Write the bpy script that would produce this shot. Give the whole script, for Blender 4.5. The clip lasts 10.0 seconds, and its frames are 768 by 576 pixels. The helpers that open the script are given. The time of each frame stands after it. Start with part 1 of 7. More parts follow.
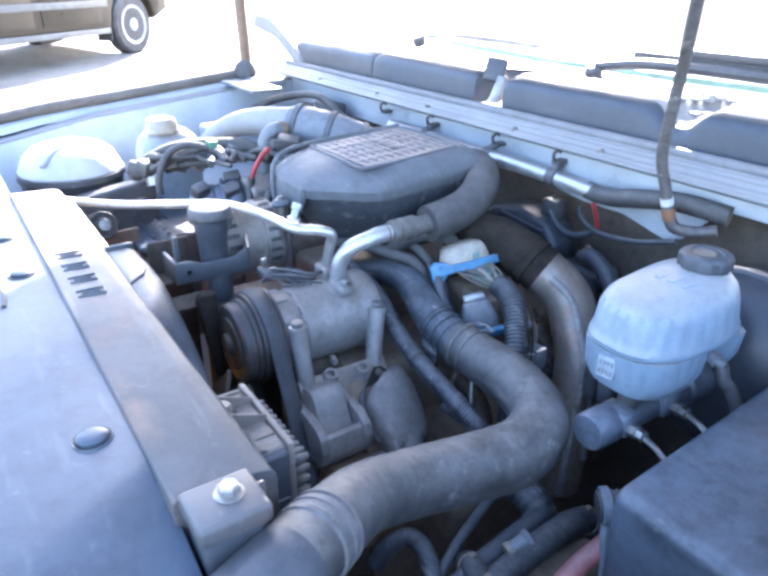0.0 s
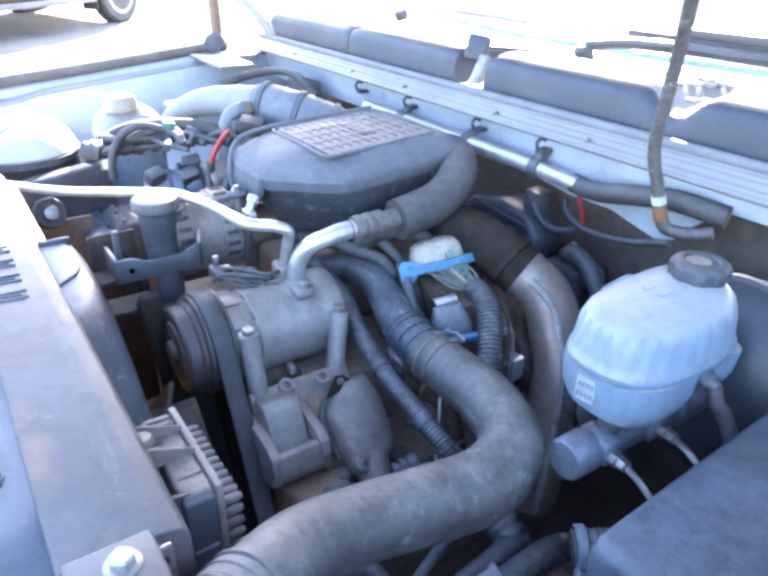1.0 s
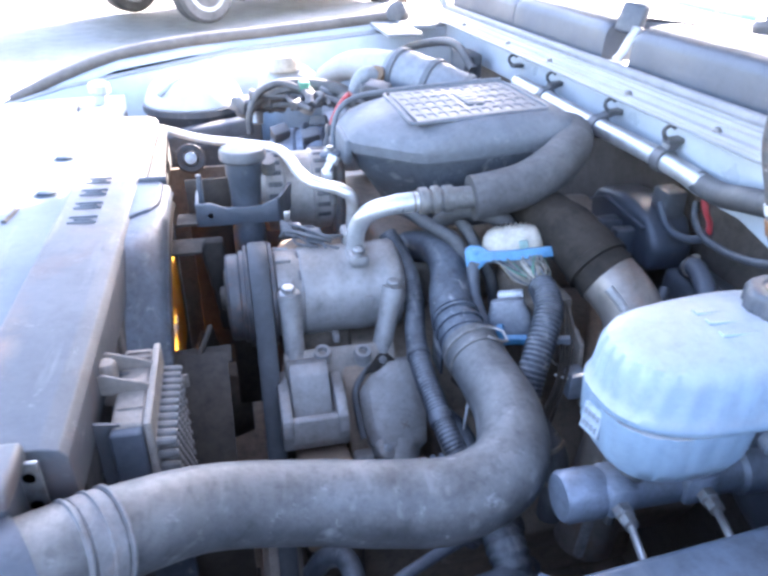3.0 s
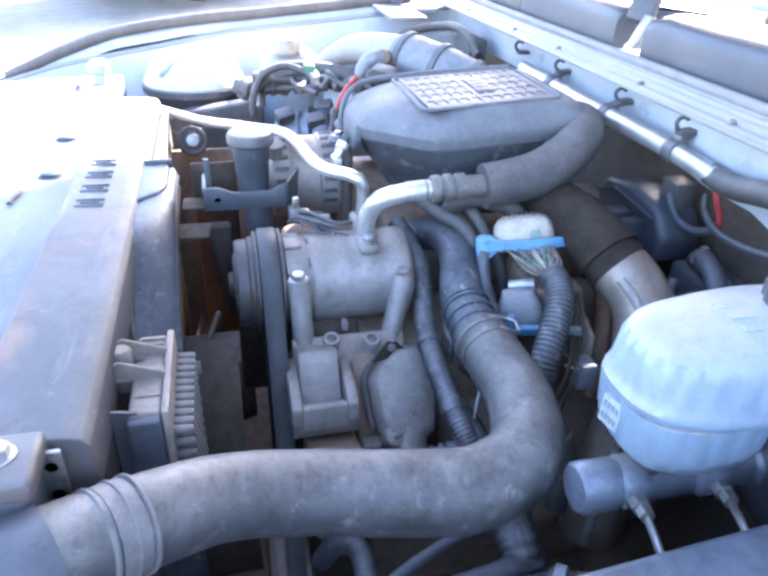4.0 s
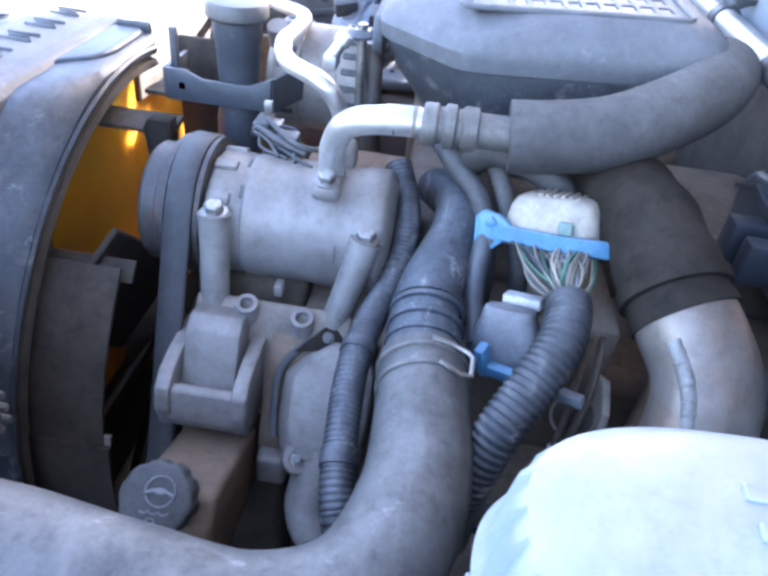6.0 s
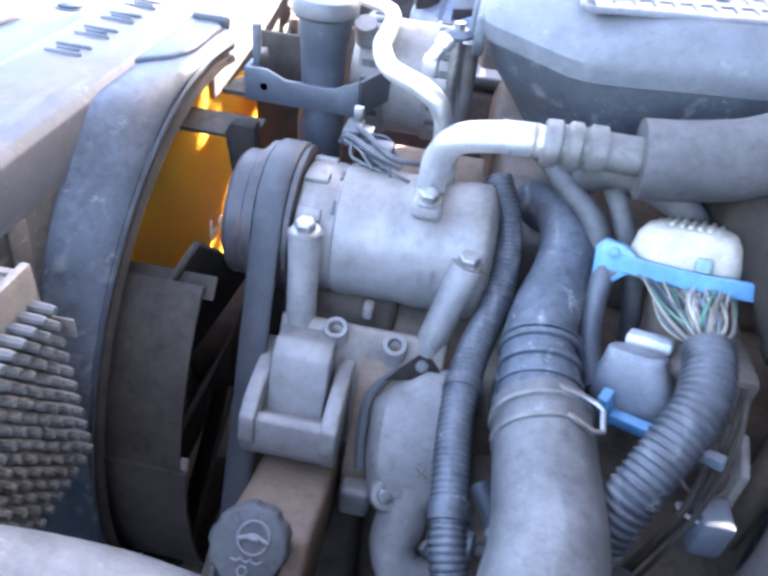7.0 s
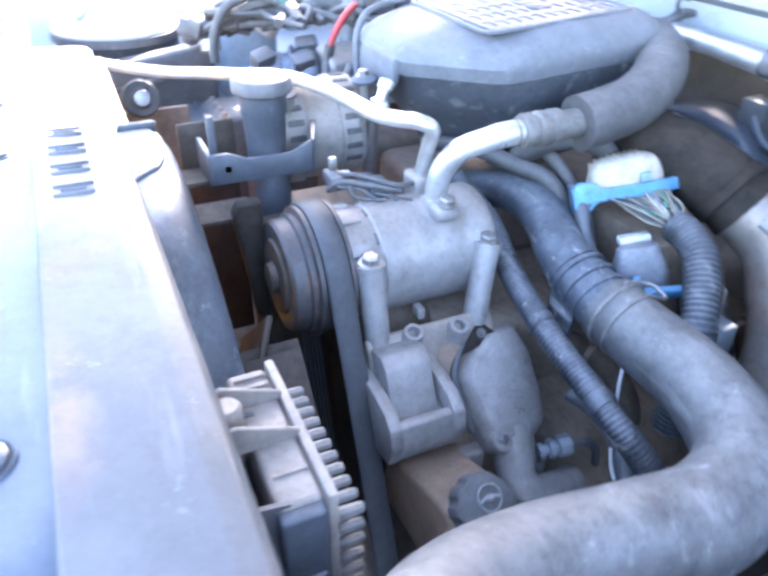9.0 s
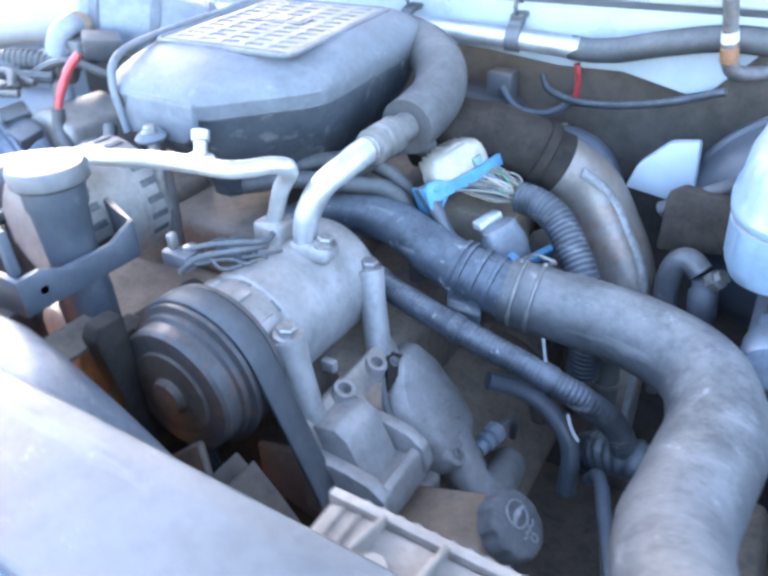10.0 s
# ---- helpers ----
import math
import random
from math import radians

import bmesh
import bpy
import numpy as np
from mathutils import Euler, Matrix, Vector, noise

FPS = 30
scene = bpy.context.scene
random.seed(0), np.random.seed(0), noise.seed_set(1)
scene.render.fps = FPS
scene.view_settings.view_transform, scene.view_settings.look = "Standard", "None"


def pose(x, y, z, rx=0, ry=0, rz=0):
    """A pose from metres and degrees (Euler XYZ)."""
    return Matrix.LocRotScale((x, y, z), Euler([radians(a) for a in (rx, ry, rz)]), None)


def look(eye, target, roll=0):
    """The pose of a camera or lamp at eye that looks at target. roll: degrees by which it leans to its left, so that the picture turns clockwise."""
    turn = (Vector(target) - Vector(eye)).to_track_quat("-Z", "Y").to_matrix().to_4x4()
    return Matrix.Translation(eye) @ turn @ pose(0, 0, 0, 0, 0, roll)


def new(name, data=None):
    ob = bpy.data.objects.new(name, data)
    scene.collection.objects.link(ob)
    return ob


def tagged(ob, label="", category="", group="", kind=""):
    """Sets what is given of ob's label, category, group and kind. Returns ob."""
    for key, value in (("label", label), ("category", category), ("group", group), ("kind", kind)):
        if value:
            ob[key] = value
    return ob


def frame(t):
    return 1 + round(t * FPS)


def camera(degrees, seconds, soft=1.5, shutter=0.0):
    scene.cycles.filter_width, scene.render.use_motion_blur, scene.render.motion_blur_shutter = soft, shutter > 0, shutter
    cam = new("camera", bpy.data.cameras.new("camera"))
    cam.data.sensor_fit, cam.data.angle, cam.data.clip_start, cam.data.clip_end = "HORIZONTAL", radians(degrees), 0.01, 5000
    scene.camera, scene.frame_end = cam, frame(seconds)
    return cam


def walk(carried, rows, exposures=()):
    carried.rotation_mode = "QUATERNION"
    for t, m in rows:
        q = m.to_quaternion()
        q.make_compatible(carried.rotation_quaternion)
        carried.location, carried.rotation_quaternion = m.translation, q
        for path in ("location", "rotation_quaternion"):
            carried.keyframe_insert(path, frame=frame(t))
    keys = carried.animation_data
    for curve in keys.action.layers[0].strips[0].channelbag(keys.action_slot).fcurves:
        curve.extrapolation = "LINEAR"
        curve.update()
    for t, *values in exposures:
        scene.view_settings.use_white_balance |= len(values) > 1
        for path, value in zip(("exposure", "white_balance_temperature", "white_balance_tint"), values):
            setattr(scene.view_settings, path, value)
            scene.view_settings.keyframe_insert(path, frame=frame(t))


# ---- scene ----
cam = camera(59.4, 10.0, 3.1, 0.35)
SKY = 0.12
EXPOSURES = [(0.0, 3.5, 5970, 17), (1.0, 3.71, 6040, 18), (1.5, 3.86, 6140, 19), (2.5, 3.97, 6330, 21), (4.5, 3.94, 6250, 20), (5.0, 3.97, 6270, 21), (6.5, 4.18, 6390, 21), (7.0, 4.44, 6480, 21), (7.5, 4.6, 6300, 20), (8.5, 4.54, 6430, 20), (9.0, 4.5, 6250, 19), (9.5, 4.34, 5990, 17), (10.0, 4.4, 6120, 13)]
PATH = [
    (0, (0.035, -0.004, 1.504), (-1.471, 0.997, 0.649), 0.2),
    (0.5, (0.015, 0.054, 1.489), (-1.498, 1.027, 0.614), -0.2),
    (1, (-0.02, 0.08, 1.498), (-1.489, 1.079, 0.579), 1.0),
    (1.5, (-0.001, 0.191, 1.497), (-1.618, 0.919, 0.572), 3.4),
    (2, (0.027, 0.273, 1.48), (-1.654, 0.817, 0.541), 4.0),
    (2.5, (0.027, 0.309, 1.46), (-1.681, 0.739, 0.512), 1.9),
    (3, (0.022, 0.289, 1.462), (-1.69, 0.678, 0.505), 0.4),
    (3.2, (0.017, 0.266, 1.465), (-1.687, 0.66, 0.494), 0.8),
    (4.5, (0.0, 0.264, 1.46), (-1.646, 0.735, 0.426), 3.9),
    (5, (-0.06, 0.325, 1.394), (-1.677, 0.882, 0.358), 11.6),
    (5.2, (-0.116, 0.371, 1.368), (-1.776, 0.736, 0.314), 9.0),
    (6.3, (-0.224, 0.518, 1.373), (-1.819, 0.38, 0.174), 6.5),
    (6.5, (-0.239, 0.501, 1.379), (-1.827, 0.346, 0.172), 5.5),
    (7, (-0.256, 0.439, 1.369), (-1.821, 0.291, 0.132), 7.2),
    (7.5, (-0.271, 0.398, 1.364), (-1.813, 0.214, 0.104), 3.8),
    (8, (-0.266, 0.389, 1.372), (-1.81, 0.314, 0.103), 2.2),
    (8.5, (-0.244, 0.315, 1.382), (-1.789, 0.539, 0.132), 4.7),
    (9, (-0.205, 0.122, 1.395), (-1.71, 0.837, 0.288), 1.3),
    (9.5, (-0.257, 0.029, 1.39), (-1.46, 1.194, 0.298), 1.1),
    (10, (-0.388, 0.014, 1.387), (-1.285, 1.444, 0.314), -1.8),
]
walk(cam, [(t, look(eye, target, roll)) for t, eye, target, roll in PATH], EXPOSURES)

# ---- world and sun ----
SUN = Vector((-1.0, 0.95, 0.74)).normalized()
world = bpy.data.worlds.new("world")
scene.world = world
world.use_nodes = True
wn, wl = world.node_tree.nodes, world.node_tree.links
sky = wn.new("ShaderNodeTexSky")
sky.sky_type = "NISHITA"
sky.sun_disc = False
sky.dust_density = 2.0
sky.sun_elevation = math.asin(SUN.z)
sky.sun_rotation = math.atan2(SUN.x, SUN.y)
wl.new(sky.outputs["Color"], wn["Background"].inputs["Color"])
wn["Background"].inputs["Strength"].default_value = SKY
lamp = bpy.data.lights.new("sun", "SUN")
lamp.energy, lamp.angle, lamp.color = 4.4, radians(0.6), (1.0, 0.955, 0.88)
new("sun", lamp).matrix_world = look((0, 0, 6), Vector((0, 0, 6)) - SUN)

# ---- materials ----
DUST = (0.36, 0.335, 0.315)
TAN_DUST = (0.42, 0.33, 0.262)


def material(name, base, dust=0.4, rough=0.6, metal=0.0, bump=0.15, grain=160.0, patch=14.0, fleck=0.0, rust=0.0, second=None, dust_colour=DUST, through_light=0.0, glow_depth=0.02, stain=0.3, on_top=False, gloss=0.5, smear=None):
    """A worn, dusty surface: base colour with blotches, dust on upward faces (on_top: with painted skylight), fine
    grain and flecks.
    """
    m = bpy.data.materials.new(name)
    m.use_nodes = True
    nodes, links = m.node_tree.nodes, m.node_tree.links
    shader = nodes["Principled BSDF"]
    where = nodes.new("ShaderNodeTexCoord")

    def cloud(scale, detail=5.0, r=0.6):
        n = nodes.new("ShaderNodeTexNoise")
        n.inputs["Scale"].default_value, n.inputs["Detail"].default_value, n.inputs["Roughness"].default_value = scale, detail, r
        links.new(where.outputs["Object"], n.inputs["Vector"])
        return n.outputs["Fac"]

    def ramp(value, a, b, lo=0.0, hi=1.0):
        n = nodes.new("ShaderNodeMapRange")
        for i, v in enumerate((a, b, lo, hi)):
            n.inputs[i + 1].default_value = v
        links.new(value, n.inputs[0])
        return n.outputs[0]

    def maths(kind, a, b):
        n = nodes.new("ShaderNodeMath")
        n.operation, n.use_clamp = kind, True
        for i, v in enumerate((a, b)):
            if isinstance(v, float):
                n.inputs[i].default_value = v
            else:
                links.new(v, n.inputs[i])
        return n.outputs[0]

    def mix(f, a, b):
        n = nodes.new("ShaderNodeMix")
        n.data_type = "RGBA"
        for i, v in ((0, f), (6, a), (7, b)):
            if isinstance(v, float):
                n.inputs[i].default_value = v
            elif isinstance(v, tuple):
                n.inputs[i].default_value = (*v, 1)
            else:
                links.new(v, n.inputs[i])
        return n.outputs[2]

    patches, fine = cloud(patch), cloud(grain, 3.0)
    dark = second or tuple(c * 0.72 for c in base)
    colour = mix(ramp(patches, 0.3, 0.7), dark, base)
    if rust:
        colour = mix(maths("MULTIPLY", ramp(cloud(patch * 2.3, 6.0), 0.5, 0.62), float(rust)), colour, (0.2, 0.075, 0.03))
    if dust:
        shape = nodes.new("ShaderNodeNewGeometry")
        apart = nodes.new("ShaderNodeSeparateXYZ")
        links.new(shape.outputs["Normal"], apart.inputs[0])
        # Dust by slope; on_top also paints skylight on tops and darker sides.
        dust_and_skylight = ramp(apart.outputs[2], 0.05, 0.95, 0.22, 1.25) if on_top else ramp(apart.outputs[2], -0.4, 0.9, 0.3, 1.18)
        film = maths("MULTIPLY", dust_and_skylight, ramp(cloud(patch * 0.45, 4.0, 0.55), 0.3, 0.68, 0.62 * dust, min(1.0, 1.3 * dust)))
        film = maths("MULTIPLY", film, ramp(fine, 0.25, 0.6, 0.85, 1.0))
        colour = mix(film, colour, dust_colour)
    if stain:
        spots = maths("MULTIPLY", ramp(cloud(patch * 1.7, 8.0, 0.74), 0.34, 0.6, 1.0 - stain, 1.0), ramp(cloud(patch * 7.0, 4.0, 0.7), 0.3, 0.5, 1.0 - 0.6 * stain, 1.0))
        n = nodes.new("ShaderNodeVectorMath")
        n.operation = "SCALE"
        links.new(colour, n.inputs[0])
        links.new(spots, n.inputs["Scale"])
        colour = n.outputs[0]
    if fleck:
        colour = mix(maths("MULTIPLY", ramp(cloud(44.0, 6.0, 0.8), 0.6, 0.72), 0.8 * fleck), colour, (0.55, 0.53, 0.5))
        colour = mix(maths("MULTIPLY", ramp(cloud(170.0, 5.0, 0.8), 0.64, 0.74), 0.6 * fleck), colour, (0.5, 0.48, 0.46))
        drag = nodes.new("ShaderNodeMapping")
        drag.inputs["Rotation"].default_value = (0.5, 0.3, 0.9)
        drag.inputs["Scale"].default_value = (9.0, 60.0, 60.0)
        links.new(where.outputs["Object"], drag.inputs["Vector"])
        streak = nodes.new("ShaderNodeTexNoise")
        streak.inputs["Scale"].default_value, streak.inputs["Detail"].default_value = 1.0, 3.0
        links.new(drag.outputs[0], streak.inputs["Vector"])
        colour = mix(maths("MULTIPLY", ramp(streak.outputs["Fac"], 0.6, 0.74), 0.5 * fleck), colour, (0.42, 0.4, 0.38))
    if smear:
        place, size, tint, strength = smear
        spot = nodes.new("ShaderNodeMapping")
        spot.vector_type = "TEXTURE"
        spot.inputs["Location"].default_value, spot.inputs["Scale"].default_value = place, size
        links.new(where.outputs["Object"], spot.inputs["Vector"])
        reach = nodes.new("ShaderNodeVectorMath")
        reach.operation = "LENGTH"
        links.new(spot.outputs[0], reach.inputs[0])
        ragged = maths("MULTIPLY", ramp(cloud(38.0, 6.0, 0.7), 0.35, 0.65, 0.15, 1.0), ramp(reach.outputs["Value"], 0.2, 1.0, strength, 0.0))
        colour = mix(ragged, colour, tint)
    links.new(colour, shader.inputs["Base Color"])
    shader.inputs["Metallic"].default_value = metal
    shader.inputs["Specular IOR Level"].default_value = gloss
    links.new(ramp(patches, 0.3, 0.7, max(0.05, rough - 0.12), min(1.0, rough + 0.14)), shader.inputs["Roughness"])
    if through_light:
        shader.inputs["Subsurface Weight"].default_value = through_light
        shader.inputs["Subsurface Radius"].default_value = (glow_depth, glow_depth, glow_depth)
        shader.inputs["Subsurface Scale"].default_value = 1.0
    b = nodes.new("ShaderNodeBump")
    b.inputs["Strength"].default_value, b.inputs["Distance"].default_value = bump, 0.002
    links.new(maths("ADD", maths("MULTIPLY", fine, 0.6), maths("MULTIPLY", patches, 0.4)), b.inputs["Height"])
    links.new(b.outputs[0], shader.inputs["Normal"])
    return m


BLACK_PLASTIC = material("black plastic", (0.042, 0.047, 0.057), 0.28, 0.45, fleck=0.2, stain=0.2, patch=30.0)
SPATTER = material("mud spattered black plastic", (0.052, 0.06, 0.072), 0.48, 0.5, fleck=0.7, patch=16.0, dust_colour=(0.255, 0.275, 0.305), stain=0.4)
COVER_PLASTIC = material("satin black cover plastic", (0.05, 0.078, 0.112), 0.15, 0.42, bump=0.04, patch=6.0, fleck=0.2, dust_colour=(0.29, 0.3, 0.315), stain=0.28)
RIDGE_PLASTIC = material("dusty shroud plastic", (0.06, 0.07, 0.084), 0.29, 0.56, bump=0.05, patch=4.5, fleck=0.3, rust=0.25, dust_colour=(0.315, 0.295, 0.27), stain=0.26, smear=((-0.5, 0.083, 1.152), (0.075, 0.022, 0.05), (0.36, 0.23, 0.14), 0.5))
GREY_LID = material("grey box plastic", (0.13, 0.143, 0.162), 0.22, 0.6, patch=22.0, fleck=0.2, stain=0.2, dust_colour=(0.32, 0.315, 0.31), gloss=0.25)
RUBBER = material("dusty black rubber", (0.04, 0.042, 0.046), 0.24, 0.65, patch=40.0, stain=0.3)
# on_top paints the hose's sky-lit upper side along with its dust.
HOSE = material("dusty hose rubber with sky-lit top", (0.048, 0.052, 0.058), 0.42, 0.55, bump=0.3, patch=13.0, fleck=0.4, dust_colour=(0.32, 0.293, 0.262), stain=0.5, on_top=True)
COOLANT_HOSE = material("scuffed coolant hose", (0.034, 0.044, 0.06), 0.28, 0.5, bump=0.35, patch=20.0, fleck=1.0, dust_colour=(0.32, 0.335, 0.355), stain=0.55, on_top=True)
FOAM = material("foam sleeve", (0.036, 0.037, 0.041), 0.31, 0.9, bump=0.3, patch=16.0, fleck=0.1, stain=0.3, gloss=0.3)
CAST = material("dusty cast aluminium", (0.36, 0.353, 0.347), 0.6, 0.54, metal=0.3, bump=0.2, patch=13.0, dust_colour=(0.365, 0.305, 0.258), stain=0.36)
CAST_DARK = material("grimy cast metal", (0.14, 0.115, 0.093), 0.45, 0.6, metal=0.2, bump=0.3, patch=26.0, dust_colour=TAN_DUST, stain=0.3)
ALUMINIUM = material("bright aluminium pipe", (0.75, 0.75, 0.75), 0.4, 0.46, metal=0.8, bump=0.06, patch=30.0, dust_colour=(0.55, 0.52, 0.48), stain=0.15)
STEEL = material("worn steel", (0.5, 0.49, 0.47), 0.35, 0.4, metal=0.85, rust=0.3, patch=40.0)
RUSTY = material("rusty charge pipe metal", (0.26, 0.235, 0.215), 0.5, 0.48, metal=0.4, bump=0.2, rust=0.5, patch=14.0, dust_colour=(0.36, 0.28, 0.22))
RUST_ROD = material("rusty steel rod", (0.1, 0.095, 0.095), 0.25, 0.5, metal=0.3, rust=0.5, patch=60.0)
WELD = material("speckled pale weld", (0.34, 0.33, 0.32), 0.4, 0.55, metal=0.3, bump=0.5, rust=0.15, patch=70.0, fleck=0.6, stain=0.4)
WHITE_PAINT = material("white body paint", (0.5, 0.56, 0.62), 0.2, 0.35, bump=0.03, patch=6.0, dust_colour=(0.42, 0.39, 0.36), stain=0.1)
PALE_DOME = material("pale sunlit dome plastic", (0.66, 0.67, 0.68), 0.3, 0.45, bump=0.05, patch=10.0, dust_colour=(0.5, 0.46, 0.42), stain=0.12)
GREY_RAIL = material("dusty cowl rail", (0.24, 0.265, 0.29), 0.36, 0.55, bump=0.06, patch=9.0, dust_colour=(0.43, 0.385, 0.34), stain=0.12)
COWL_PLASTIC = material("black cowl plastic", (0.034, 0.044, 0.062), 0.1, 0.42, bump=0.1, patch=9.0, fleck=0.1, stain=0.2)
# Lighter blue base paints the sky glare on the black vents.
VENT_PLASTIC = material("cowl vent plastic tinted by sky glare", (0.046, 0.06, 0.083), 0.18, 0.45, bump=0.06, patch=7.0, fleck=0.1, dust_colour=(0.26, 0.275, 0.3), stain=0.2)
RESERVOIR = material("milky reservoir plastic", (0.225, 0.335, 0.44), 0.74, 0.42, bump=0.04, patch=12.0, dust_colour=(0.455, 0.422, 0.385), through_light=0.1, stain=0.2, on_top=True)
CONNECTOR = material("cream connector plastic", (0.5, 0.45, 0.37), 0.4, 0.5, patch=40.0, dust_colour=(0.46, 0.4, 0.33))
BLUE = material("sky blue connector plastic", (0.06, 0.31, 0.55), 0.25, 0.4, patch=40.0)
GREEN = material("green connector plastic", (0.05, 0.27, 0.16), 0.2, 0.5, patch=40.0)
PALE_GREEN = material("pale green plastic", (0.22, 0.38, 0.34), 0.3, 0.5, patch=40.0)
RED = material("red wire insulation", (0.5, 0.02, 0.03), 0.25, 0.45, patch=50.0)
RED_SLEEVE = material("faded red sleeve", (0.5, 0.13, 0.12), 0.3, 0.55, patch=40.0)
WIRE = material("dusty wire insulation", (0.24, 0.2, 0.13), 0.4, 0.6, patch=90.0)
BELT = material("belt rubber", (0.03, 0.033, 0.038), 0.12, 0.55, patch=25.0)
# Strong base and full subsurface imitate sunlight glowing through the amber.
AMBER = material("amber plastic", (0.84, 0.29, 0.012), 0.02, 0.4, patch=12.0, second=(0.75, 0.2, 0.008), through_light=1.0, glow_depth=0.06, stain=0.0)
LABEL = material("white label paper", (0.75, 0.74, 0.72), 0.25, 0.6, bump=0.02, patch=50.0)
FADED_LABEL = material("faded label paper", (0.42, 0.49, 0.55), 0.3, 0.6, bump=0.02, patch=50.0)
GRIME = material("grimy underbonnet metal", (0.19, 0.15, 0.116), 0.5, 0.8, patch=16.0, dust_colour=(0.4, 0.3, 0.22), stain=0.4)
TAN = material("tan painted filler neck", (0.22, 0.14, 0.085), 0.35, 0.6, patch=24.0, dust_colour=(0.4, 0.29, 0.21))
DUSTY_TAN = material("tan dust on cast metal", (0.235, 0.2, 0.17), 0.58, 0.65, bump=0.2, patch=24.0, dust_colour=(0.37, 0.3, 0.24), stain=0.32)
PIN_GREY = material("dull grey casting", (0.13, 0.125, 0.12), 0.38, 0.55, metal=0.2, bump=0.1, patch=60.0, dust_colour=(0.34, 0.31, 0.275), stain=0.35)
FIREWALL = material("dark firewall paint", (0.075, 0.07, 0.068), 0.27, 0.7, patch=9.0, dust_colour=(0.33, 0.26, 0.2), stain=0.4, gloss=0.3)
PALE_STRAP = material("dull pale plastic", (0.16, 0.2, 0.25), 0.15, 0.4, patch=40.0)
SLEEVE = material("dusty grey sleeve", (0.13, 0.128, 0.125), 0.35, 0.6, bump=0.2, patch=40.0, fleck=0.5, rust=0.2)
STRUT_SLEEVE = material("worn brown grey sleeve", (0.09, 0.085, 0.08), 0.3, 0.6, bump=0.2, patch=50.0, fleck=0.7, rust=0.25, stain=0.5)
ORANGE_TAPE = material("brown orange tape", (0.3, 0.12, 0.04), 0.2, 0.6, patch=60.0)
CONDUIT = material("dusty conduit plastic", (0.028, 0.035, 0.047), 0.27, 0.5, patch=18.0, fleck=0.7, dust_colour=(0.34, 0.335, 0.335), stain=0.6, on_top=True)
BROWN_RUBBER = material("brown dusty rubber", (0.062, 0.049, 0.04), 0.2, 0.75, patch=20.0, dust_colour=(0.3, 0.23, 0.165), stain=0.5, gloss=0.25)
COUPLER = material("dark brown coupler rubber", (0.022, 0.018, 0.015), 0.07, 0.8, patch=20.0, dust_colour=(0.28, 0.21, 0.15), stain=0.5, gloss=0.2)
BROWN_CAST = material("brown grimy casting", (0.19, 0.125, 0.085), 0.42, 0.65, bump=0.2, patch=22.0, dust_colour=(0.4, 0.28, 0.19), stain=0.35)
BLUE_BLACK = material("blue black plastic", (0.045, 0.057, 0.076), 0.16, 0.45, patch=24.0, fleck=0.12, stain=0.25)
SENSOR_GREY = material("blue grey sensor plastic", (0.2, 0.23, 0.27), 0.3, 0.5, patch=50.0, stain=0.2)
# Pale grey; on the vent tops and far wiper it paints strong sunlight.
PALE_GREY = material("pale grey plastic", (0.26, 0.27, 0.28), 0.5, 0.6, patch=16.0, dust_colour=(0.5, 0.47, 0.43), stain=0.15)
STRIP = material("grey weather strip rubber", (0.2, 0.21, 0.23), 0.4, 0.6, patch=18.0, stain=0.2)
GREEN_GLASS = material("green glass edge", (0.3, 0.52, 0.46), 0.25, 0.2, bump=0.0, patch=20.0, stain=0.0)
CLEAN_CAST = material("grey cast aluminium", (0.19, 0.23, 0.295), 0.22, 0.45, metal=0.4, bump=0.15, patch=24.0, stain=0.35)
PULLEY = material("worn rusty pulley", (0.05, 0.046, 0.046), 0.12, 0.5, metal=0.1, rust=0.25, patch=40.0, stain=0.3)
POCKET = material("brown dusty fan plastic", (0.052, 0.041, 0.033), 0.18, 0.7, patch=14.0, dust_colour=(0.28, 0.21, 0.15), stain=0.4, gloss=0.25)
# Bluish on_top film paints the ring where it faces the sky.
SHROUD_RING = material("mud streaked shroud plastic with sky-lit top", (0.045, 0.055, 0.068), 0.36, 0.48, patch=10.0, fleck=0.5, dust_colour=(0.24, 0.265, 0.3), stain=0.5, on_top=True)
SHROUD_WALL = material("muddy brown shroud wall", (0.045, 0.045, 0.047), 0.4, 0.6, patch=12.0, fleck=0.7, dust_colour=(0.3, 0.25, 0.2), stain=0.5)
# Brown that paints the shade and dirt on the fender's inner lip.
EDGE_SHADE = material("brown dusty edge shade", (0.11, 0.09, 0.075), 0.35, 0.75, patch=12.0, stain=0.3)
LOWER_PLUG = material("dusty grey blue plug", (0.13, 0.15, 0.18), 0.35, 0.5, patch=40.0, fleck=0.3, stain=0.35)
BATTERY_PLASTIC = material("smeared black battery plastic", (0.056, 0.08, 0.115), 0.26, 0.4, bump=0.05, patch=7.0, fleck=0.15, dust_colour=(0.2, 0.21, 0.225), stain=0.6)
PALE_PRINT = material("pale grey print", (0.3, 0.3, 0.31), 0.2, 0.6, patch=60.0)


def gravel_material():
    m = material("pale gravel", (0.34, 0.32, 0.29), 0.0, 0.9, bump=0.6, grain=14.0, patch=0.7, second=(0.24, 0.225, 0.205))
    return m


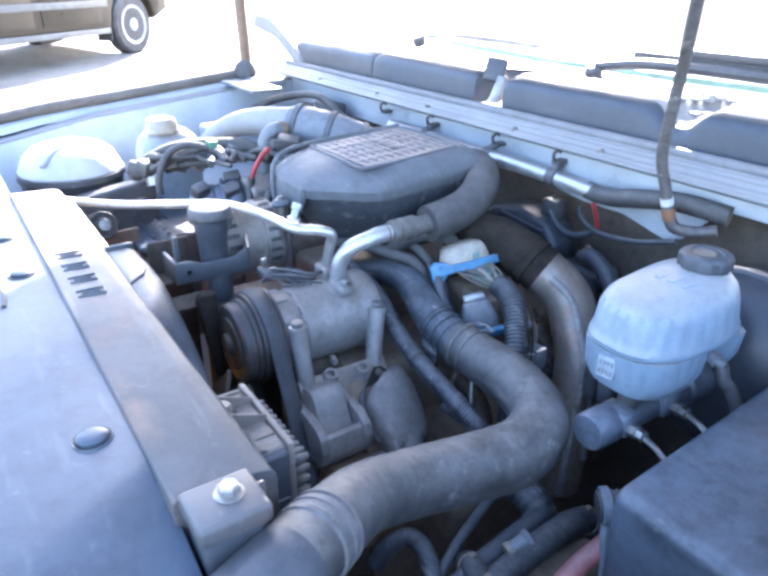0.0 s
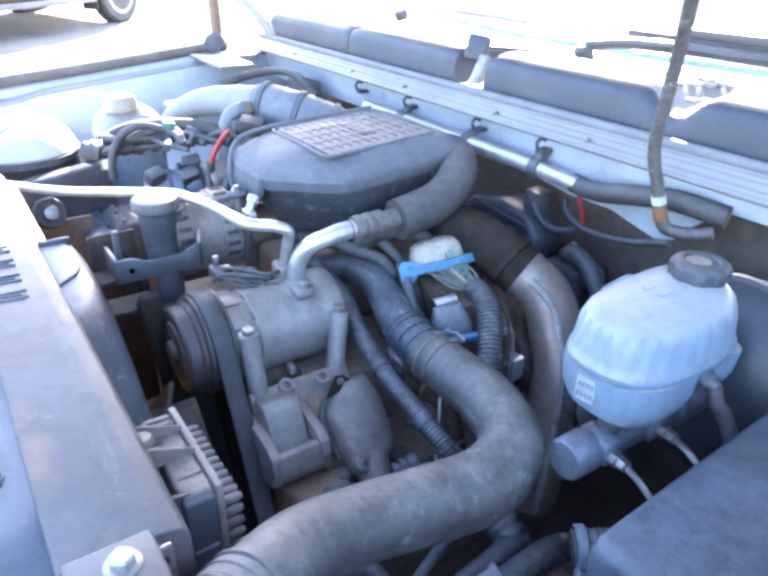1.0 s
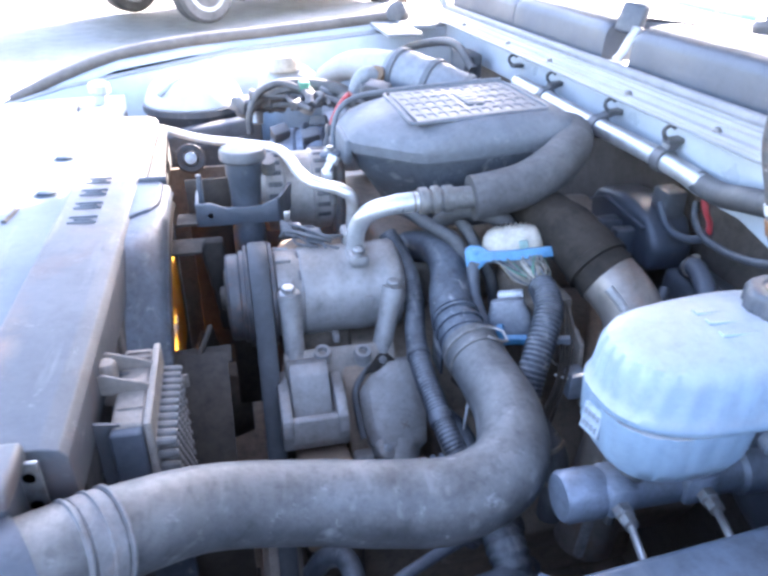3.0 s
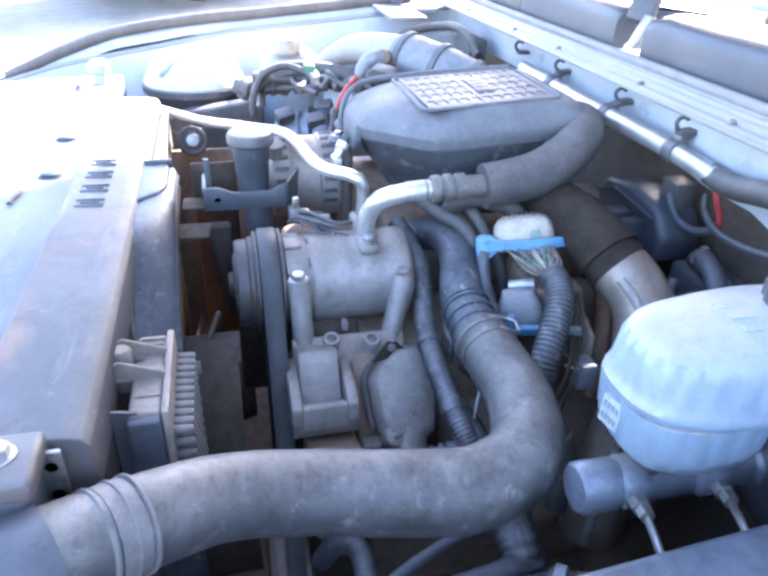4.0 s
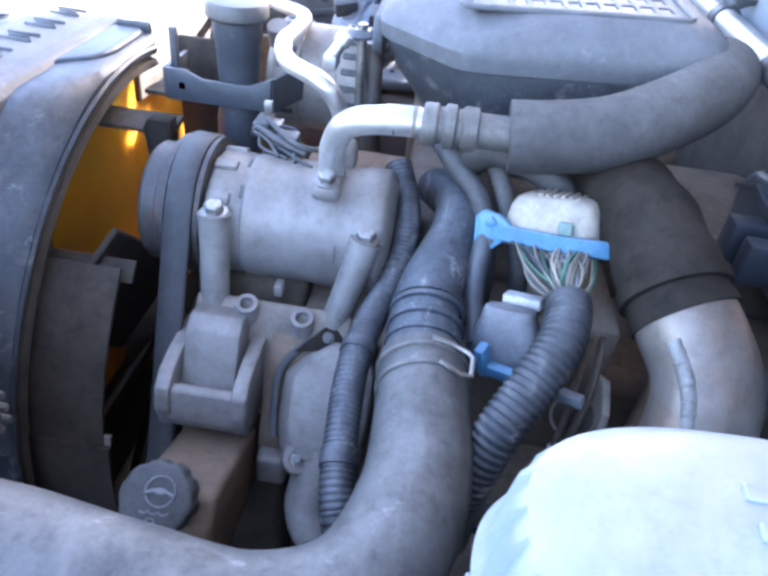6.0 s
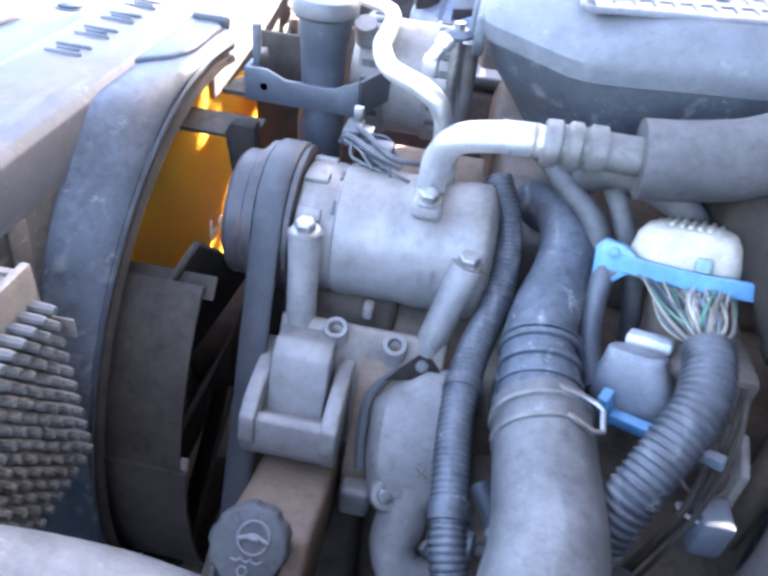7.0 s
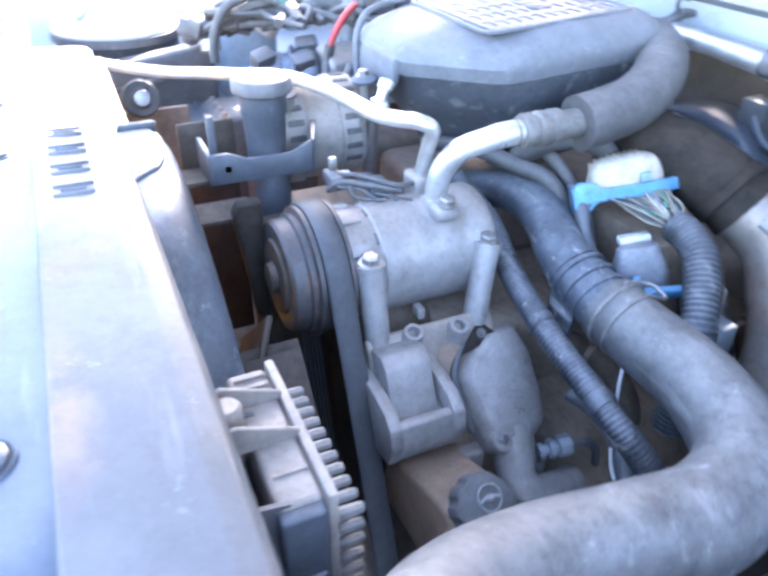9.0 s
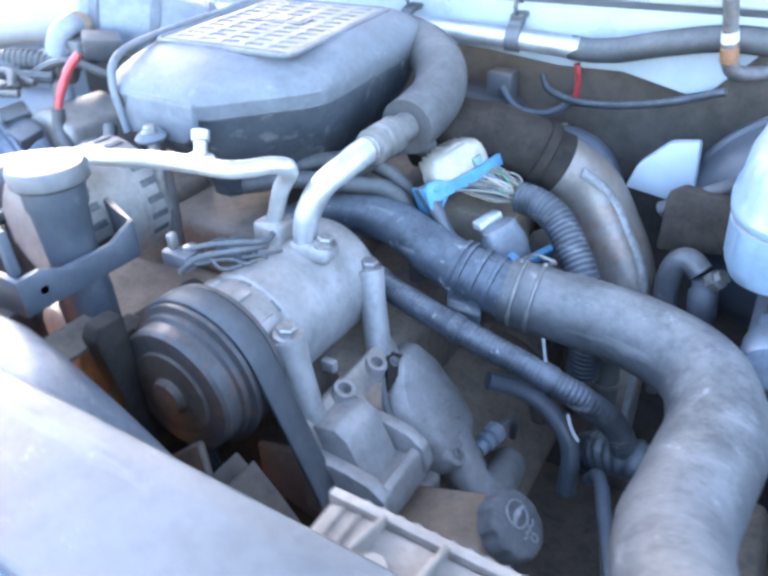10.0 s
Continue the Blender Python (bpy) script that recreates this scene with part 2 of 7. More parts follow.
GRAVEL = gravel_material()
CAR_PAINT = material("bronze car paint", (0.045, 0.033, 0.016), 0.12, 0.35, metal=0.2, bump=0.02, patch=2.0)
TYRE = material("tyre rubber", (0.02, 0.02, 0.02), 0.5, 0.8, patch=8.0)
RIM = material("silver wheel rim", (0.5, 0.5, 0.5), 0.2, 0.35, metal=0.1, patch=8.0)
# The pale film is dust plus the white sun glare painted in.
GLASS_FILM = material("windscreen glass with dust and painted glare", (0.1, 0.16, 0.14), 0.75, 0.12, bump=0.0, patch=2.0, dust_colour=(0.5, 0.48, 0.45))
TRIM = material("silver body trim", (0.2, 0.2, 0.19), 0.2, 0.5, patch=3.0)

# ---- mesh tools ----


def thing(name, at, label, category, group="", kind=""):
    ob = new(name)
    ob.location = at
    ob.empty_display_size = 0.05
    return tagged(ob, label, category, group, kind)


def finish(bm, name, mat, angle=38):
    bmesh.ops.recalc_face_normals(bm, faces=bm.faces)
    me = bpy.data.meshes.new(name)
    for f in bm.faces:
        f.smooth = True
    bm.to_mesh(me)
    bm.free()
    me.set_sharp_from_angle(angle=radians(angle))
    me.materials.append(mat)
    return me


def part(name, bm, mat, parent, label=""):
    """Links a bmesh in world places as one mesh under a thing or a part."""
    me = bm if isinstance(bm, bpy.types.Mesh) else finish(bm, name, mat)
    ob = new(name, me)
    ob.parent = parent
    if parent is not None and parent.parent is None:
        ob.matrix_parent_inverse = parent.matrix_basis.inverted() if parent.type == "MESH" else Matrix.Translation(-parent.location)
    return tagged(ob, label)


def single(name, bm, mat, label, category, group="", kind=""):
    """A thing of one mesh."""
    ob = new(name, finish(bm, name, mat))
    return tagged(ob, label, category, group, kind)


def box(x0, x1, y0, y1, z0, z1, bevel=0.003, seg=2, bm=None, m=None):
    own = bmesh.new()
    bmesh.ops.create_cube(own, size=1, matrix=Matrix.Translation(((x0 + x1) / 2, (y0 + y1) / 2, (z0 + z1) / 2)) @ Matrix.Diagonal((abs(x1 - x0), abs(y1 - y0), abs(z1 - z0), 1)))
    if bevel:
        bmesh.ops.bevel(own, geom=own.edges[:], offset=bevel, segments=seg, profile=0.5, affect="EDGES", clamp_overlap=True)
    if m is not None:
        own.transform(m)
    return merge(bm, own)


def merge(bm, own):
    if bm is None:
        return own
    me = bpy.data.meshes.new("join")
    own.to_mesh(me)
    own.free()
    bm.from_mesh(me)
    bpy.data.meshes.remove(me)
    return bm


def prism(points, axis, a, b, bevel=0.003, seg=2, bm=None):
    """A polygon in the plane across an axis ('x': (y, z); 'y': (x, z); 'z': (x, y)), drawn out from a to b."""
    own = bmesh.new()
    put = {"x": lambda u, v, w: (w, u, v), "y": lambda u, v, w: (u, w, v), "z": lambda u, v, w: (u, v, w)}[axis]
    low = [own.verts.new(put(u, v, a)) for u, v in points]
    high = [own.verts.new(put(u, v, b)) for u, v in points]
    own.faces.new(low)
    own.faces.new(high[::-1])
    for i in range(len(points)):
        j = (i + 1) % len(points)
        own.faces.new((low[i], high[i], high[j], low[j]))
    bmesh.ops.recalc_face_normals(own, faces=own.faces)
    if bevel:
        bmesh.ops.bevel(own, geom=own.edges[:], offset=bevel, segments=seg, profile=0.5, affect="EDGES", clamp_overlap=True)
    return merge(bm, own)


def glide(points, steps=8):
    """Smooth line through the points."""
    p = [Vector(q) for q in points]
    p = [2 * p[0] - p[1]] + p + [2 * p[-1] - p[-2]]
    out = []
    for i in range(1, len(p) - 2):
        for k in range(steps):
            t = k / steps
            a, b, c, d = p[i - 1:i + 3]
            out.append(0.5 * ((2 * b) + (c - a) * t + (2 * a - 5 * b + 4 * c - d) * t * t + (3 * b - a - 3 * c + d) * t ** 3))
    return out + [p[-2]]


def tube(points, r, sides=14, steps=8, shape=None, bm=None, straight=False, even=0.0):
    """A round tube along a smooth line. shape(s, u): factor of the radius at arc length s, part u of the whole."""
    line = [Vector(q) for q in points] if straight else glide(points, steps)
    if even:
        spans = [0.0]
        for a, b in zip(line, line[1:]):
            spans.append(spans[-1] + (b - a).length)
        count, fine, j = max(2, int(spans[-1] / even)), [], 0
        for k in range(count + 1):
            s = spans[-1] * k / count
            while j < len(line) - 2 and spans[j + 1] < s:
                j += 1
            fine.append(line[j].lerp(line[j + 1], (s - spans[j]) / max(1e-9, spans[j + 1] - spans[j])))
        line = fine
    own = bmesh.new()
    rings, s, up = [], 0.0, None
    total = sum((b - a).length for a, b in zip(line, line[1:]))
    for i, q in enumerate(line):
        ahead = (line[min(i + 1, len(line) - 1)] - line[max(i - 1, 0)]).normalized()
        if up is None:
            up = ahead.orthogonal().normalized()
        up = (up - ahead * up.dot(ahead)).normalized()
        side = ahead.cross(up)
        if i:
            s += (q - line[i - 1]).length
        k = r * (shape(s, s / total) if shape else 1.0)
        rings.append([own.verts.new(q + k * (math.cos(2 * math.pi * n / sides) * up + math.sin(2 * math.pi * n / sides) * side)) for n in range(sides)])
    for a, b in zip(rings, rings[1:]):
        for n in range(sides):
            own.faces.new((a[n], a[(n + 1) % sides], b[(n + 1) % sides], b[n]))
    own.faces.new(rings[0])
    own.faces.new(rings[-1][::-1])
    return merge(bm, own)


def lathe(profile, at, axis, sides=28, bm=None):
    """Turns (radius, height) rows round an axis through a point."""
    own = bmesh.new()
    rings = []
    for r, h in profile:
        if r < 1e-6:
            rings.append([own.verts.new((0, 0, h))])
        else:
            rings.append([own.verts.new((r * math.cos(2 * math.pi * n / sides), r * math.sin(2 * math.pi * n / sides), h)) for n in range(sides)])
    for a, b in zip(rings, rings[1:]):
        for n in range(sides):
            j = (n + 1) % sides
            if len(a) == 1 and len(b) > 1:
                own.faces.new((a[0], b[n], b[j]))
            elif len(b) == 1 and len(a) > 1:
                own.faces.new((a[n], a[j], b[0]))
            elif len(a) > 1:
                own.faces.new((a[n], a[j], b[j], b[n]))
    if len(rings[0]) > 1:
        own.faces.new(rings[0])
    if len(rings[-1]) > 1:
        own.faces.new(rings[-1])
    own.transform(Matrix.Translation(at) @ Vector(axis).to_track_quat("Z", "Y").to_matrix().to_4x4())
    return merge(bm, own)


def band(at, axis, r, wide, thick, sides=32, bm=None):
    """A round band with an open middle."""
    axis = Vector(axis).normalized()
    side = axis.orthogonal().normalized()
    up = axis.cross(side)
    own = bmesh.new()
    rows = []
    for k in range(sides):
        a = 2 * math.pi * k / sides
        d = math.cos(a) * side + math.sin(a) * up
        rows.append([own.verts.new(Vector(at) + d * (r + q) + axis * h) for q, h in ((0, -wide / 2), (thick, -wide / 2 + thick * 0.4), (thick, wide / 2 - thick * 0.4), (0, wide / 2))])
    for i in range(sides):
        u, v = rows[i], rows[(i + 1) % sides]
        for k in range(4):
            own.faces.new((u[k], u[(k + 1) % 4], v[(k + 1) % 4], v[k]))
    return merge(bm, own)


def bolt(at, axis, r=0.008, bm=None):
    """A flanged hexagon bolt head."""
    own = lathe([(0, 0), (r * 1.35, 0), (r * 1.35, r * 0.25), (r * 1.1, r * 0.32), (0, r * 0.34)], at, axis, 18)
    hexagon = lathe([(0, r * 0.3), (r, r * 0.3), (r, r * 1.0), (r * 0.82, r * 1.15), (0, r * 1.15)], at, axis, 6)
    return merge(bm, merge(own, hexagon))


def ribbed(pitch, depth=0.1):
    return lambda s, u: 1.0 + depth * (1 if math.sin(2 * math.pi * s / pitch) > 0 else -1)


def loft(rings, bm=None):
    """Skins a stack of closed rings of the same count, with caps."""
    own = bmesh.new()
    vs = [[own.verts.new(q) for q in ring] for ring in rings]
    n = len(vs[0])
    for a, b in zip(vs, vs[1:]):
        for i in range(n):
            own.faces.new((a[i], a[(i + 1) % n], b[(i + 1) % n], b[i]))
    own.faces.new(vs[0])
    own.faces.new(vs[-1])
    return merge(bm, own)


def oval(cx, cy, z, rx, ry, n=64, power=2.6, flute=0.0, flutes=0, tip=0.0):
    """A superellipse ring at a height, with flutes round it. tip: rise towards +y."""
    ring = []
    for i in range(n):
        a = 2 * math.pi * i / n
        c, s = math.cos(a), math.sin(a)
        k = (abs(c) ** power + abs(s) ** power) ** (-1 / power)
        k *= 1 - flute * (1 if flutes and math.sin(a * flutes) > 0.2 else 0)
        ring.append((cx + rx * k * c, cy + ry * k * s, z + tip * ry * k * s))
    return ring

# ---- ground and distance ----


def ground_sheet():
    bm = bmesh.new()
    xs = [-900, -300, -90, -40, -25] + [-18 + 0.6 * i for i in range(51)] + [20, 40, 90, 300, 900]
    ys = [-900, -300, -90, -40, -20] + [-12 + 0.6 * i for i in range(51)] + [25, 40, 90, 300, 900]
    rows = []
    for y in ys:
        row = []
        for x in xs:
            z = 0.055 * min(max(-x - 1.5, 0), 40) + 0.035 * noise.noise((x * 0.8, y * 0.8, 0.0)) * (1 if abs(x) < 30 else 0)
            row.append(bm.verts.new((x, y, z)))
        rows.append(row)
    for a, b in zip(rows, rows[1:]):
        for i in range(len(xs) - 1):
            bm.faces.new((a[i], a[i + 1], b[i + 1], b[i]))
    return bm


single("ground", ground_sheet(), GRAVEL, "pale gravel yard round the parked truck", "ground", kind="structure")


def parked_car():
    """Seen only from the sills down: local x along the body, y outwards to the visible side."""
    car = thing("parked_car", (0, 0, 0), "dark bronze off-road car parked on the gravel with pale trim", "car")
    body = [(-0.75, 0.55), (-0.72, 0.95), (-0.2, 1.08), (0.75, 1.12), (1.35, 1.7), (3.6, 1.72), (3.95, 1.1), (4.0, 0.5), (3.5, 0.42)]
    arch = [(0.44 * math.cos(a) + 3.0, 0.42 + 0.46 * math.sin(a)) for a in [math.pi * k / 8 for k in range(9)]]
    sill = [(2.5, 0.36), (0.5, 0.36)]
    arch2 = [(0.44 * math.cos(a), 0.42 + 0.46 * math.sin(a)) for a in [math.pi * k / 8 for k in range(9)]]
    part("body", prism(body + arch + sill + arch2 + [(-0.5, 0.45)], "y", -1.75, 0.0, 0.03), CAR_PAINT, car)
    part("side_trim", box(0.5, 2.5, -0.005, 0.02, 0.62, 0.7, 0.008), TRIM, car, "pale side moulding")
    part("sill", box(0.5, 2.5, -0.06, 0.015, 0.3, 0.37, 0.01), TRIM, car, "pale side step")
    for x, z0, z1 in ((0.62, 0.74, 1.08), (1.72, 0.74, 1.08)):
        part("door", box(x, x + 0.98, -0.004, 0.012, z0 - 0.3, z1, 0.006), CAR_PAINT, car)
    for x in (0.0, 3.0):
        for y in (-0.12, -1.6):
            wheel = part("wheel", lathe([(0, -0.1), (0.2, -0.1), (0.34, -0.1), (0.375, -0.07), (0.375, 0.07), (0.34, 0.1), (0.26, 0.1)], (x, y, 0.375), (0, 1, 0), 36), TYRE, car)
            part("rim", lathe([(0.25, 0.09), (0.25, 0.104), (0.21, 0.1), (0.2, 0.092), (0.09, 0.096), (0.05, 0.115), (0, 0.118)], (x, y, 0.375), (0, 1, 0), 30), RIM, wheel, "silver rim")
    for x in (0.45, 2.5):
        part("mud_flap", box(x, x + 0.015, -0.25, -0.02, 0.2, 0.5, 0.004), RUBBER, car)
    return car


car = parked_car()
car.matrix_basis = Matrix.Translation((-9.95, 2.58, 0.45)) @ Matrix(((0.6, 0.8, 0, 0), (-0.8, 0.6, 0, 0), (0, 0, 1, 0), (0, 0, 0, 1)))

# ---- truck body round the bay ----


def fender(sign, x_out, x_in, name, label):
    ob = thing(name, (x_out, 0.2, 0.9), label, "fender")
    ys = [-0.62, -0.45, -0.3, -0.2, -0.08, 0.04, 0.2, 0.39, 0.71, 1.0, 1.4]
    zs = [0.85, 0.98, 1.06, 1.10, 1.15, 1.19, 1.215, 1.232, 1.262, 1.285, 1.30]
    ins = [0.35, 0.2, 0.1, 0.06, 0.03, 0.012, 0, 0, 0, 0, 0]
    bm = bmesh.new()
    rows = []
    for y, z, k in zip(ys, zs, ins):
        o = x_out - sign * k
        row = [(o - sign * 0.02, y, 0.45), (o, y, z - 0.22), (o - sign * 0.006, y, z - 0.05), (o - sign * 0.02, y, z - 0.012), (o - sign * 0.04, y, z),
               (x_in + sign * 0.06 - sign * k * 0.3, y, z - 0.006), (x_in + sign * 0.035 - sign * k * 0.3, y, z - 0.02), (x_in + sign * 0.03 - sign * k * 0.3, y, z - 0.035)]
        rows.append([bm.verts.new(q) for q in row])
    for a, b in zip(rows, rows[1:]):
        for i in range(len(a) - 1):
            bm.faces.new((a[i], a[i + 1], b[i + 1], b[i]))
    part("panel", bm, WHITE_PAINT, ob)
    # A brown tube along the edge stands for the lip's shade.
    lip_line = [(x_in + sign * 0.05 - sign * k * 0.3, y, z + 0.001) for y, z, k in zip(ys, zs, ins)][3:9]
    part("edge_shade_band", tube([(a, b, c - 0.006) for a, b, c in lip_line], 0.014, 10), EDGE_SHADE, ob, "brown band painting the dirty, shaded inner lip")
    return ob


fender(-1, -1.79, -1.66, "far_fender", "white front fender with dusty top edge")
fender(1, 0.21, 0.08, "near_fender", "white front fender beside the engine bay")


def inner_fender(sign, x, name):
    ob = thing(name, (x, 0.3, 0.6), "white painted inner wing panel of the engine bay", "inner fender")
    line = [(-0.3, 1.06), (-0.08, 1.12), (0.155, 1.16), (0.3, 1.188), (0.55, 1.212), (0.8, 1.235), (0.92, 1.24)]
    poly = line + [(0.92, 0.15), (-0.3, 0.15)]
    part("wall", prism(poly, "x", x, x + 0.02 * sign, 0.004), WHITE_PAINT, ob)
    rail = bmesh.new()
    rows = []
    for y, z in line:
        rows.append([rail.verts.new(q) for q in ((x + sign * 0.004, y, z - 0.01), (x + sign * 0.004, y, z + 0.004), (x - sign * -0.012, y, z + 0.008), (x + sign * 0.055, y, z + 0.006), (x + sign * 0.06, y, z - 0.004))])
    for a, b in zip(rows, rows[1:]):
        for i in range(4):
            rail.faces.new((a[i], a[i + 1], b[i + 1], b[i]))
    part("top_flange", rail, GREY_RAIL, ob, "dusty grey top flange")
    k = -sign
    tower = oval(x + k * 0.1, 0.62, 0, 0.17, 0.2, 40)
    rings = [[(px if k * (px - x) > 0 else x, py, z) for px, py, _ in [(x + (q[0] - x) * s, 0.62 + (q[1] - 0.62) * s, 0) for q in tower]] for z, s in ((0.5, 1.0), (0.98, 0.95), (1.03, 0.85), (1.045, 0.5))]
    part("strut_tower", loft(rings), WHITE_PAINT, ob)
    return ob


inner_fender(-1, -1.66, "far_inner_fender")
inner_fender(1, 0.08, "near_inner_fender")

E_FLOOR = box(-1.66, 0.08, -0.45, 0.92, 0.42, 0.45, 0.0)
single("splash_shield", E_FLOOR, GRIME, "black grimy splash shield under the engine", "shield", kind="structure")
single("firewall", box(-1.66, 0.08, 0.9, 0.94, 0.44, 1.2, 0.004), FIREWALL, "dark grimy firewall behind the engine", "wall", kind="structure")
single("grille_panel", box(-1.6, 0.02, -0.47, -0.43, 0.5, 1.06, 0.01), BLACK_PLASTIC, "black grille panel at the nose of the truck", "grille", kind="structure")


def cowl():
    ob = thing("cowl", (-0.8, 0.8, 1.2), "dusty white cowl rail under the windscreen with rubber weather strip", "cowl")
    x0, x1 = -1.68, 0.14
    part("painted_panel", prism([(-1.66, 1.25), (-1.66, 1.19), (-0.96, 1.192), (-0.842, 1.19), (-0.73, 1.184), (-0.64, 1.174), (-0.565, 1.175), (-0.492, 1.158), (-0.466, 1.166), (-0.445, 1.19), (-0.413, 1.222), (0.1, 1.222), (0.1, 1.25)], "y", 0.822, 0.834, 0.003), WHITE_PAINT, ob)
    part("rail", prism([(0.785, 1.256), (0.785, 1.26), (0.791, 1.2615), (0.792, 1.2645), (0.8, 1.2655), (0.802, 1.271), (0.808, 1.272), (0.809, 1.2755), (0.815, 1.2765), (0.817, 1.28), (0.85, 1.281), (0.86, 1.245), (0.82, 1.243), (0.8, 1.252)], "x", x0, x1, 0.0008, 1), GREY_RAIL, ob, "grey stepped rail")
    part("weather_strip", tube([(x0, 0.822, 1.281), (-0.9, 0.822, 1.282), (x1, 0.822, 1.283)], 0.0075, 10, 20), STRIP, ob, "flattened grey rubber strip")
    for x in (-1.45, -1.2, -1.02, -0.78, -0.6, -0.3):
        part("rail_bolt", bolt((x, 0.7965, 1.265), (0, -0.25, 1), 0.004), STEEL, ob)
    for x in (-1.183, -1.019, -0.83, -0.688):
        bm = box(x - 0.008, x + 0.008, 0.8, 0.8215, 1.226, 1.2325, 0.0015)
        tube([(x, 0.806, 1.229), (x, 0.797, 1.236), (x, 0.796, 1.244), (x + 0.002, 0.803, 1.249), (x + 0.002, 0.809, 1.245)], 0.0027, 8, 6, bm=bm)
        part("clip", bm, BLACK_PLASTIC, ob, "black plastic clip")
    return ob


cowl()


def cowl_vent(x0, x1):
    ob = thing("cowl_vent", ((x0 + x1) / 2, 0.86, 1.28), "black plastic cowl vent cover with a pitted sunlit top", "cowl vent", "cowl vents")

    def dip(x):
        """The long cover has a smooth scallop across its top."""
        return 0.024 * math.exp(-((x + 0.52) / 0.032) ** 4) if x1 > 0 else 0.0

    n = max(10, int((x1 - x0) / 0.012))
    rows = []
    for i in range(n + 1):
        x = x0 + (x1 - x0) * i / n
        d = dip(x) + (0.004 if i in (0, n) else 0.0)
        rows.append([(x, y, z - d * k) for y, z, k in ((0.838, 1.281, 0), (0.84, 1.318, 1), (0.844, 1.329, 1), (0.852, 1.3345, 1), (0.866, 1.3362, 1), (0.9, 1.337, 1), (1.06, 1.318, 1), (1.06, 1.281, 0))])
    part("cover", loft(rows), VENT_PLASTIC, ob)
    skin = bmesh.new()
    lines = []
    for i in range(n + 1):
        x = x0 + 0.006 + (x1 - x0 - 0.012) * i / n
        lines.append([skin.verts.new((x, y, z - dip(x))) for y, z in ((0.858, 1.3362), (0.872, 1.3385), (0.9, 1.3395), (1.055, 1.3212))])
    for a, b in zip(lines, lines[1:]):
        for k in range(3):
            skin.faces.new((a[k], a[k + 1], b[k + 1], b[k]))
    # Lighter than the cover, to put the sunlight on the top into its colour.
    part("top_skin", skin, PALE_GREY, ob, "pale top with sunlight painted in")
    bm = bmesh.new()
    for i in range(int((x1 - x0 - 0.08) / 0.02)):
        for k in range(5):
            x, y = x0 + 0.04 + 0.02 * i, 0.9 + 0.03 * k
            z = 1.3393 - (y - 0.9) * 0.119 - dip(x)
            box(x, x + 0.013, y, y + 0.018, z - 0.002, z + 0.0025, 0.0, bm=bm)
    # Same pale colour, painting the sunlit top of the vent.
    tagged(part("pitted_top", bm, PALE_GREY, ob), kind="stuff")
    return ob


for span in ((-1.66, -1.285), (-1.282, -0.935), (-0.86, 0.1)):
    cowl_vent(*span)


def windscreen():
    ob = thing("windscreen", (-0.8, 1.08, 1.33), "dusty sunlit windscreen with a green glass edge", "windscreen", kind="structure")
    bm = bmesh.new()
    rows = []
    for k in range(9):
        v = k / 8
        row = []
        for i in range(25):
            u = i / 24
            bow = 0.16 * (2 * u - 1) ** 2
            row.append(bm.verts.new((-1.62 + 1.66 * u, 1.075 + bow * 0.0 + 0.95 * v + bow, 1.325 + 0.62 * v)))
        rows.append(row)
    for a, b in zip(rows, rows[1:]):
        for i in range(24):
            bm.faces.new((a[i], a[i + 1], b[i + 1], b[i]))
    geom = bmesh.ops.solidify(bm, geom=bm.faces[:], thickness=0.006)
    part("glass", bm, GLASS_FILM, ob)
    edge = [(-1.62 + 1.66 * i / 24, 1.07 + 0.16 * (i / 12 - 1) ** 2, 1.338) for i in range(25)]
    part("glass_edge", tube(edge, 0.007, 8, 2, straight=True), GREEN_GLASS, ob, "pale green glass edge")
    return ob


windscreen()


def wiper(x, length, y, mat, slim):
    ob = thing("wiper", (x, y, 1.34), "black wiper arm and blade resting on the windscreen", "wiper", "wipers")
    part("pivot", lathe([(0, 0), (0.016, 0), (0.016, 0.018), (0.01, 0.024), (0, 0.024)], (x, y - 0.03, 1.33), (0, -0.3, 1), 16), BLACK_PLASTIC, ob)
    part("arm", tube([(x, y - 0.03, 1.352), (x + 0.1, y, 1.362), (x + length * 0.6, y + 0.01, 1.362)], 0.007 * slim, 8), mat, ob)
    part("blade", box(x + 0.04, x + length, y + 0.015, y + 0.027, 1.352, 1.352 + 0.02 * slim, 0.003), RUBBER if slim > 1 else mat, ob)
    part("bridge", box(x + 0.14, x + length * 0.85, y + 0.012, y + 0.03, 1.35 + 0.02 * slim, 1.35 + 0.03 * slim, 0.003), mat, ob)
    return ob


wiper(-0.79, 0.62, 1.02, BLACK_PLASTIC, 1.35)
# Pale far wiper: the sun glare is painted into its colour.
wiper(-1.42, 0.36, 1.1, PALE_GREY, 0.5)


def hinge_nozzle():
    ob = thing("washer_nozzle", (-0.91, 0.84, 1.29), "black washer nozzle with a bright steel foot on the cowl", "washer nozzle")
    part("head", box(-0.019, 0.019, -0.008, 0.01, -0.021, 0.021, 0.005, 3, m=Matrix.Translation((-0.907, 0.862, 1.341)) @ Euler((-0.25, 0.12, 0.55)).to_matrix().to_4x4()), BLUE_BLACK, ob)
    part("foot", prism([(0.83, 1.29), (0.84, 1.3), (0.856, 1.335), (0.866, 1.33), (0.85, 1.29)], "x", -0.895, -0.872, 0.003), STEEL, ob, "bright steel foot")
    return ob


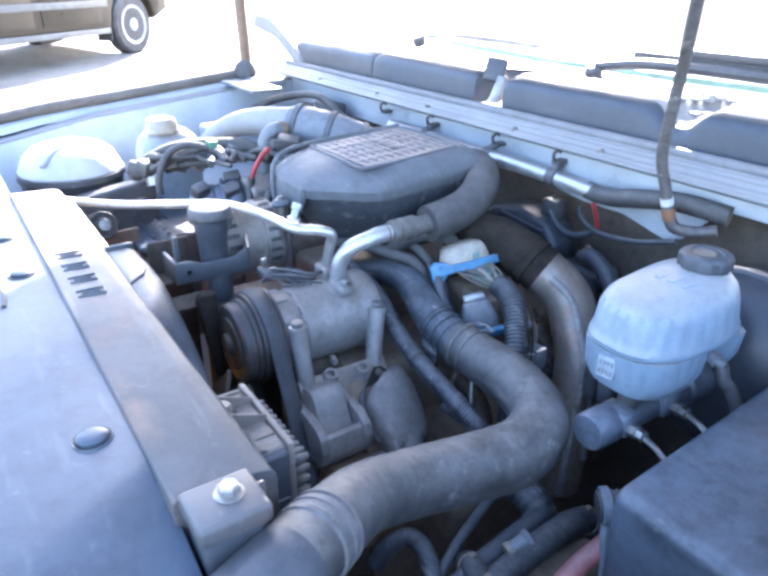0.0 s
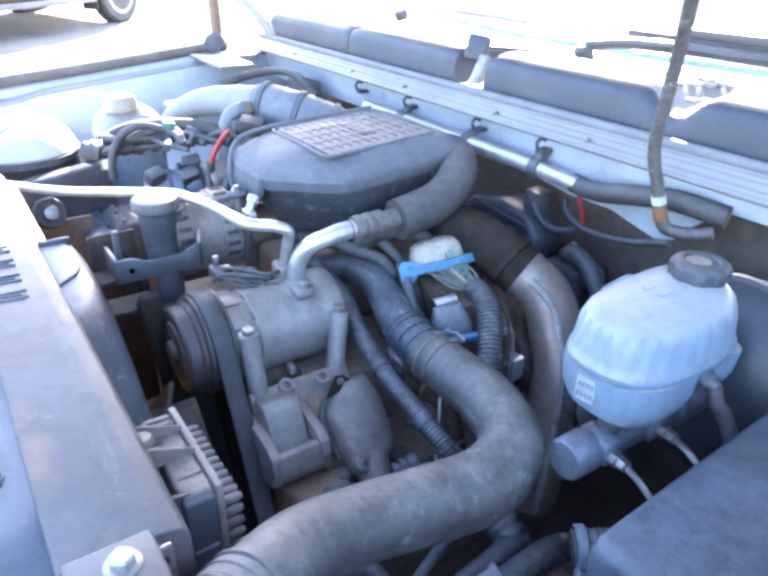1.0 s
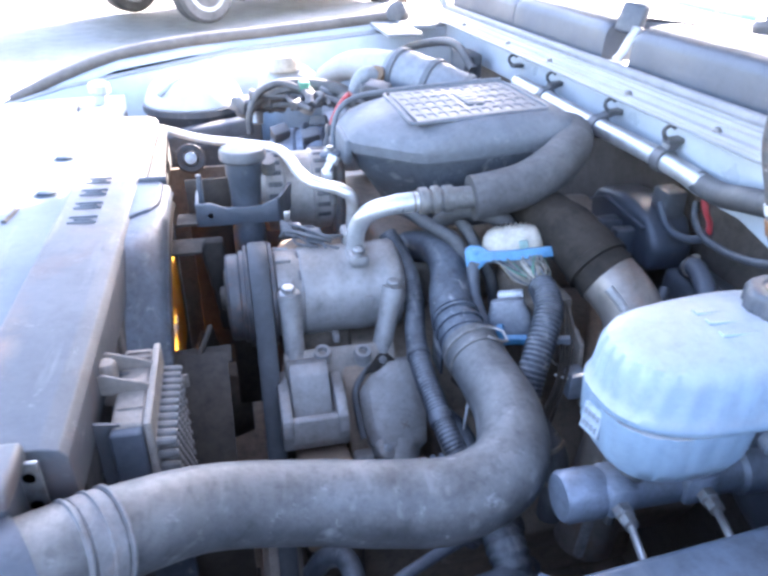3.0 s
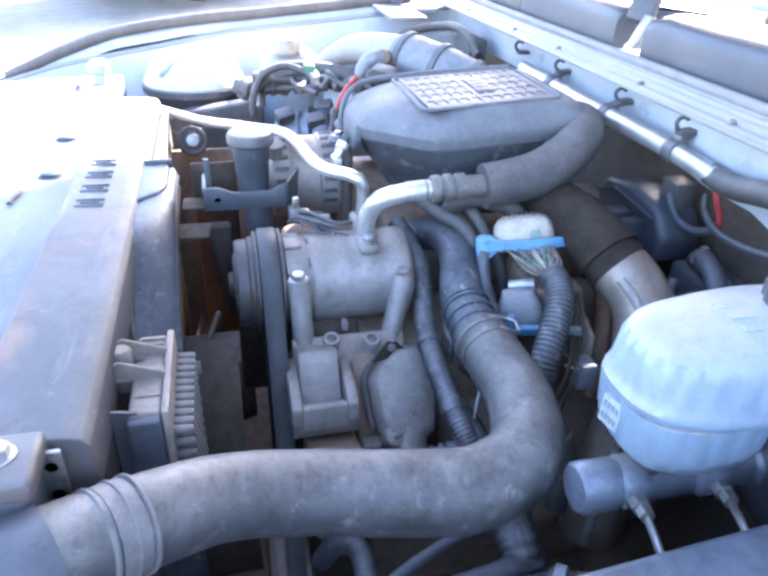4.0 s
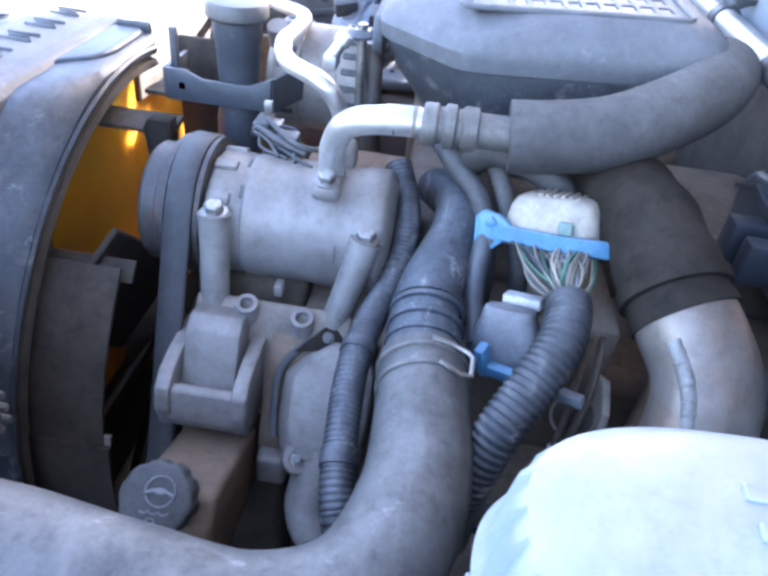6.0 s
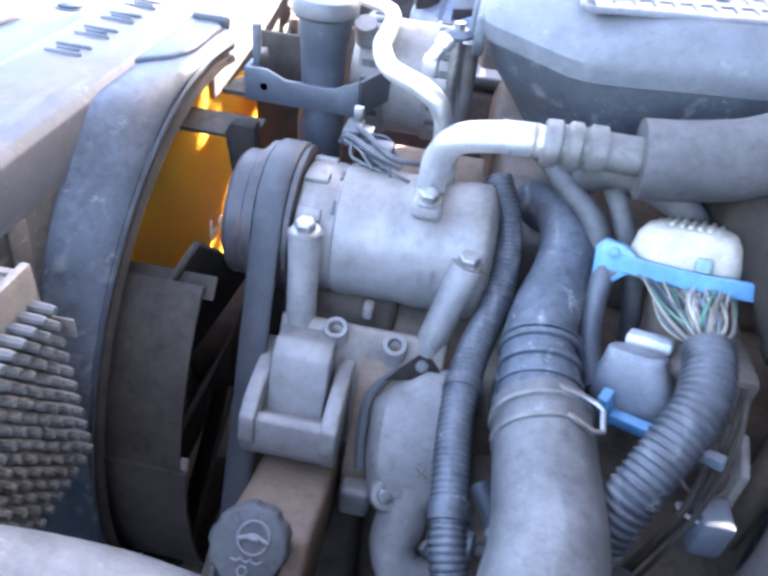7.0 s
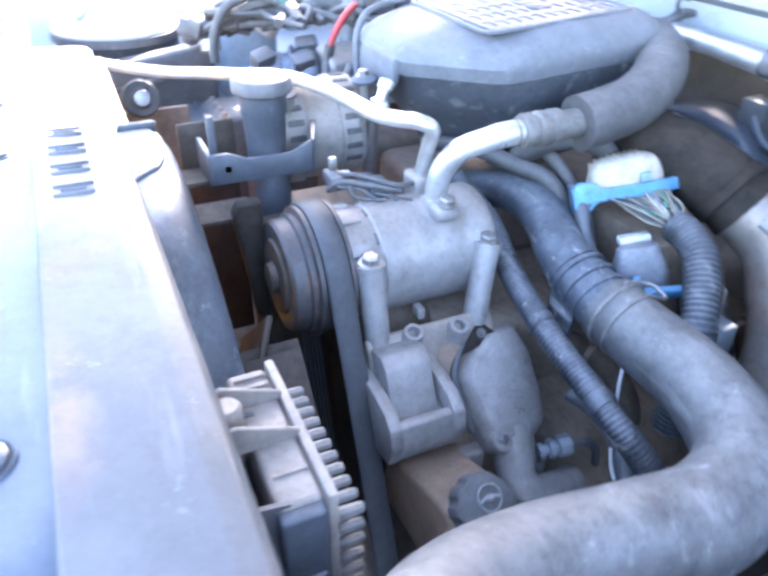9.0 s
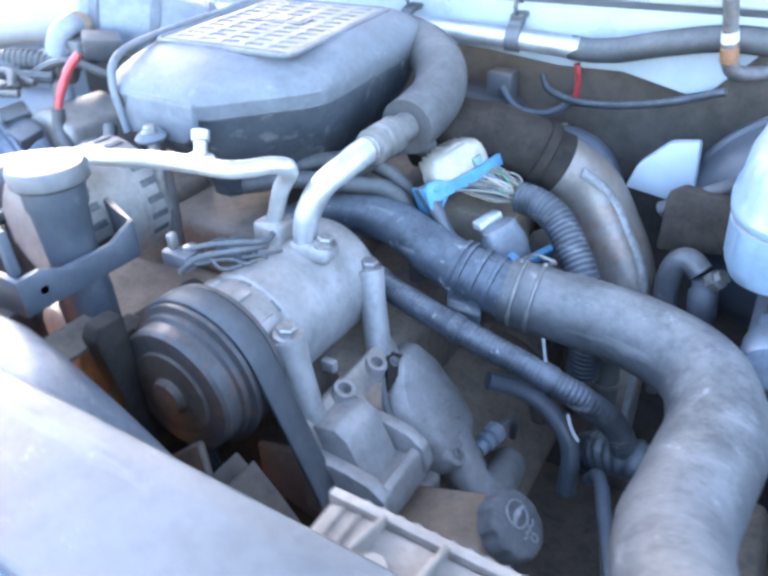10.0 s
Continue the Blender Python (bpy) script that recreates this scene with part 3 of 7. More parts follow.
hinge_nozzle()


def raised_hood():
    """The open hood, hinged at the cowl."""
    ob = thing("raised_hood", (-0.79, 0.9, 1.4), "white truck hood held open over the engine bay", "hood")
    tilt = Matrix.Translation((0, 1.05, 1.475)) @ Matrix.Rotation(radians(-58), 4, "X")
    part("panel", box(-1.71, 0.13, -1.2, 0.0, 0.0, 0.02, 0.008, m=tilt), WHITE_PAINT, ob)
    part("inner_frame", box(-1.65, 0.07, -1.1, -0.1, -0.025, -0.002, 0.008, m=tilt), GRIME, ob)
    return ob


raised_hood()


def prop_rod(points, foot):
    ob = thing("hood_strut", foot, "dusty grey sleeved hood strut rising from the cowl corner", "hood strut", "hood struts")
    line = glide(points, 8)
    part("rod", tube(points, 0.0071, 16, 8, ribbed(0.0036, 0.02), even=0.0012), STRUT_SLEEVE, ob)
    part("white_collar", tube(line[4:7], 0.0082, 16, straight=True), LABEL, ob, "white plastic collar")
    part("tape_collar", tube(line[0:4], 0.0086, 16, straight=True), ORANGE_TAPE, ob, "brown orange tape")
    part("foot_hook", tube([foot, (foot[0] + 0.008, foot[1] + 0.006, foot[2] - 0.012), (foot[0] + 0.03, foot[1] + 0.02, foot[2] - 0.014), (foot[0] + 0.05, foot[1] + 0.03, foot[2] - 0.008)], 0.008, 12), RUST_ROD, ob)
    return ob


prop_rod([(-0.452, 0.765, 1.212), (-0.458, 0.755, 1.251), (-0.464, 0.743, 1.296), (-0.455, 0.733, 1.352), (-0.446, 0.725, 1.408), (-0.423, 0.695, 1.484), (-0.4, 0.67, 1.6)], (-0.452, 0.765, 1.212))


def hood_stay():
    ob = thing("hood_stay", (-1.74, 0.74, 1.24), "sunlit hood hinge with a rusty brown strut on the far wing", "hood stay")
    part("strut", tube([(-1.735, 0.73, 1.245), (-1.74, 0.73, 1.3), (-1.745, 0.73, 1.36), (-1.76, 0.73, 1.52)], 0.0145, 14), TAN, ob, "rusty brown strut")
    part("arm", prism([(-1.735, 1.37), (-1.72, 1.4), (-1.63, 1.395), (-1.5, 1.335), (-1.47, 1.305), (-1.5, 1.3), (-1.6, 1.35)], "y", 0.755, 0.765, 0.003), PALE_GREY, ob, "pale dusty hinge arm")
    part("pivot", lathe([(0, -0.012), (0.026, -0.012), (0.03, 0), (0.026, 0.014), (0.012, 0.022), (0, 0.022)], (-1.7, 0.71, 1.262), (0.6, -0.5, 0.5), 22), RUBBER, ob, "dark round pivot")
    part("base", box(-1.78, -1.6, 0.7, 0.78, 1.236, 1.25, 0.004), GREY_RAIL, ob)
    return ob


hood_stay()

# ---- radiator shroud ----


def radiator_cover():
    ob = thing("radiator_cover", (-0.9, -0.15, 1.12), "dusty black plastic radiator cover panel with push pins", "radiator cover")
    poly = [(-0.36, 1.06), (-0.3, 1.125), (-0.1, 1.143), (0.02, 1.1475), (0.079, 1.1485), (0.079, 1.1), (-0.34, 1.03)]
    xs = [-1.45, -1.447] + [-1.4 + 0.04 * i for i in range(23)] + [-0.5 + 0.008 * i for i in range(25)] + [-0.303, -0.3]
    line = glide([(0, y, z) for y, z in poly[:-2]], 6)
    bm = bmesh.new()
    cols = []
    for x in xs:
        sunk = 0.003 if x in (xs[0], xs[-1]) else 0.0
        ring = []
        for q in line:
            over = max(0.0, x + 0.386 + 0.546 * (q.y - 0.0))
            ring.append(bm.verts.new((x, q.y, q.z - sunk - 0.3 * over * over / (over + 0.012))))
        cols.append(ring + [bm.verts.new((x, y, z)) for y, z in ((0.079, 1.09), (-0.34, 1.02))])
    for a, b in zip(cols, cols[1:]):
        for k in range(len(a)):
            bm.faces.new((a[k], a[(k + 1) % len(a)], b[(k + 1) % len(a)], b[k]))
    bm.faces.new(cols[0])
    bm.faces.new(cols[-1][::-1])
    part("panel", bm, COVER_PLASTIC, ob)
    part("front_seam", tube([(-1.42, 0.004, 1.1475), (-1.2, 0.012, 1.148), (-1.0, 0.017, 1.148), (-0.84, 0.0185, 1.148), (-0.79, 0.014, 1.1478)], 0.003, 8), RUBBER, ob, "dark seam in the cover")
    for x, y in ((-0.478, 0.045), (-0.88, 0.045), (-1.034, 0.04)):
        z = 1.1478 + (y - 0.02) * 0.04
        pin = part("push_pin", lathe([(0.0168, -0.001), (0.016, 0.001), (0.0148, 0.0006), (0.0145, -0.001)], (x, y, z), (0, -0.03, 1), 32), COVER_PLASTIC, ob)
        # Black disc puts the dimple's shadow into colour.
        part("recess", lathe([(0, 0.0006), (0.0148, 0.0006)], (x, y, z), (0, -0.03, 1), 24), RUBBER, pin, "dark disc painting the shade round the pin")
        part("button", lathe([(0.0128, 0.0005), (0.013, 0.003), (0.0108, 0.0046), (0.006, 0.0056), (0, 0.006)], (x, y, z), (0, -0.03, 1), 28), COVER_PLASTIC, pin, "domed pin head")
    return ob


radiator_cover()
FAN = Vector((-0.85, 0.0, 0.82))


def fan_shroud():
    ob = thing("fan_shroud", (-0.8, 0.12, 1.0), "dusty black plastic fan shroud with raised lettering along its top", "fan shroud")
    part("top_ledge", prism([(0.0755, 1.1), (0.0755, 1.152), (0.0775, 1.154), (0.14, 1.152), (0.153, 1.149), (0.158, 1.142), (0.1585, 1.1)], "x", -1.25, -0.361, 0.0025, 3), RIDGE_PLASTIC, ob)
    wall = [(-1.25, 1.104), (-0.392, 1.104), (-0.392, 0.95), (-0.44, 0.6), (-1.25, 0.6)]
    part("back_wall", prism(wall, "y", 0.135, 0.1555, 0.003), SHROUD_WALL, ob)
    for x, w in ((-0.6, 0.02), (-0.66, 0.008), (-0.54, 0.006)):
        part("wall_rib", prism([(x, 1.1), (x + w, 1.1), (x + w + 0.02, 0.9), (x + 0.02, 0.9)], "y", 0.1545, 0.159, 0.0012), SHROUD_WALL, ob)
    pad = [(-0.775, 0.1525), (-0.787, 0.163), (-0.8, 0.178), (-0.817, 0.185), (-0.835, 0.188), (-0.895, 0.188), (-0.905, 0.185), (-0.905, 0.1525)]
    part("far_pad", prism(pad, "z", 1.1325, 1.1478, 0.0045, 4), COVER_PLASTIC, ob)
    part("pad_edge", box(-0.912, -0.9055, 0.155, 0.192, 1.14, 1.1525, 0.002), BLUE_BLACK, ob, "dark raised pad edge")
    ring = bmesh.new()
    rows = []
    for k in range(49):
        a = radians(100 - 190 * k / 48)
        d = Vector((math.cos(a), 0, math.sin(a)))
        rows.append([ring.verts.new(Vector(((FAN + d * r).x, y, min((FAN + d * r).z, 1.147)))) for r, y in ((0.327, 0.152), (0.317, 0.168), (0.313, 0.187), (0.316, 0.197), (0.313, 0.199), (0.307, 0.197), (0.305, 0.187), (0.307, 0.152))])
    for a, b in zip(rows, rows[1:]):
        for i in range(7):
            ring.faces.new((a[i], a[i + 1], b[i + 1], b[i]))
    part("ring", ring, SHROUD_RING, ob, "mud streaked shroud ring")
    lip = bmesh.new()
    rows = []
    for k in range(49):
        a = radians(100 - 190 * k / 48)
        d = Vector((math.cos(a), 0, math.sin(a)))
        rows.append([lip.verts.new(FAN + d * r + Vector((0, y, 0))) for r, y in ((0.3055, 0.186), (0.302, 0.197), (0.297, 0.2), (0.2935, 0.196), (0.293, 0.165), (0.298, 0.165))])
    for a, b in zip(rows, rows[1:]):
        for i in range(5):
            lip.faces.new((a[i], a[i + 1], b[i + 1], b[i]))
    part("inner_lip", lip, POCKET, ob, "dark brown inner lip of the ring")
    bulge = bmesh.new()
    rows = []
    for k in range(33):
        deg = 14 + 86 * k / 32
        w = min(0.9, max(0.2, (deg - 22) / 62))
        d = Vector((math.cos(radians(deg)), 0, math.sin(radians(deg))))
        rows.append([bulge.verts.new(((FAN + d * (0.3155 + r * w)).x, y, min((FAN + d * (0.3155 + r * w)).z, cap))) for r, y, cap in ((0.0, 0.15, 1.125), (0.0, 0.195, 1.13), (0.004, 0.1965, 1.134), (0.018, 0.192, 1.1405), (0.032, 0.183, 1.1435), (0.046, 0.17, 1.1445), (0.058, 0.156, 1.144), (0.06, 0.15, 1.142))])
    for a, b in zip(rows, rows[1:]):
        for i in range(7):
            bulge.faces.new((a[i], a[i + 1], b[i + 1], b[i]))
    part("ring_flange", bulge, SHROUD_RING, ob, "mud streaked flange blending into the ledge")
    for i in range(4):
        x = -0.903 + 0.046 * i
        mark = bmesh.new()
        for k in (-0.0085, 0.0085):
            box(x + k - 0.0014, x + k + 0.0014, 0.09, 0.122, 1.1515, 1.1555, 0.0011, 1, bm=mark)
        box(x - 0.0012, x + 0.0012, 0.096, 0.116, 1.1515, 1.1553, 0.001, 1, bm=mark)
        part("raised_mark", mark, GREY_LID, ob, "plain raised bars")
    part("corner_block", box(-0.36, -0.312, 0.079, 0.134, 1.146, 1.163, 0.004, 3), RIDGE_PLASTIC, ob, "plastic corner block")
    part("corner_skirt", box(-0.358, -0.316, 0.083, 0.13, 1.09, 1.148, 0.006, 3), BLUE_BLACK, ob, "dark skirt under the corner block")
    strap = box(-0.352, -0.348, 0.128, 0.143, 1.105, 1.152, 0.0015)
    part("side_strap", strap, STEEL, ob, "worn steel strap with two holes")
    for z in (1.14, 1.116):
        part("strap_hole", lathe([(0, 0), (0.0042, 0)], (-0.3477, 0.1355, z), (1, 0, 0), 14), RUBBER, ob, "dark hole")
    part("corner_bolt", bolt((-0.338, 0.111, 1.162), (0, 0, 1), 0.0085), STEEL, ob)
    for x in (-0.43, -0.5):
        part("side_rib", prism([(0.158, 1.115), (0.178, 1.112), (0.176, 1.07), (0.158, 1.02)], "x", x, x + 0.003, 0.0), RIDGE_PLASTIC, ob)
    disc = [(min(-0.715, FAN.x + 0.29 * math.cos(radians(a))), FAN.z + 0.29 * math.sin(radians(a))) for a in range(62, 171, 6)]
    # The panel's sunlit glow comes from its colour, little sun reaches it.
    part("amber_panel", prism([(-0.715, 0.77)] + disc + [(-1.13, 0.77)], "y", 0.158, 0.164, 0.001, 1), AMBER, ob, "amber plastic inside the shroud, sun glow painted in")
    part("upper_lip", box(-1.25, -0.9135, 0.1592, 0.17, 1.06, 1.135, 0.004, 3), SHROUD_WALL, ob, "dark spattered upper lip")
    # Added plate: blocks the bright view so the shroud's depth stays dark.
    part("end_blocker", box(-1.262, -1.252, 0.156, 0.28, 0.6, 1.05, 0.002), GRIME, ob, "added dark plate closing off the shroud end")
    # White chips added to imitate bright glints low on the amber.
    glint = random.Random(3)
    for k in range(6):
        x, z = -0.955 + 0.016 * k + glint.uniform(-0.006, 0.006), 0.885 + 0.012 * glint.random() + 0.004 * k
        part("glint_chip", box(-0.008, 0.008, -0.001, 0.001, -0.005, 0.007, 0.0008, 1, m=Matrix.Translation((x, 0.169, z)) @ Euler((glint.uniform(-0.4, 0.2), glint.uniform(-0.8, 0.8), glint.uniform(-0.4, 0.4))).to_matrix().to_4x4()), LABEL, ob, "small white chip added as a glint")
    return ob


fan_shroud()
single("radiator_tank", box(-0.385, -0.305, -0.02, 0.133, 0.55, 1.088, 0.014, 3), BLUE_BLACK, "black plastic radiator end tank", "radiator")
single("radiator_core", box(-1.24, -0.392, -0.02, 0.06, 0.5, 1.08, 0.004), GRIME, "dark radiator core behind the shroud", "radiator")


def cooling_fan():
    ob = thing("cooling_fan", (FAN.x, 0.2, FAN.z), "black engine cooling fan with clutch hub at rest", "fan")
    part("clutch", lathe([(0, 0), (0.07, 0), (0.075, 0.02), (0.075, 0.05), (0.05, 0.065), (0.04, 0.1), (0, 0.1)], (FAN.x, 0.175, FAN.z - 0.03), (0, 1, 0), 32), BROWN_RUBBER, ob)
    for k in range(9):
        a = 2 * math.pi * k / 9 + 0.733
        if 0.8 < a < 2.9:
            continue
        blade = box(0.09, 0.268, -0.06, 0.06, -0.003, 0.003, 0.002, 1)
        blade.transform(Matrix.Translation((FAN.x, 0.215, FAN.z)) @ Matrix.Rotation(-a, 4, "Y") @ Matrix.Rotation(radians(66), 4, "X"))
        part("blade", blade, POCKET, ob)

    def arc_band(a0, a1, y0, y1, r=0.275):
        bm = bmesh.new()
        rows = []
        for k in range(17):
            a = radians(a0 + (a1 - a0) * k / 16)
            d = Vector((math.cos(a), 0, math.sin(a)))
            rows.append([bm.verts.new(FAN + d * q + Vector((0, y, 0))) for q, y in ((r, y0), (r + 0.004, y0), (r + 0.004, y1), (r, y1))])
        for u, v in zip(rows, rows[1:]):
            for k in range(4):
                bm.faces.new((u[k], u[(k + 1) % 4], v[(k + 1) % 4], v[k]))
        bm.faces.new(rows[0])
        bm.faces.new(rows[-1][::-1])
        return bm

    # Added dark blocker over the amber, standing in for the dark depth there.
    part("side_blocker", box(-0.925, -0.92, 0.214, 0.275, 0.86, 1.14, 0.0015), POCKET, ob, "added dark plate hiding the amber beside the fan")
    part("outer_ring", arc_band(-60, 46, 0.19, 0.256), POCKET, ob, "brown dusty fan ring")
    part("inner_lip", arc_band(12.6, 14.6, 0.185, 0.262, 0.2725), DUSTY_TAN, ob, "tan dusty lip")
    part("ring_top", arc_band(76.5, 83, 0.165, 0.258, 0.274), BROWN_RUBBER, ob)
    part("ring_cap", arc_band(92, 104, 0.2, 0.256), BROWN_RUBBER, ob)
    part("ring_ledge", arc_band(44, 48.5, 0.17, 0.26, 0.257), POCKET, ob)
    part("ring_lip", arc_band(-60, 12.4, 0.16, 0.262, 0.277), POCKET, ob)
    return ob


cooling_fan()


def control_module():
    ob = thing("control_module", (-0.48, 0.19, 0.98), "dusty finned electronic control module beside the shroud", "control module")
    part("case", box(-0.538, -0.426, 0.17, 0.196, 0.96, 1.1115, 0.004, 3), DUSTY_TAN, ob)
    part("base_plate", box(-0.5405, -0.4215, 0.196, 0.2025, 0.955, 1.1145, 0.002), DUSTY_TAN, ob)
    part("end_plug", box(-0.436, -0.4185, 0.1695, 0.1955, 0.962, 1.1085, 0.003, 3), BLUE_BLACK, ob, "dark end connector")
    for z in (1.056, 1.03):
        part("end_band", box(-0.4195, -0.4165, 0.172, 0.193, z, z + 0.003, 0.0008, 1), SENSOR_GREY, ob)
    for x in (-0.53, -0.521, -0.448):
        part("top_ridge", box(x, x + 0.002, 0.174, 0.194, 1.1105, 1.1135, 0.0005, 1), DUSTY_TAN, ob)
    for x in (-0.508, -0.474):
        part("gusset", prism([(0.157, 1.128), (0.162, 1.1305), (0.198, 1.1165), (0.198, 1.11), (0.157, 1.11)], "x", x, x + 0.0028, 0.0006, 1), DUSTY_TAN, ob, "tan dusty gusset")
    part("mount_boss", lathe([(0.0, 1.09), (0.009, 1.09), (0.009, 1.127), (0.007, 1.13), (0, 1.13)], (-0.492, 0.162, 0), (0, 0, 1), 20), DUSTY_TAN, ob)
    part("side_tab", box(-0.5405, -0.5385, 0.2, 0.222, 1.06, 1.075, 0.001), DUSTY_TAN, ob)
    pin = finish(lathe([(0.0041, -0.002), (0.0036, 0.013), (0.0028, 0.016), (0, 0.0165)], (0, 0, 0), (0, 1, 0), 8), "fin_pin", PIN_GREY)
    for i in range(11):
        for k in range(11):
            ob_pin = new("fin_pin", pin)
            ob_pin.parent = ob
            ob_pin.matrix_parent_inverse = Matrix.Translation(-ob.location)
            ob_pin.location = (-0.53 + 0.0102 * i, 0.2025, 1.089 - 0.0131 * k)
    return ob


control_module()

# ---- engine, front to back ----
COMP = Vector((-0.737, 0.0, 1.046))


def compressor():
    ob = thing("compressor", (COMP.x, 0.4, 0.99), "dusty cast aluminium air conditioning compressor on its bracket", "compressor")
    y = lambda v: v
    prof = [(0.03, 0.318), (0.05, 0.318), (0.0545, 0.322), (0.0548, 0.346), (0.0538, 0.348), (0.0538, 0.351), (0.0556, 0.353), (0.0564, 0.366), (0.0556, 0.3685), (0.0553, 0.39), (0.0557, 0.392), (0.0553, 0.394), (0.0553, 0.413),
            (0.0563, 0.416), (0.0565, 0.43), (0.0556, 0.434), (0.0556, 0.449), (0.0572, 0.4515), (0.0575, 0.47), (0.0555, 0.4735), (0.044, 0.48), (0.0, 0.482)]
    part("body", lathe(prof, COMP, (0, 1, 0), 48), CAST, ob)
    for top, low in (((-0.679, 0.333, 1.076), (-0.664, 0.335, 0.99)), ((-0.684, 0.461, 1.068), (-0.664, 0.442, 0.99))):
        part("mount_post", tube([top, low], 0.0125, 16, 3, lambda s, u: 1.0 + 0.12 * max(0, 1 - u * 6)), CAST, ob)
        part("mount_bolt", bolt(top, (0.1, 0, 1), 0.0085), STEEL, ob)
        part("post_web", tube([Vector(top) + Vector((-0.004, 0, -0.012)), COMP + Vector((0.035, top[1], 0.02))], 0.011, 10, 2), CAST, ob)
    part("manifold_block", box(-0.736, -0.694, 0.409, 0.434, 1.092, 1.1085, 0.006, 3), CAST, ob)
    part("manifold_bolt", bolt((-0.703, 0.422, 1.107), (0.15, 0, 1), 0.0078), STEEL, ob)
    part("line_block", box(-0.775, -0.745, 0.41, 0.438, 1.092, 1.118, 0.005, 3), CAST, ob)
    pulley = part("pulley", lathe([(0.03, 0.262), (0.052, 0.262), (0.0545, 0.265), (0.0545, 0.277), (0.058, 0.279), (0.058, 0.284), (0.064, 0.285), (0.064, 0.289), (0.0615, 0.29), (0.0615, 0.314), (0.065, 0.315), (0.065, 0.319), (0.05, 0.32), (0.03, 0.32)], COMP, (0, 1, 0), 48), PULLEY, ob, "dark rusty grooved pulley")
    part("clutch_plate", lathe([(0, 0.253), (0.014, 0.253), (0.016, 0.259), (0.036, 0.2595), (0.038, 0.264), (0.05, 0.2645)], COMP, (0, 1, 0), 36), BROWN_RUBBER, pulley, "dull clutch plate")
    for k, a in enumerate((40, 75, 110)):
        lug = box(-0.0055, 0.0055, -0.01, 0.01, -0.004, 0.0018, 0.0015, 2, m=Matrix.Translation(COMP + Vector((0.0562 * math.cos(radians(a)), 0.331, 0.0562 * math.sin(radians(a))))) @ Matrix.Rotation(radians(90 - a), 4, "Y"))
        part("rim_lug", lug, CAST, ob)
        dash = box(-0.006, 0.006, -0.0014, 0.0014, -0.002, 0.0006, 0.0004, 1, m=Matrix.Translation(COMP + Vector((0.0538 * math.cos(radians(a + 9)), 0.3495, 0.0538 * math.sin(radians(a + 9))))) @ Matrix.Rotation(radians(81 - a), 4, "Y"))
        part("seam_slot", dash, RUBBER, ob, "dark slot in the casing seam")
    part("casting_pad", box(-0.7, -0.6795, 0.423, 0.436, 1.04, 1.06, 0.003, m=None), CAST, ob)
    part("bottom_lug", box(-0.69, -0.676, 0.384, 0.392, 1.0, 1.012, 0.002), CAST, ob)
    wires = tube([(-0.79, 0.335, 1.1), (-0.775, 0.345, 1.113), (-0.75, 0.37, 1.115), (-0.745, 0.395, 1.108)], 0.003, 8)
    tube([(-0.8, 0.345, 1.112), (-0.77, 0.36, 1.12), (-0.742, 0.388, 1.117), (-0.75, 0.41, 1.112)], 0.0026, 8, bm=wires)
    part("clutch_wire", wires, RUBBER, ob)
    part("wire_plug", box(-0.812, -0.782, 0.336, 0.352, 1.1, 1.115, 0.003, m=None), BLACK_PLASTIC, ob)
    part("wire_clip", merge(box(-0.808, -0.802, 0.342, 0.35, 1.112, 1.128, 0.001), box(-0.802, -0.785, 0.352, 0.362, 1.108, 1.114, 0.001)), STEEL, ob, "bright steel clip")
    tangle = random.Random(12)
    for k in range(7):
        a = Vector((-0.8 + 0.02 * tangle.random(), 0.335 + 0.02 * tangle.random(), 1.108))
        b = Vector((-0.765 + 0.03 * tangle.random(), 0.365 + 0.04 * tangle.random(), 1.102))
        m1 = a.lerp(b, 0.35) + Vector((0, tangle.uniform(-0.015, 0.015), tangle.uniform(0.0, 0.009)))
        m2 = a.lerp(b, 0.7) + Vector((0, tangle.uniform(-0.015, 0.015), tangle.uniform(0.0, 0.008)))
        part("loose_wire", tube([a, m1, m2, b], 0.0016, 6, 5), tangle.choice((CONDUIT, BLUE_BLACK, RUBBER)), ob)
    part("clip_block", box(-0.772, -0.752, 0.365, 0.385, 1.1, 1.118, 0.003), BLUE_BLACK, ob)
    return ob


compressor()


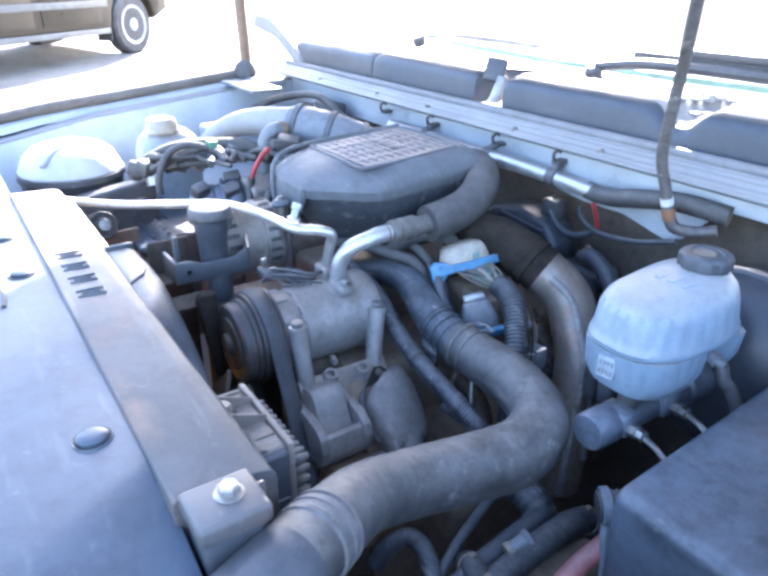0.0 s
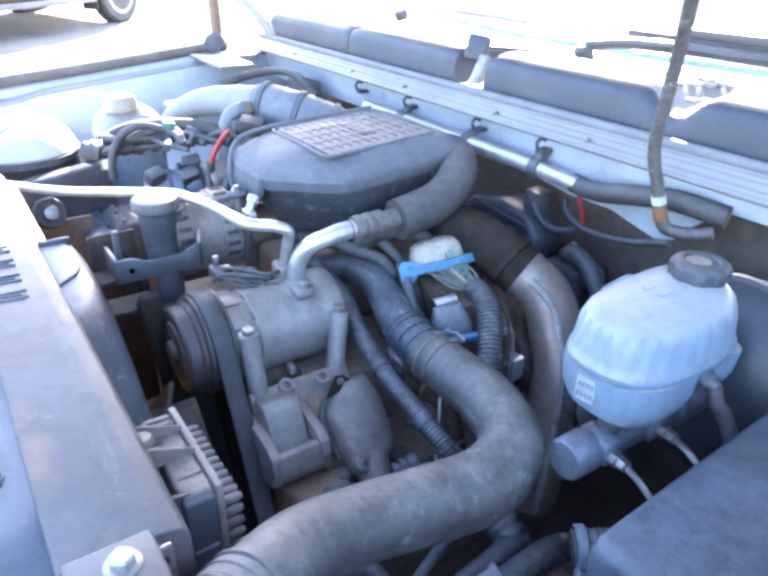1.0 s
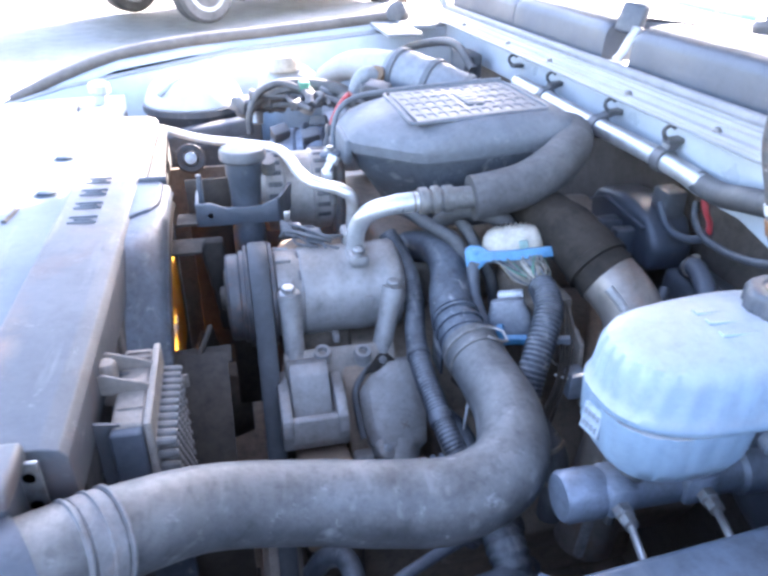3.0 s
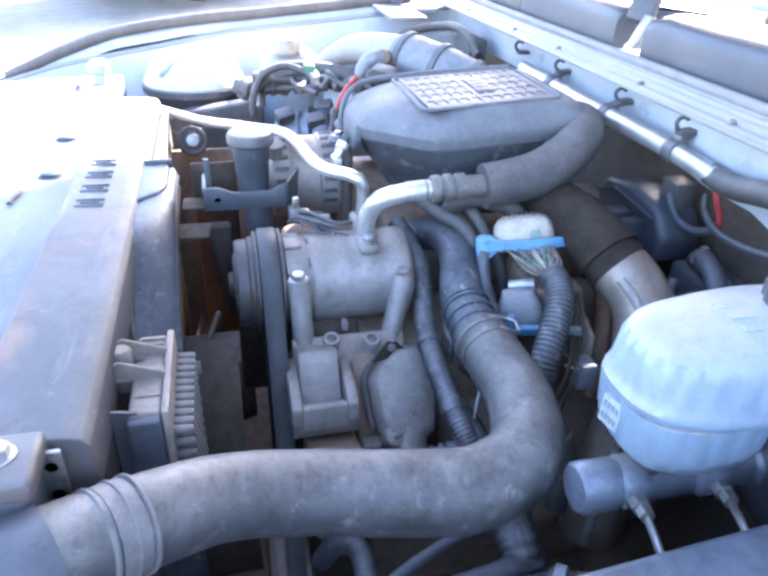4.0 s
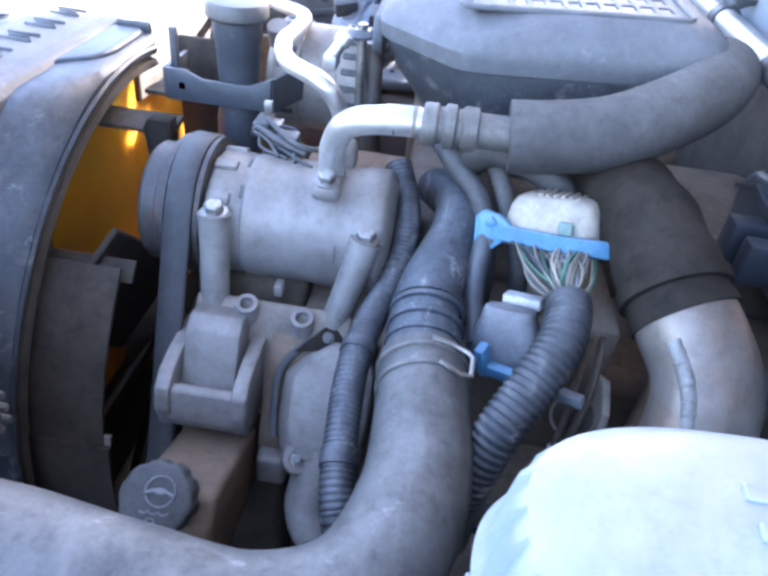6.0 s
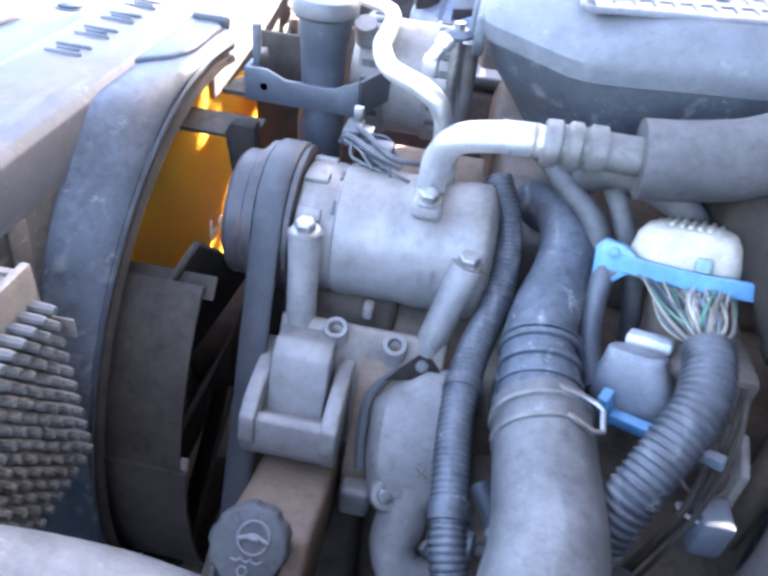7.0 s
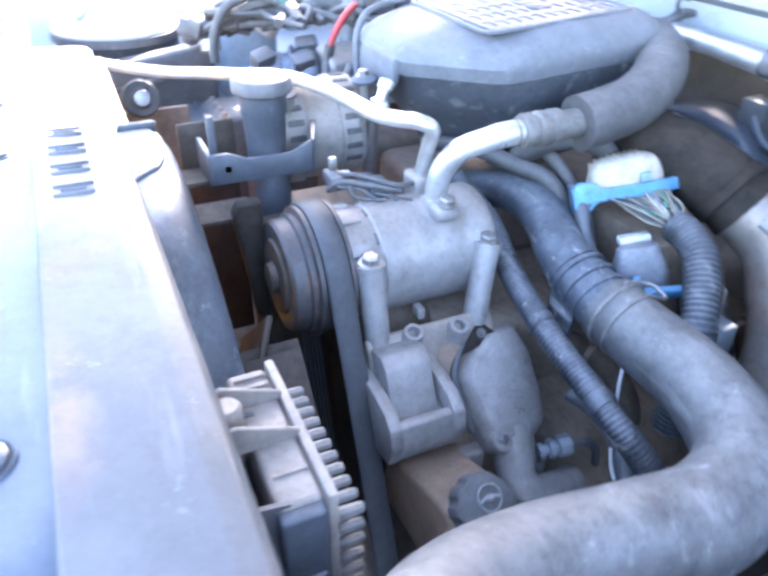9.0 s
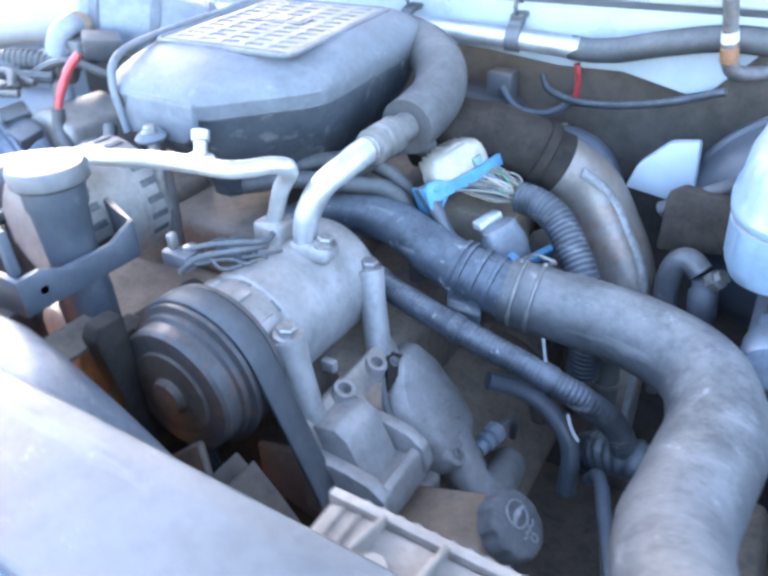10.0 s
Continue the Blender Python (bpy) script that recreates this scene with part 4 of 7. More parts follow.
def belt():
    a, ra, b, rb = Vector((COMP.x, COMP.z)), 0.0655, Vector((-0.603, 0.674)), 0.09
    line = []
    d = (b - a).normalized()
    base = math.atan2(d.y, d.x)
    off = math.acos((ra - rb) / (b - a).length)
    for k in range(25):
        t = base + off + (2 * math.pi - 2 * off) * k / 24
        line.append(a + ra * Vector((math.cos(t), math.sin(t))))
    for k in range(25):
        t = base - off + 2 * off * k / 24
        line.append(b + rb * Vector((math.cos(t), math.sin(t))))
    bm = bmesh.new()
    n = len(line)
    rows = []
    for i, q in enumerate(line):
        tangent = (line[(i + 1) % n] - line[i - 1]).normalized()
        out = Vector((tangent.y, -tangent.x))
        if out.dot(q - (a + b) / 2) < 0:
            out = -out
        row = []
        for y, r in ((0.2905, -0.003), (0.2905, 0.0), (0.2925, 0.0015), (0.3115, 0.0015), (0.3135, 0.0), (0.3135, -0.003)):
            p = q + out * r
            row.append(bm.verts.new((p.x, y, p.y)))
        rows.append(row)
    for i in range(n):
        u, v = rows[i], rows[(i + 1) % n]
        for k in range(6):
            bm.faces.new((u[k], u[(k + 1) % 6], v[(k + 1) % 6], v[k]))
    drive = thing("drive_belt", (-0.67, 0.302, 0.86), "black rubber drive belt running down from the compressor", "belt")
    part("back", bm, BELT, drive)
    for k in range(5):
        rib = bmesh.new()
        ring = []
        for i, q in enumerate(line):
            tangent = (line[(i + 1) % n] - line[i - 1]).normalized()
            out = Vector((tangent.y, -tangent.x))
            if out.dot(q - (a + b) / 2) < 0:
                out = -out
            ring.append([rib.verts.new((q.x + out.x * r, y, q.y + out.y * r)) for y, r in ((0.2915 + 0.0043 * k, -0.0031), (0.2929 + 0.0043 * k, -0.0048), (0.2943 + 0.0043 * k, -0.0031))])
        for i in range(n):
            p, r = ring[i], ring[(i + 1) % n]
            for j in range(3):
                rib.faces.new((p[j], p[(j + 1) % 3], r[(j + 1) % 3], r[j]))
        part("rib", rib, BELT, drive)
    pul = thing("crank_pulley", (-0.603, 0.3, 0.59), "dark steel crank pulley low on the engine", "pulley")
    part("rim", lathe([(0.03, 0.27), (0.085, 0.272), (0.092, 0.28), (0.0895, 0.286), (0.0895, 0.316), (0.092, 0.32), (0.03, 0.33)], (-0.603, 0, 0.674), (0, 1, 0), 40), CAST_DARK, pul)


belt()


def engine_block():
    ob = thing("engine_block", (-0.8, 0.6, 0.6), "dark grimy diesel engine block under its pipes", "engine")
    part("block", box(-1.06, -0.66, 0.34, 0.88, 0.5, 0.98, 0.02, 3), GRIME, ob)
    part("valley", box(-0.99, -0.775, 0.48, 0.88, 0.98, 1.05, 0.015, 3), CAST_DARK, ob)
    part("front_cover", prism([(-0.95, 0.5), (-0.95, 0.95), (-0.86, 1.04), (-0.7, 1.0), (-0.62, 0.9), (-0.6, 0.5)], "y", 0.325, 0.41, 0.01, 3), BROWN_RUBBER, ob)
    part("near_head", prism([(-0.72, 0.7), (-0.56, 0.7), (-0.53, 0.77), (-0.59, 0.85), (-0.7, 0.9)], "y", 0.5, 0.86, 0.012, 3), GRIME, ob)
    part("far_head", prism([(-0.98, 0.72), (-1.16, 0.74), (-1.24, 0.9), (-1.2, 1.02), (-1.1, 1.07), (-0.99, 1.06)], "y", 0.47, 0.8, 0.015, 3), CAST_DARK, ob)
    return ob


engine_block()


def compressor_bracket():
    ob = thing("compressor_bracket", (-0.63, 0.37, 0.88), "dusty cast metal bracket under the compressor", "bracket")
    plate = prism([(-0.675, 0.962), (-0.667, 1.003), (-0.66, 1.004), (-0.652, 0.992), (-0.63, 0.93), (-0.62, 0.885), (-0.645, 0.875), (-0.72, 0.9), (-0.72, 0.95)], "y", 0.32, 0.458, 0.004, 3)
    part("plate", plate, DUSTY_TAN, ob, "tan dusty plate")
    for p in ((-0.652, 0.367, 1.008), (-0.65, 0.416, 1.003)):
        d = Vector((0.35, 0, 0.94))
        part("boss", lathe([(0.0115, -0.06), (0.0105, -0.004), (0.0095, 0.0), (0.006, 0.0), (0.0052, -0.012), (0, -0.012)], p, d, 24), CAST, ob)
    part("step_block", prism([(-0.665, 0.995), (-0.634, 1.004), (-0.622, 0.996), (-0.598, 0.945), (-0.602, 0.927), (-0.665, 0.922)], "y", 0.3235, 0.37, 0.0028, 2), CAST, ob)
    part("shelf", prism([(-0.65, 0.956), (-0.596, 0.952), (-0.591, 0.963), (-0.583, 0.961), (-0.578, 0.932), (-0.586, 0.917), (-0.65, 0.9)], "y", 0.318, 0.379, 0.0024, 2), CAST, ob)
    for yy in (0.316, 0.38):
        part("cheek", prism([(-0.66, 0.98), (-0.615, 0.978), (-0.594, 0.974), (-0.58, 0.964), (-0.575, 0.945), (-0.583, 0.919), (-0.66, 0.91)], "y", yy - 0.0065, yy + 0.0065, 0.0026, 2), CAST, ob)
    part("web", prism([(-0.67, 0.995), (-0.65, 0.985), (-0.6, 0.9), (-0.592, 0.865), (-0.62, 0.86), (-0.67, 0.92)], "y", 0.39, 0.424, 0.0026, 2), BROWN_CAST, ob, "brown grimy web")
    part("web_foot", box(-0.62, -0.583, 0.392, 0.418, 0.86, 0.893, 0.005, 3), CAST, ob)
    return ob


compressor_bracket()


def oil_filler():
    ob = thing("oil_filler", (-0.54, 0.352, 0.9), "tan oil filler neck with a round black screw cap", "oil filler")
    d = Vector((0.66, 0.03, 0.75)).normalized()
    cap_at = Vector((-0.484, 0.35, 0.957))
    part("neck", prism([(-0.63, 0.83), (-0.615, 0.9), (-0.578, 0.912), (-0.53, 0.932), (-0.505, 0.938), (-0.49, 0.92), (-0.5, 0.84)], "y", 0.324, 0.386, 0.006, 3), TAN, ob)
    side = d.orthogonal().normalized()
    turn = Matrix.Translation(cap_at) @ d.to_track_quat("Z", "Y").to_matrix().to_4x4()
    cap = loft([[turn @ Vector(q) for q in oval(0, 0, z, r, r, 80, 2.0, fl, 10)] for z, r, fl in ((-0.022, 0.022, 0), (-0.018, 0.027, 0.055), (-0.003, 0.027, 0.055), (0.0, 0.0255, 0.02), (0.0016, 0.023, 0), (0.0018, 0.004, 0))])
    cap_ob = part("cap", cap, RUBBER, ob, "black fluted screw cap")
    mark = bmesh.new()
    u, v = Vector((0, 1, 0)), None
    u = (u - d * u.dot(d)).normalized()
    v = d.cross(u)
    c = cap_at + d * 0.0026 + v * 0.006 + u * 0.003
    ringline = [c + 0.0105 * (math.cos(2 * math.pi * k / 28) * u + math.sin(2 * math.pi * k / 28) * v) for k in range(29)]
    tube(ringline, 0.0009, 6, straight=True, bm=mark)
    for p, q, r in (((-0.0105, -0.0022), (0.0, 0.0016), 0.0016), ((0.0105, -0.0022), (0.0, 0.0016), 0.0016), ((-0.003, -0.0005), (0.003, -0.0005), 0.0022)):
        tube([c + u * p[0] + v * p[1], c + u * q[0] + v * q[1]], r, 6, 2, bm=mark)
    for i in range(6):
        q = cap_at + d * 0.0026 - v * (0.0085 + 0.0012 * (i % 2)) + u * (0.0034 * i - 0.009)
        tube([q, q + u * 0.0036 + v * (0.0024 if i % 2 else -0.0012)], 0.0007, 6, 2, bm=mark)
    low = cap_at + d * 0.0026 - v * 0.0155
    tube([low + 0.0034 * (math.cos(k) * u + math.sin(k) * v) for k in (0, 1.05, 2.1, 3.15, 4.2, 5.25, 6.3)], 0.0006, 6, straight=True, bm=mark)
    part("cap_symbol", mark, PALE_PRINT, cap_ob, "pale ring mark and bars")
    return ob


oil_filler()


def water_housing():
    ob = thing("water_housing", (-0.61, 0.45, 0.87), "dusty grey cast water crossover housing with bolts", "housing")
    d, u, v = Vector((0.74, 0.06, 0.67)).normalized(), Vector((0, 1, 0)), Vector((-0.67, 0, 0.74))
    mid = Vector((-0.618, 0.444, 0.948))
    on = lambda p, q, h=0.0: mid + u * p + v * q + d * h
    outline = [(0.0, 0.05), (0.034, 0.05), (0.043, 0.022), (0.043, -0.023), (0.038, -0.055), (0.02, -0.068), (0.0, -0.07), (-0.018, -0.066), (-0.03, -0.05), (-0.034, -0.036), (-0.036, -0.018), (-0.036, 0.014), (-0.018, 0.037)]
    stack = [[on(p * s + a, q * s + b, h) for p, q in outline] for h, s, a, b in ((-0.07, 1.02, 0, 0), (-0.006, 1.02, 0, 0), (0.0, 0.985, 0, 0), (0.008, 0.86, 0.003, 0.001), (0.0095, 0.82, 0.003, 0.001), (0.0105, 0.4, 0.004, 0.002))]
    part("casting", loft(stack), CAST, ob)
    part("cast_mark", merge(tube([on(0.006, -0.03, 0.0095), on(0.016, -0.036, 0.0095)], 0.0013, 6, 2), tube([on(0.008, -0.037, 0.0095), on(0.014, -0.029, 0.0095)], 0.0013, 6, 2)), CAST_DARK, ob)
    part("tab", prism([(-0.03, -0.012), (-0.006, 0.014), (0.004, 0.014), (0.016, 0.0), (0.0, -0.006)], "z", -0.002, 0.002, 0.0008), COUPLER, ob, "dark pointed tab").matrix_basis = Matrix.Translation(on(-0.002, 0.044, 0.003)) @ Matrix((u, v, d)).transposed().to_4x4()
    part("tab_bolt", bolt(on(-0.004, 0.049, 0.005), d, 0.0038), PIN_GREY, ob)
    part("lug", lathe([(0.015, -0.02), (0.0145, 0.004), (0.012, 0.008), (0.0075, 0.0085), (0.007, 0.006), (0, 0.006)], on(-0.013, -0.056, 0.0), d, 22), CAST, ob)
    part("lug_bolt", bolt(on(-0.013, -0.056, 0.006), d, 0.0042), STEEL, ob)
    part("outlet", tube([on(0.008, -0.05, -0.014), on(0.004, -0.075, -0.012), on(0.0, -0.097, -0.012), on(0.01, -0.117, -0.012), on(0.035, -0.124, -0.014), on(0.066, -0.126, -0.02)], 0.0185, 22, 8, lambda s, k: 1.0 + 0.35 * max(0.0, 1 - 2.4 * k)), CAST, ob)
    part("outlet_gap", lathe([(0, 0), (0.016, 0), (0.016, 0.02), (0, 0.02)], on(0.03, -0.088, -0.04), d, 20), GRIME, ob, "dark recess inside the elbow")
    part("recess_bolt", bolt(on(0.03, -0.098, -0.02), d, 0.0055), STEEL, ob)
    part("gasket_rim", tube([on(-0.008, 0.052, -0.003), on(-0.022, 0.042, -0.003), on(-0.041, 0.016, -0.003), on(-0.041, -0.02, -0.003), on(-0.038, -0.042, -0.003)], 0.0042, 8), RUBBER, ob)
    s = on(0.042, -0.083, -0.006)
    plug = lathe([(0.0, -0.014), (0.0085, -0.014), (0.0085, -0.008), (0.0055, -0.007), (0.0055, -0.003), (0.0105, -0.002), (0.0105, 0.003), (0.007, 0.004), (0.007, 0.007), (0.0115, 0.008), (0.0115, 0.02), (0.009, 0.022), (0, 0.022)], s, (0.2, 1, 0.12), 8)
    part("sensor_plug", plug, SENSOR_GREY, ob, "blue grey sensor plug")
    part("sensor_wire", tube([s + Vector((0.004, 0.02, 0.002)), s + Vector((0.01, 0.036, 0.004)), s + Vector((0.012, 0.05, -0.01)), s + Vector((0.008, 0.06, -0.04))], 0.0045, 8), RUBBER, ob)
    return ob


water_housing()


def coolant_hose():
    ob = thing("coolant_hose", (-0.5, 0.4, 0.94), "fat dusty rubber hose sweeping round to the radiator", "hose")
    upper = [(-0.82, 0.515, 1.055), (-0.799, 0.523, 1.064), (-0.755, 0.536, 1.079), (-0.697, 0.535, 1.077), (-0.635, 0.519, 1.063), (-0.592, 0.519, 1.051), (-0.555, 0.521, 1.044)]
    part("upper_elbow", tube(upper, 0.0215, 24, 8, lambda s, u: 1.0 + 0.33 * u * u), COOLANT_HOSE, ob, "scuffed blue-black rubber elbow")
    for k in (0.2, 0.62):
        p, q = Vector(upper[-2]), Vector(upper[-3])
        part("elbow_rib", band(p.lerp(q, k), q - p, 0.0262, 0.0045, 0.0018, 32), COOLANT_HOSE, ob)
    lower = [(-0.571, 0.52, 1.047), (-0.531, 0.524, 1.042), (-0.458, 0.524, 1.038), (-0.397, 0.5, 1.033), (-0.374, 0.446, 1.028), (-0.377, 0.383, 1.033), (-0.382, 0.313, 1.044), (-0.367, 0.245, 1.07), (-0.338, 0.197, 1.092), (-0.299, 0.134, 1.111), (-0.288, 0.115, 1.113)]
    part("main_hose", tube(lower, 0.0365, 32, 10, lambda s, u: 0.85 + 0.15 * min(1.0, u / 0.42) - 0.12 * min(1.0, max(0.0, (u - 0.45) / 0.3))), HOSE, ob)
    p, q = Vector((-0.562, 0.5208, 1.0458)), Vector((-0.542, 0.523, 1.0433))
    clamp = bmesh.new()
    for k in (0.1, 0.9):
        band(p.lerp(q, k), q - p, 0.0309, 0.0042, 0.0022, 40, clamp)
    part("spring_clamp", clamp, PIN_GREY, ob, "steel spring clamp")
    p, q = Vector((-0.329, 0.182, 1.0975)), Vector((-0.314, 0.159, 1.1035))
    strap = band(p.lerp(q, 0.5), q - p, 0.0316, 0.021, 0.0018, 44)
    for k in (0.02, 0.45, 0.98):
        band(p.lerp(q, k), q - p, 0.0322, 0.004, 0.0026, 44, strap)
    part("band_clamp", strap, SLEEVE, ob, "rusty grey band clamp")
    part("clamp_ear", tube([(-0.5605, 0.524, 1.0785), (-0.56, 0.538, 1.0755), (-0.5575, 0.549, 1.0725), (-0.5535, 0.553, 1.071), (-0.5385, 0.552, 1.069), (-0.5355, 0.545, 1.071), (-0.5405, 0.53, 1.0765)], 0.0019, 8, straight=True), STEEL, ob, "bent steel clamp ear")
    part("radiator_neck", tube([(-0.302, 0.138, 1.11), (-0.288, 0.112, 1.111), (-0.28, 0.08, 1.105), (-0.282, 0.03, 1.085)], 0.0345, 28), BLUE_BLACK, ob)
    for k in (0.0, 0.45, 0.9):
        c = Vector((-0.612, 0.519, 1.0565)).lerp(Vector((-0.58, 0.5195, 1.0485)), k)
        part("hose_ridge", band(c, (0.97, 0.02, -0.24), 0.0258, 0.006, 0.003), COOLANT_HOSE, ob)
    part("seam_fin", box(-0.62, -0.585, 0.494, 0.498, 1.0, 1.05, 0.002), COOLANT_HOSE, ob)
    return ob


coolant_hose()


def wire_conduit():
    ob = thing("wire_conduit", (-0.6, 0.48, 1.0), "thin dusty corrugated wiring conduit beside the hose", "conduit")
    line = [(-0.78, 0.475, 1.095), (-0.748, 0.489, 1.072), (-0.714, 0.493, 1.051), (-0.683, 0.489, 1.034), (-0.63, 0.476, 1.029), (-0.583, 0.47, 1.021), (-0.527, 0.472, 1.005), (-0.476, 0.48, 0.982), (-0.448, 0.504, 0.941), (-0.44, 0.52, 0.9)]
    part("conduit", tube(line, 0.0122, 16, 8, ribbed(0.0042, 0.032), even=0.0011), CONDUIT, ob)
    for t in (0.3, 0.52, 0.7):
        q = glide(line, 10)
        i = int(t * (len(q) - 1))
        part("tape_band", tube([q[i], q[i + 1], q[i + 2]], 0.0137, 16, 2), CONDUIT, ob, "dusty tape band")
    return ob


wire_conduit()
single("zip_tie_tail", tube([(-0.53, 0.512, 1.015), (-0.523, 0.506, 0.995), (-0.517, 0.502, 0.975)], 0.0016, 6), LABEL, "white plastic zip tie tail by the hose", "zip tie")
single("zip_tie_tail", tube([(-0.488, 0.475, 0.965), (-0.482, 0.474, 0.95), (-0.475, 0.474, 0.94)], 0.0016, 6), LABEL, "white plastic zip tie tail by the hose", "zip tie")

# ---- air conditioning pipes ----


def suction_line():
    ob = thing("suction_line", (-0.7, 0.5, 1.11), "aluminium air conditioning pipe with crimped sleeve and foam covered hose", "pipe")
    part("pipe", tube([(-0.723, 0.422, 1.095), (-0.723, 0.422, 1.115), (-0.718, 0.424, 1.136), (-0.709, 0.435, 1.157), (-0.7, 0.459, 1.168), (-0.699, 0.491, 1.171), (-0.699, 0.525, 1.171)], 0.0112, 20), ALUMINIUM, ob)
    d = Vector((0.0, 1.0, 0.01)).normalized()
    part("pipe_label", band((-0.7, 0.478, 1.1702), (0.02, 1.0, 0.07), 0.0113, 0.026, 0.0004, 28), LABEL, ob, "white printed pipe label")
    part("crimp_sleeve", lathe([(0.011, 0), (0.0155, 0.001), (0.0165, 0.004), (0.0165, 0.011), (0.014, 0.013), (0.014, 0.016), (0.017, 0.018), (0.017, 0.025), (0.0142, 0.027), (0.0142, 0.03), (0.0168, 0.032), (0.0168, 0.042), (0.0135, 0.043), (0.0135, 0.07)], Vector((-0.699, 0.493, 1.171)), d, 28), PIN_GREY, ob, "ribbed dusty crimp sleeve")
    part("label_bar", band((-0.6993, 0.488, 1.1709), (0.02, 1.0, 0.05), 0.0117, 0.003, 0.0003, 28), DUSTY_TAN, ob, "faded tan label bar")
    part("label_bar", band((-0.7, 0.4725, 1.1692), (0.02, 1.0, 0.1), 0.0117, 0.0022, 0.0003, 28), PALE_PRINT, ob)
    foam = [(-0.699, 0.56, 1.17), (-0.699, 0.591, 1.174), (-0.703, 0.632, 1.182), (-0.721, 0.673, 1.195), (-0.758, 0.712, 1.204), (-0.808, 0.738, 1.207), (-0.862, 0.745, 1.197), (-0.915, 0.74, 1.178)]
    part("foam_sleeve", tube(foam, 0.0275, 28, 9), FOAM, ob, "grey foam sleeve")
    return ob


suction_line()


def discharge_line():
    ob = thing("discharge_line", (-0.9, 0.35, 1.12), "thin bare aluminium air conditioning line", "pipe")
    line = [(-0.76, 0.423, 1.11), (-0.747, 0.423, 1.148), (-0.729, 0.417, 1.173), (-0.734, 0.404, 1.181), (-0.749, 0.388, 1.181), (-0.76, 0.373, 1.184), (-0.795, 0.362, 1.187), (-0.852, 0.359, 1.181), (-0.955, 0.345, 1.168), (-1.063, 0.29, 1.148), (-1.17, 0.232, 1.128), (-1.298, 0.151, 1.117)]
    part("pipe", tube(line, 0.0075, 14), ALUMINIUM, ob)
    part("service_port", merge(lathe([(0.006, 0), (0.006, 0.016), (0.008, 0.017), (0.008, 0.026), (0, 0.027)], (-0.813, 0.4, 1.172), (-0.3, 0.5, 0.8), 14), box(-0.825, -0.802, 0.395, 0.408, 1.164, 1.178, 0.003)), ALUMINIUM, ob)
    return ob


discharge_line()


def fluid_reservoir():
    ob = thing("fluid_reservoir", (-0.87, 0.297, 1.0), "black plastic fluid reservoir with dusty round cap and bracket", "reservoir")
    c = (-0.872, 0.297, 0)
    part("body", lathe([(0.018, 0.95), (0.023, 0.96), (0.023, 1.08), (0.0195, 1.1), (0.0205, 1.125), (0.0225, 1.158), (0.0245, 1.162), (0.0245, 1.186), (0, 1.187)], c, (0, 0, 1), 30), BLUE_BLACK, ob)
    cap = lathe([(0, 1.18), (0.028, 1.18), (0.0308, 1.183), (0.0308, 1.193), (0.0285, 1.1965), (0.019, 1.198), (0, 1.1985)], c, (0, 0, 1), 34)
    part("cap", cap, BLACK_PLASTIC, ob, "dusty round cap")
    bracket = prism([(0.232, 1.1), (0.232, 1.132), (0.25, 1.132), (0.268, 1.124), (0.315, 1.124), (0.338, 1.134), (0.338, 1.1)], "x", -0.847, -0.842, 0.001)
    prism([(-0.845, 0.338), (-0.842, 0.34), (-0.9, 0.362), (-0.905, 0.358)], "z", 1.1, 1.134, 0.0, bm=bracket)
    box(-0.9, -0.842, 0.229, 0.234, 1.1, 1.132, 0.001, bm=bracket)
    box(-0.86, -0.852, 0.234, 0.241, 1.13, 1.168, 0.001, bm=bracket)
    part("bracket", bracket, BLUE_BLACK, ob, "dark steel bracket")
    part("bracket_hole", lathe([(0, 0.0), (0.0035, 0.0)], (-0.8412, 0.248, 1.116), (1, 0, 0), 12), LABEL, ob)
    return ob


fluid_reservoir()


def alternator():
    ob = thing("alternator", (-0.95, 0.37, 1.02), "dusty aluminium alternator with slotted end vents", "alternator")
    at = Vector((-0.95, 0, 1.105))
    part("case", lathe([(0.02, 0.318), (0.052, 0.318), (0.06, 0.326), (0.06, 0.352), (0.057, 0.354), (0.057, 0.392), (0.06, 0.394), (0.06, 0.42), (0.05, 0.43), (0, 0.432)], at, (0, 1, 0), 40), CAST, ob)
    slot = finish(box(-0.0034, 0.0034, -0.0095, 0.0095, -0.001, 0.0012, 0.0008, 1), "vent_slot", RUBBER)
    for y in (0.339, 0.407):
        for k in range(11):
            a = radians(-20 + 16 * k)
            ob_slot = new("vent_slot", slot)
            ob_slot.parent = ob
            ob_slot.matrix_parent_inverse = Matrix.Translation(-ob.location)
            ob_slot.matrix_basis = Matrix.Translation(at + Vector((0.0603 * math.cos(a), y, 0.0603 * math.sin(a)))) @ Matrix.Rotation(radians(90) - a, 4, "Y")
    part("lug", tube([(-0.91, 0.33, 1.15), (-0.9, 0.33, 1.17)], 0.011, 12, 2), CAST, ob)
    return ob


alternator()


def idler():
    ob = thing("idler_boss", (-1.2, 0.2, 1.04), "round bolted idler boss behind the shroud", "pulley")
    d = Vector((0.85, 0.1, 0.3))
    part("ring", lathe([(0.015, -0.02), (0.025, -0.02), (0.0265, 0.0), (0.024, 0.006), (0.015, 0.004)], (-1.2, 0.208, 1.085), d, 24), RUBBER, ob)
    part("hub", lathe([(0, -0.02), (0.015, -0.02), (0.015, 0.004), (0.011, 0.014), (0, 0.015)], (-1.2, 0.208, 1.085), d, 20), STEEL, ob, "pale steel hub")
    return ob


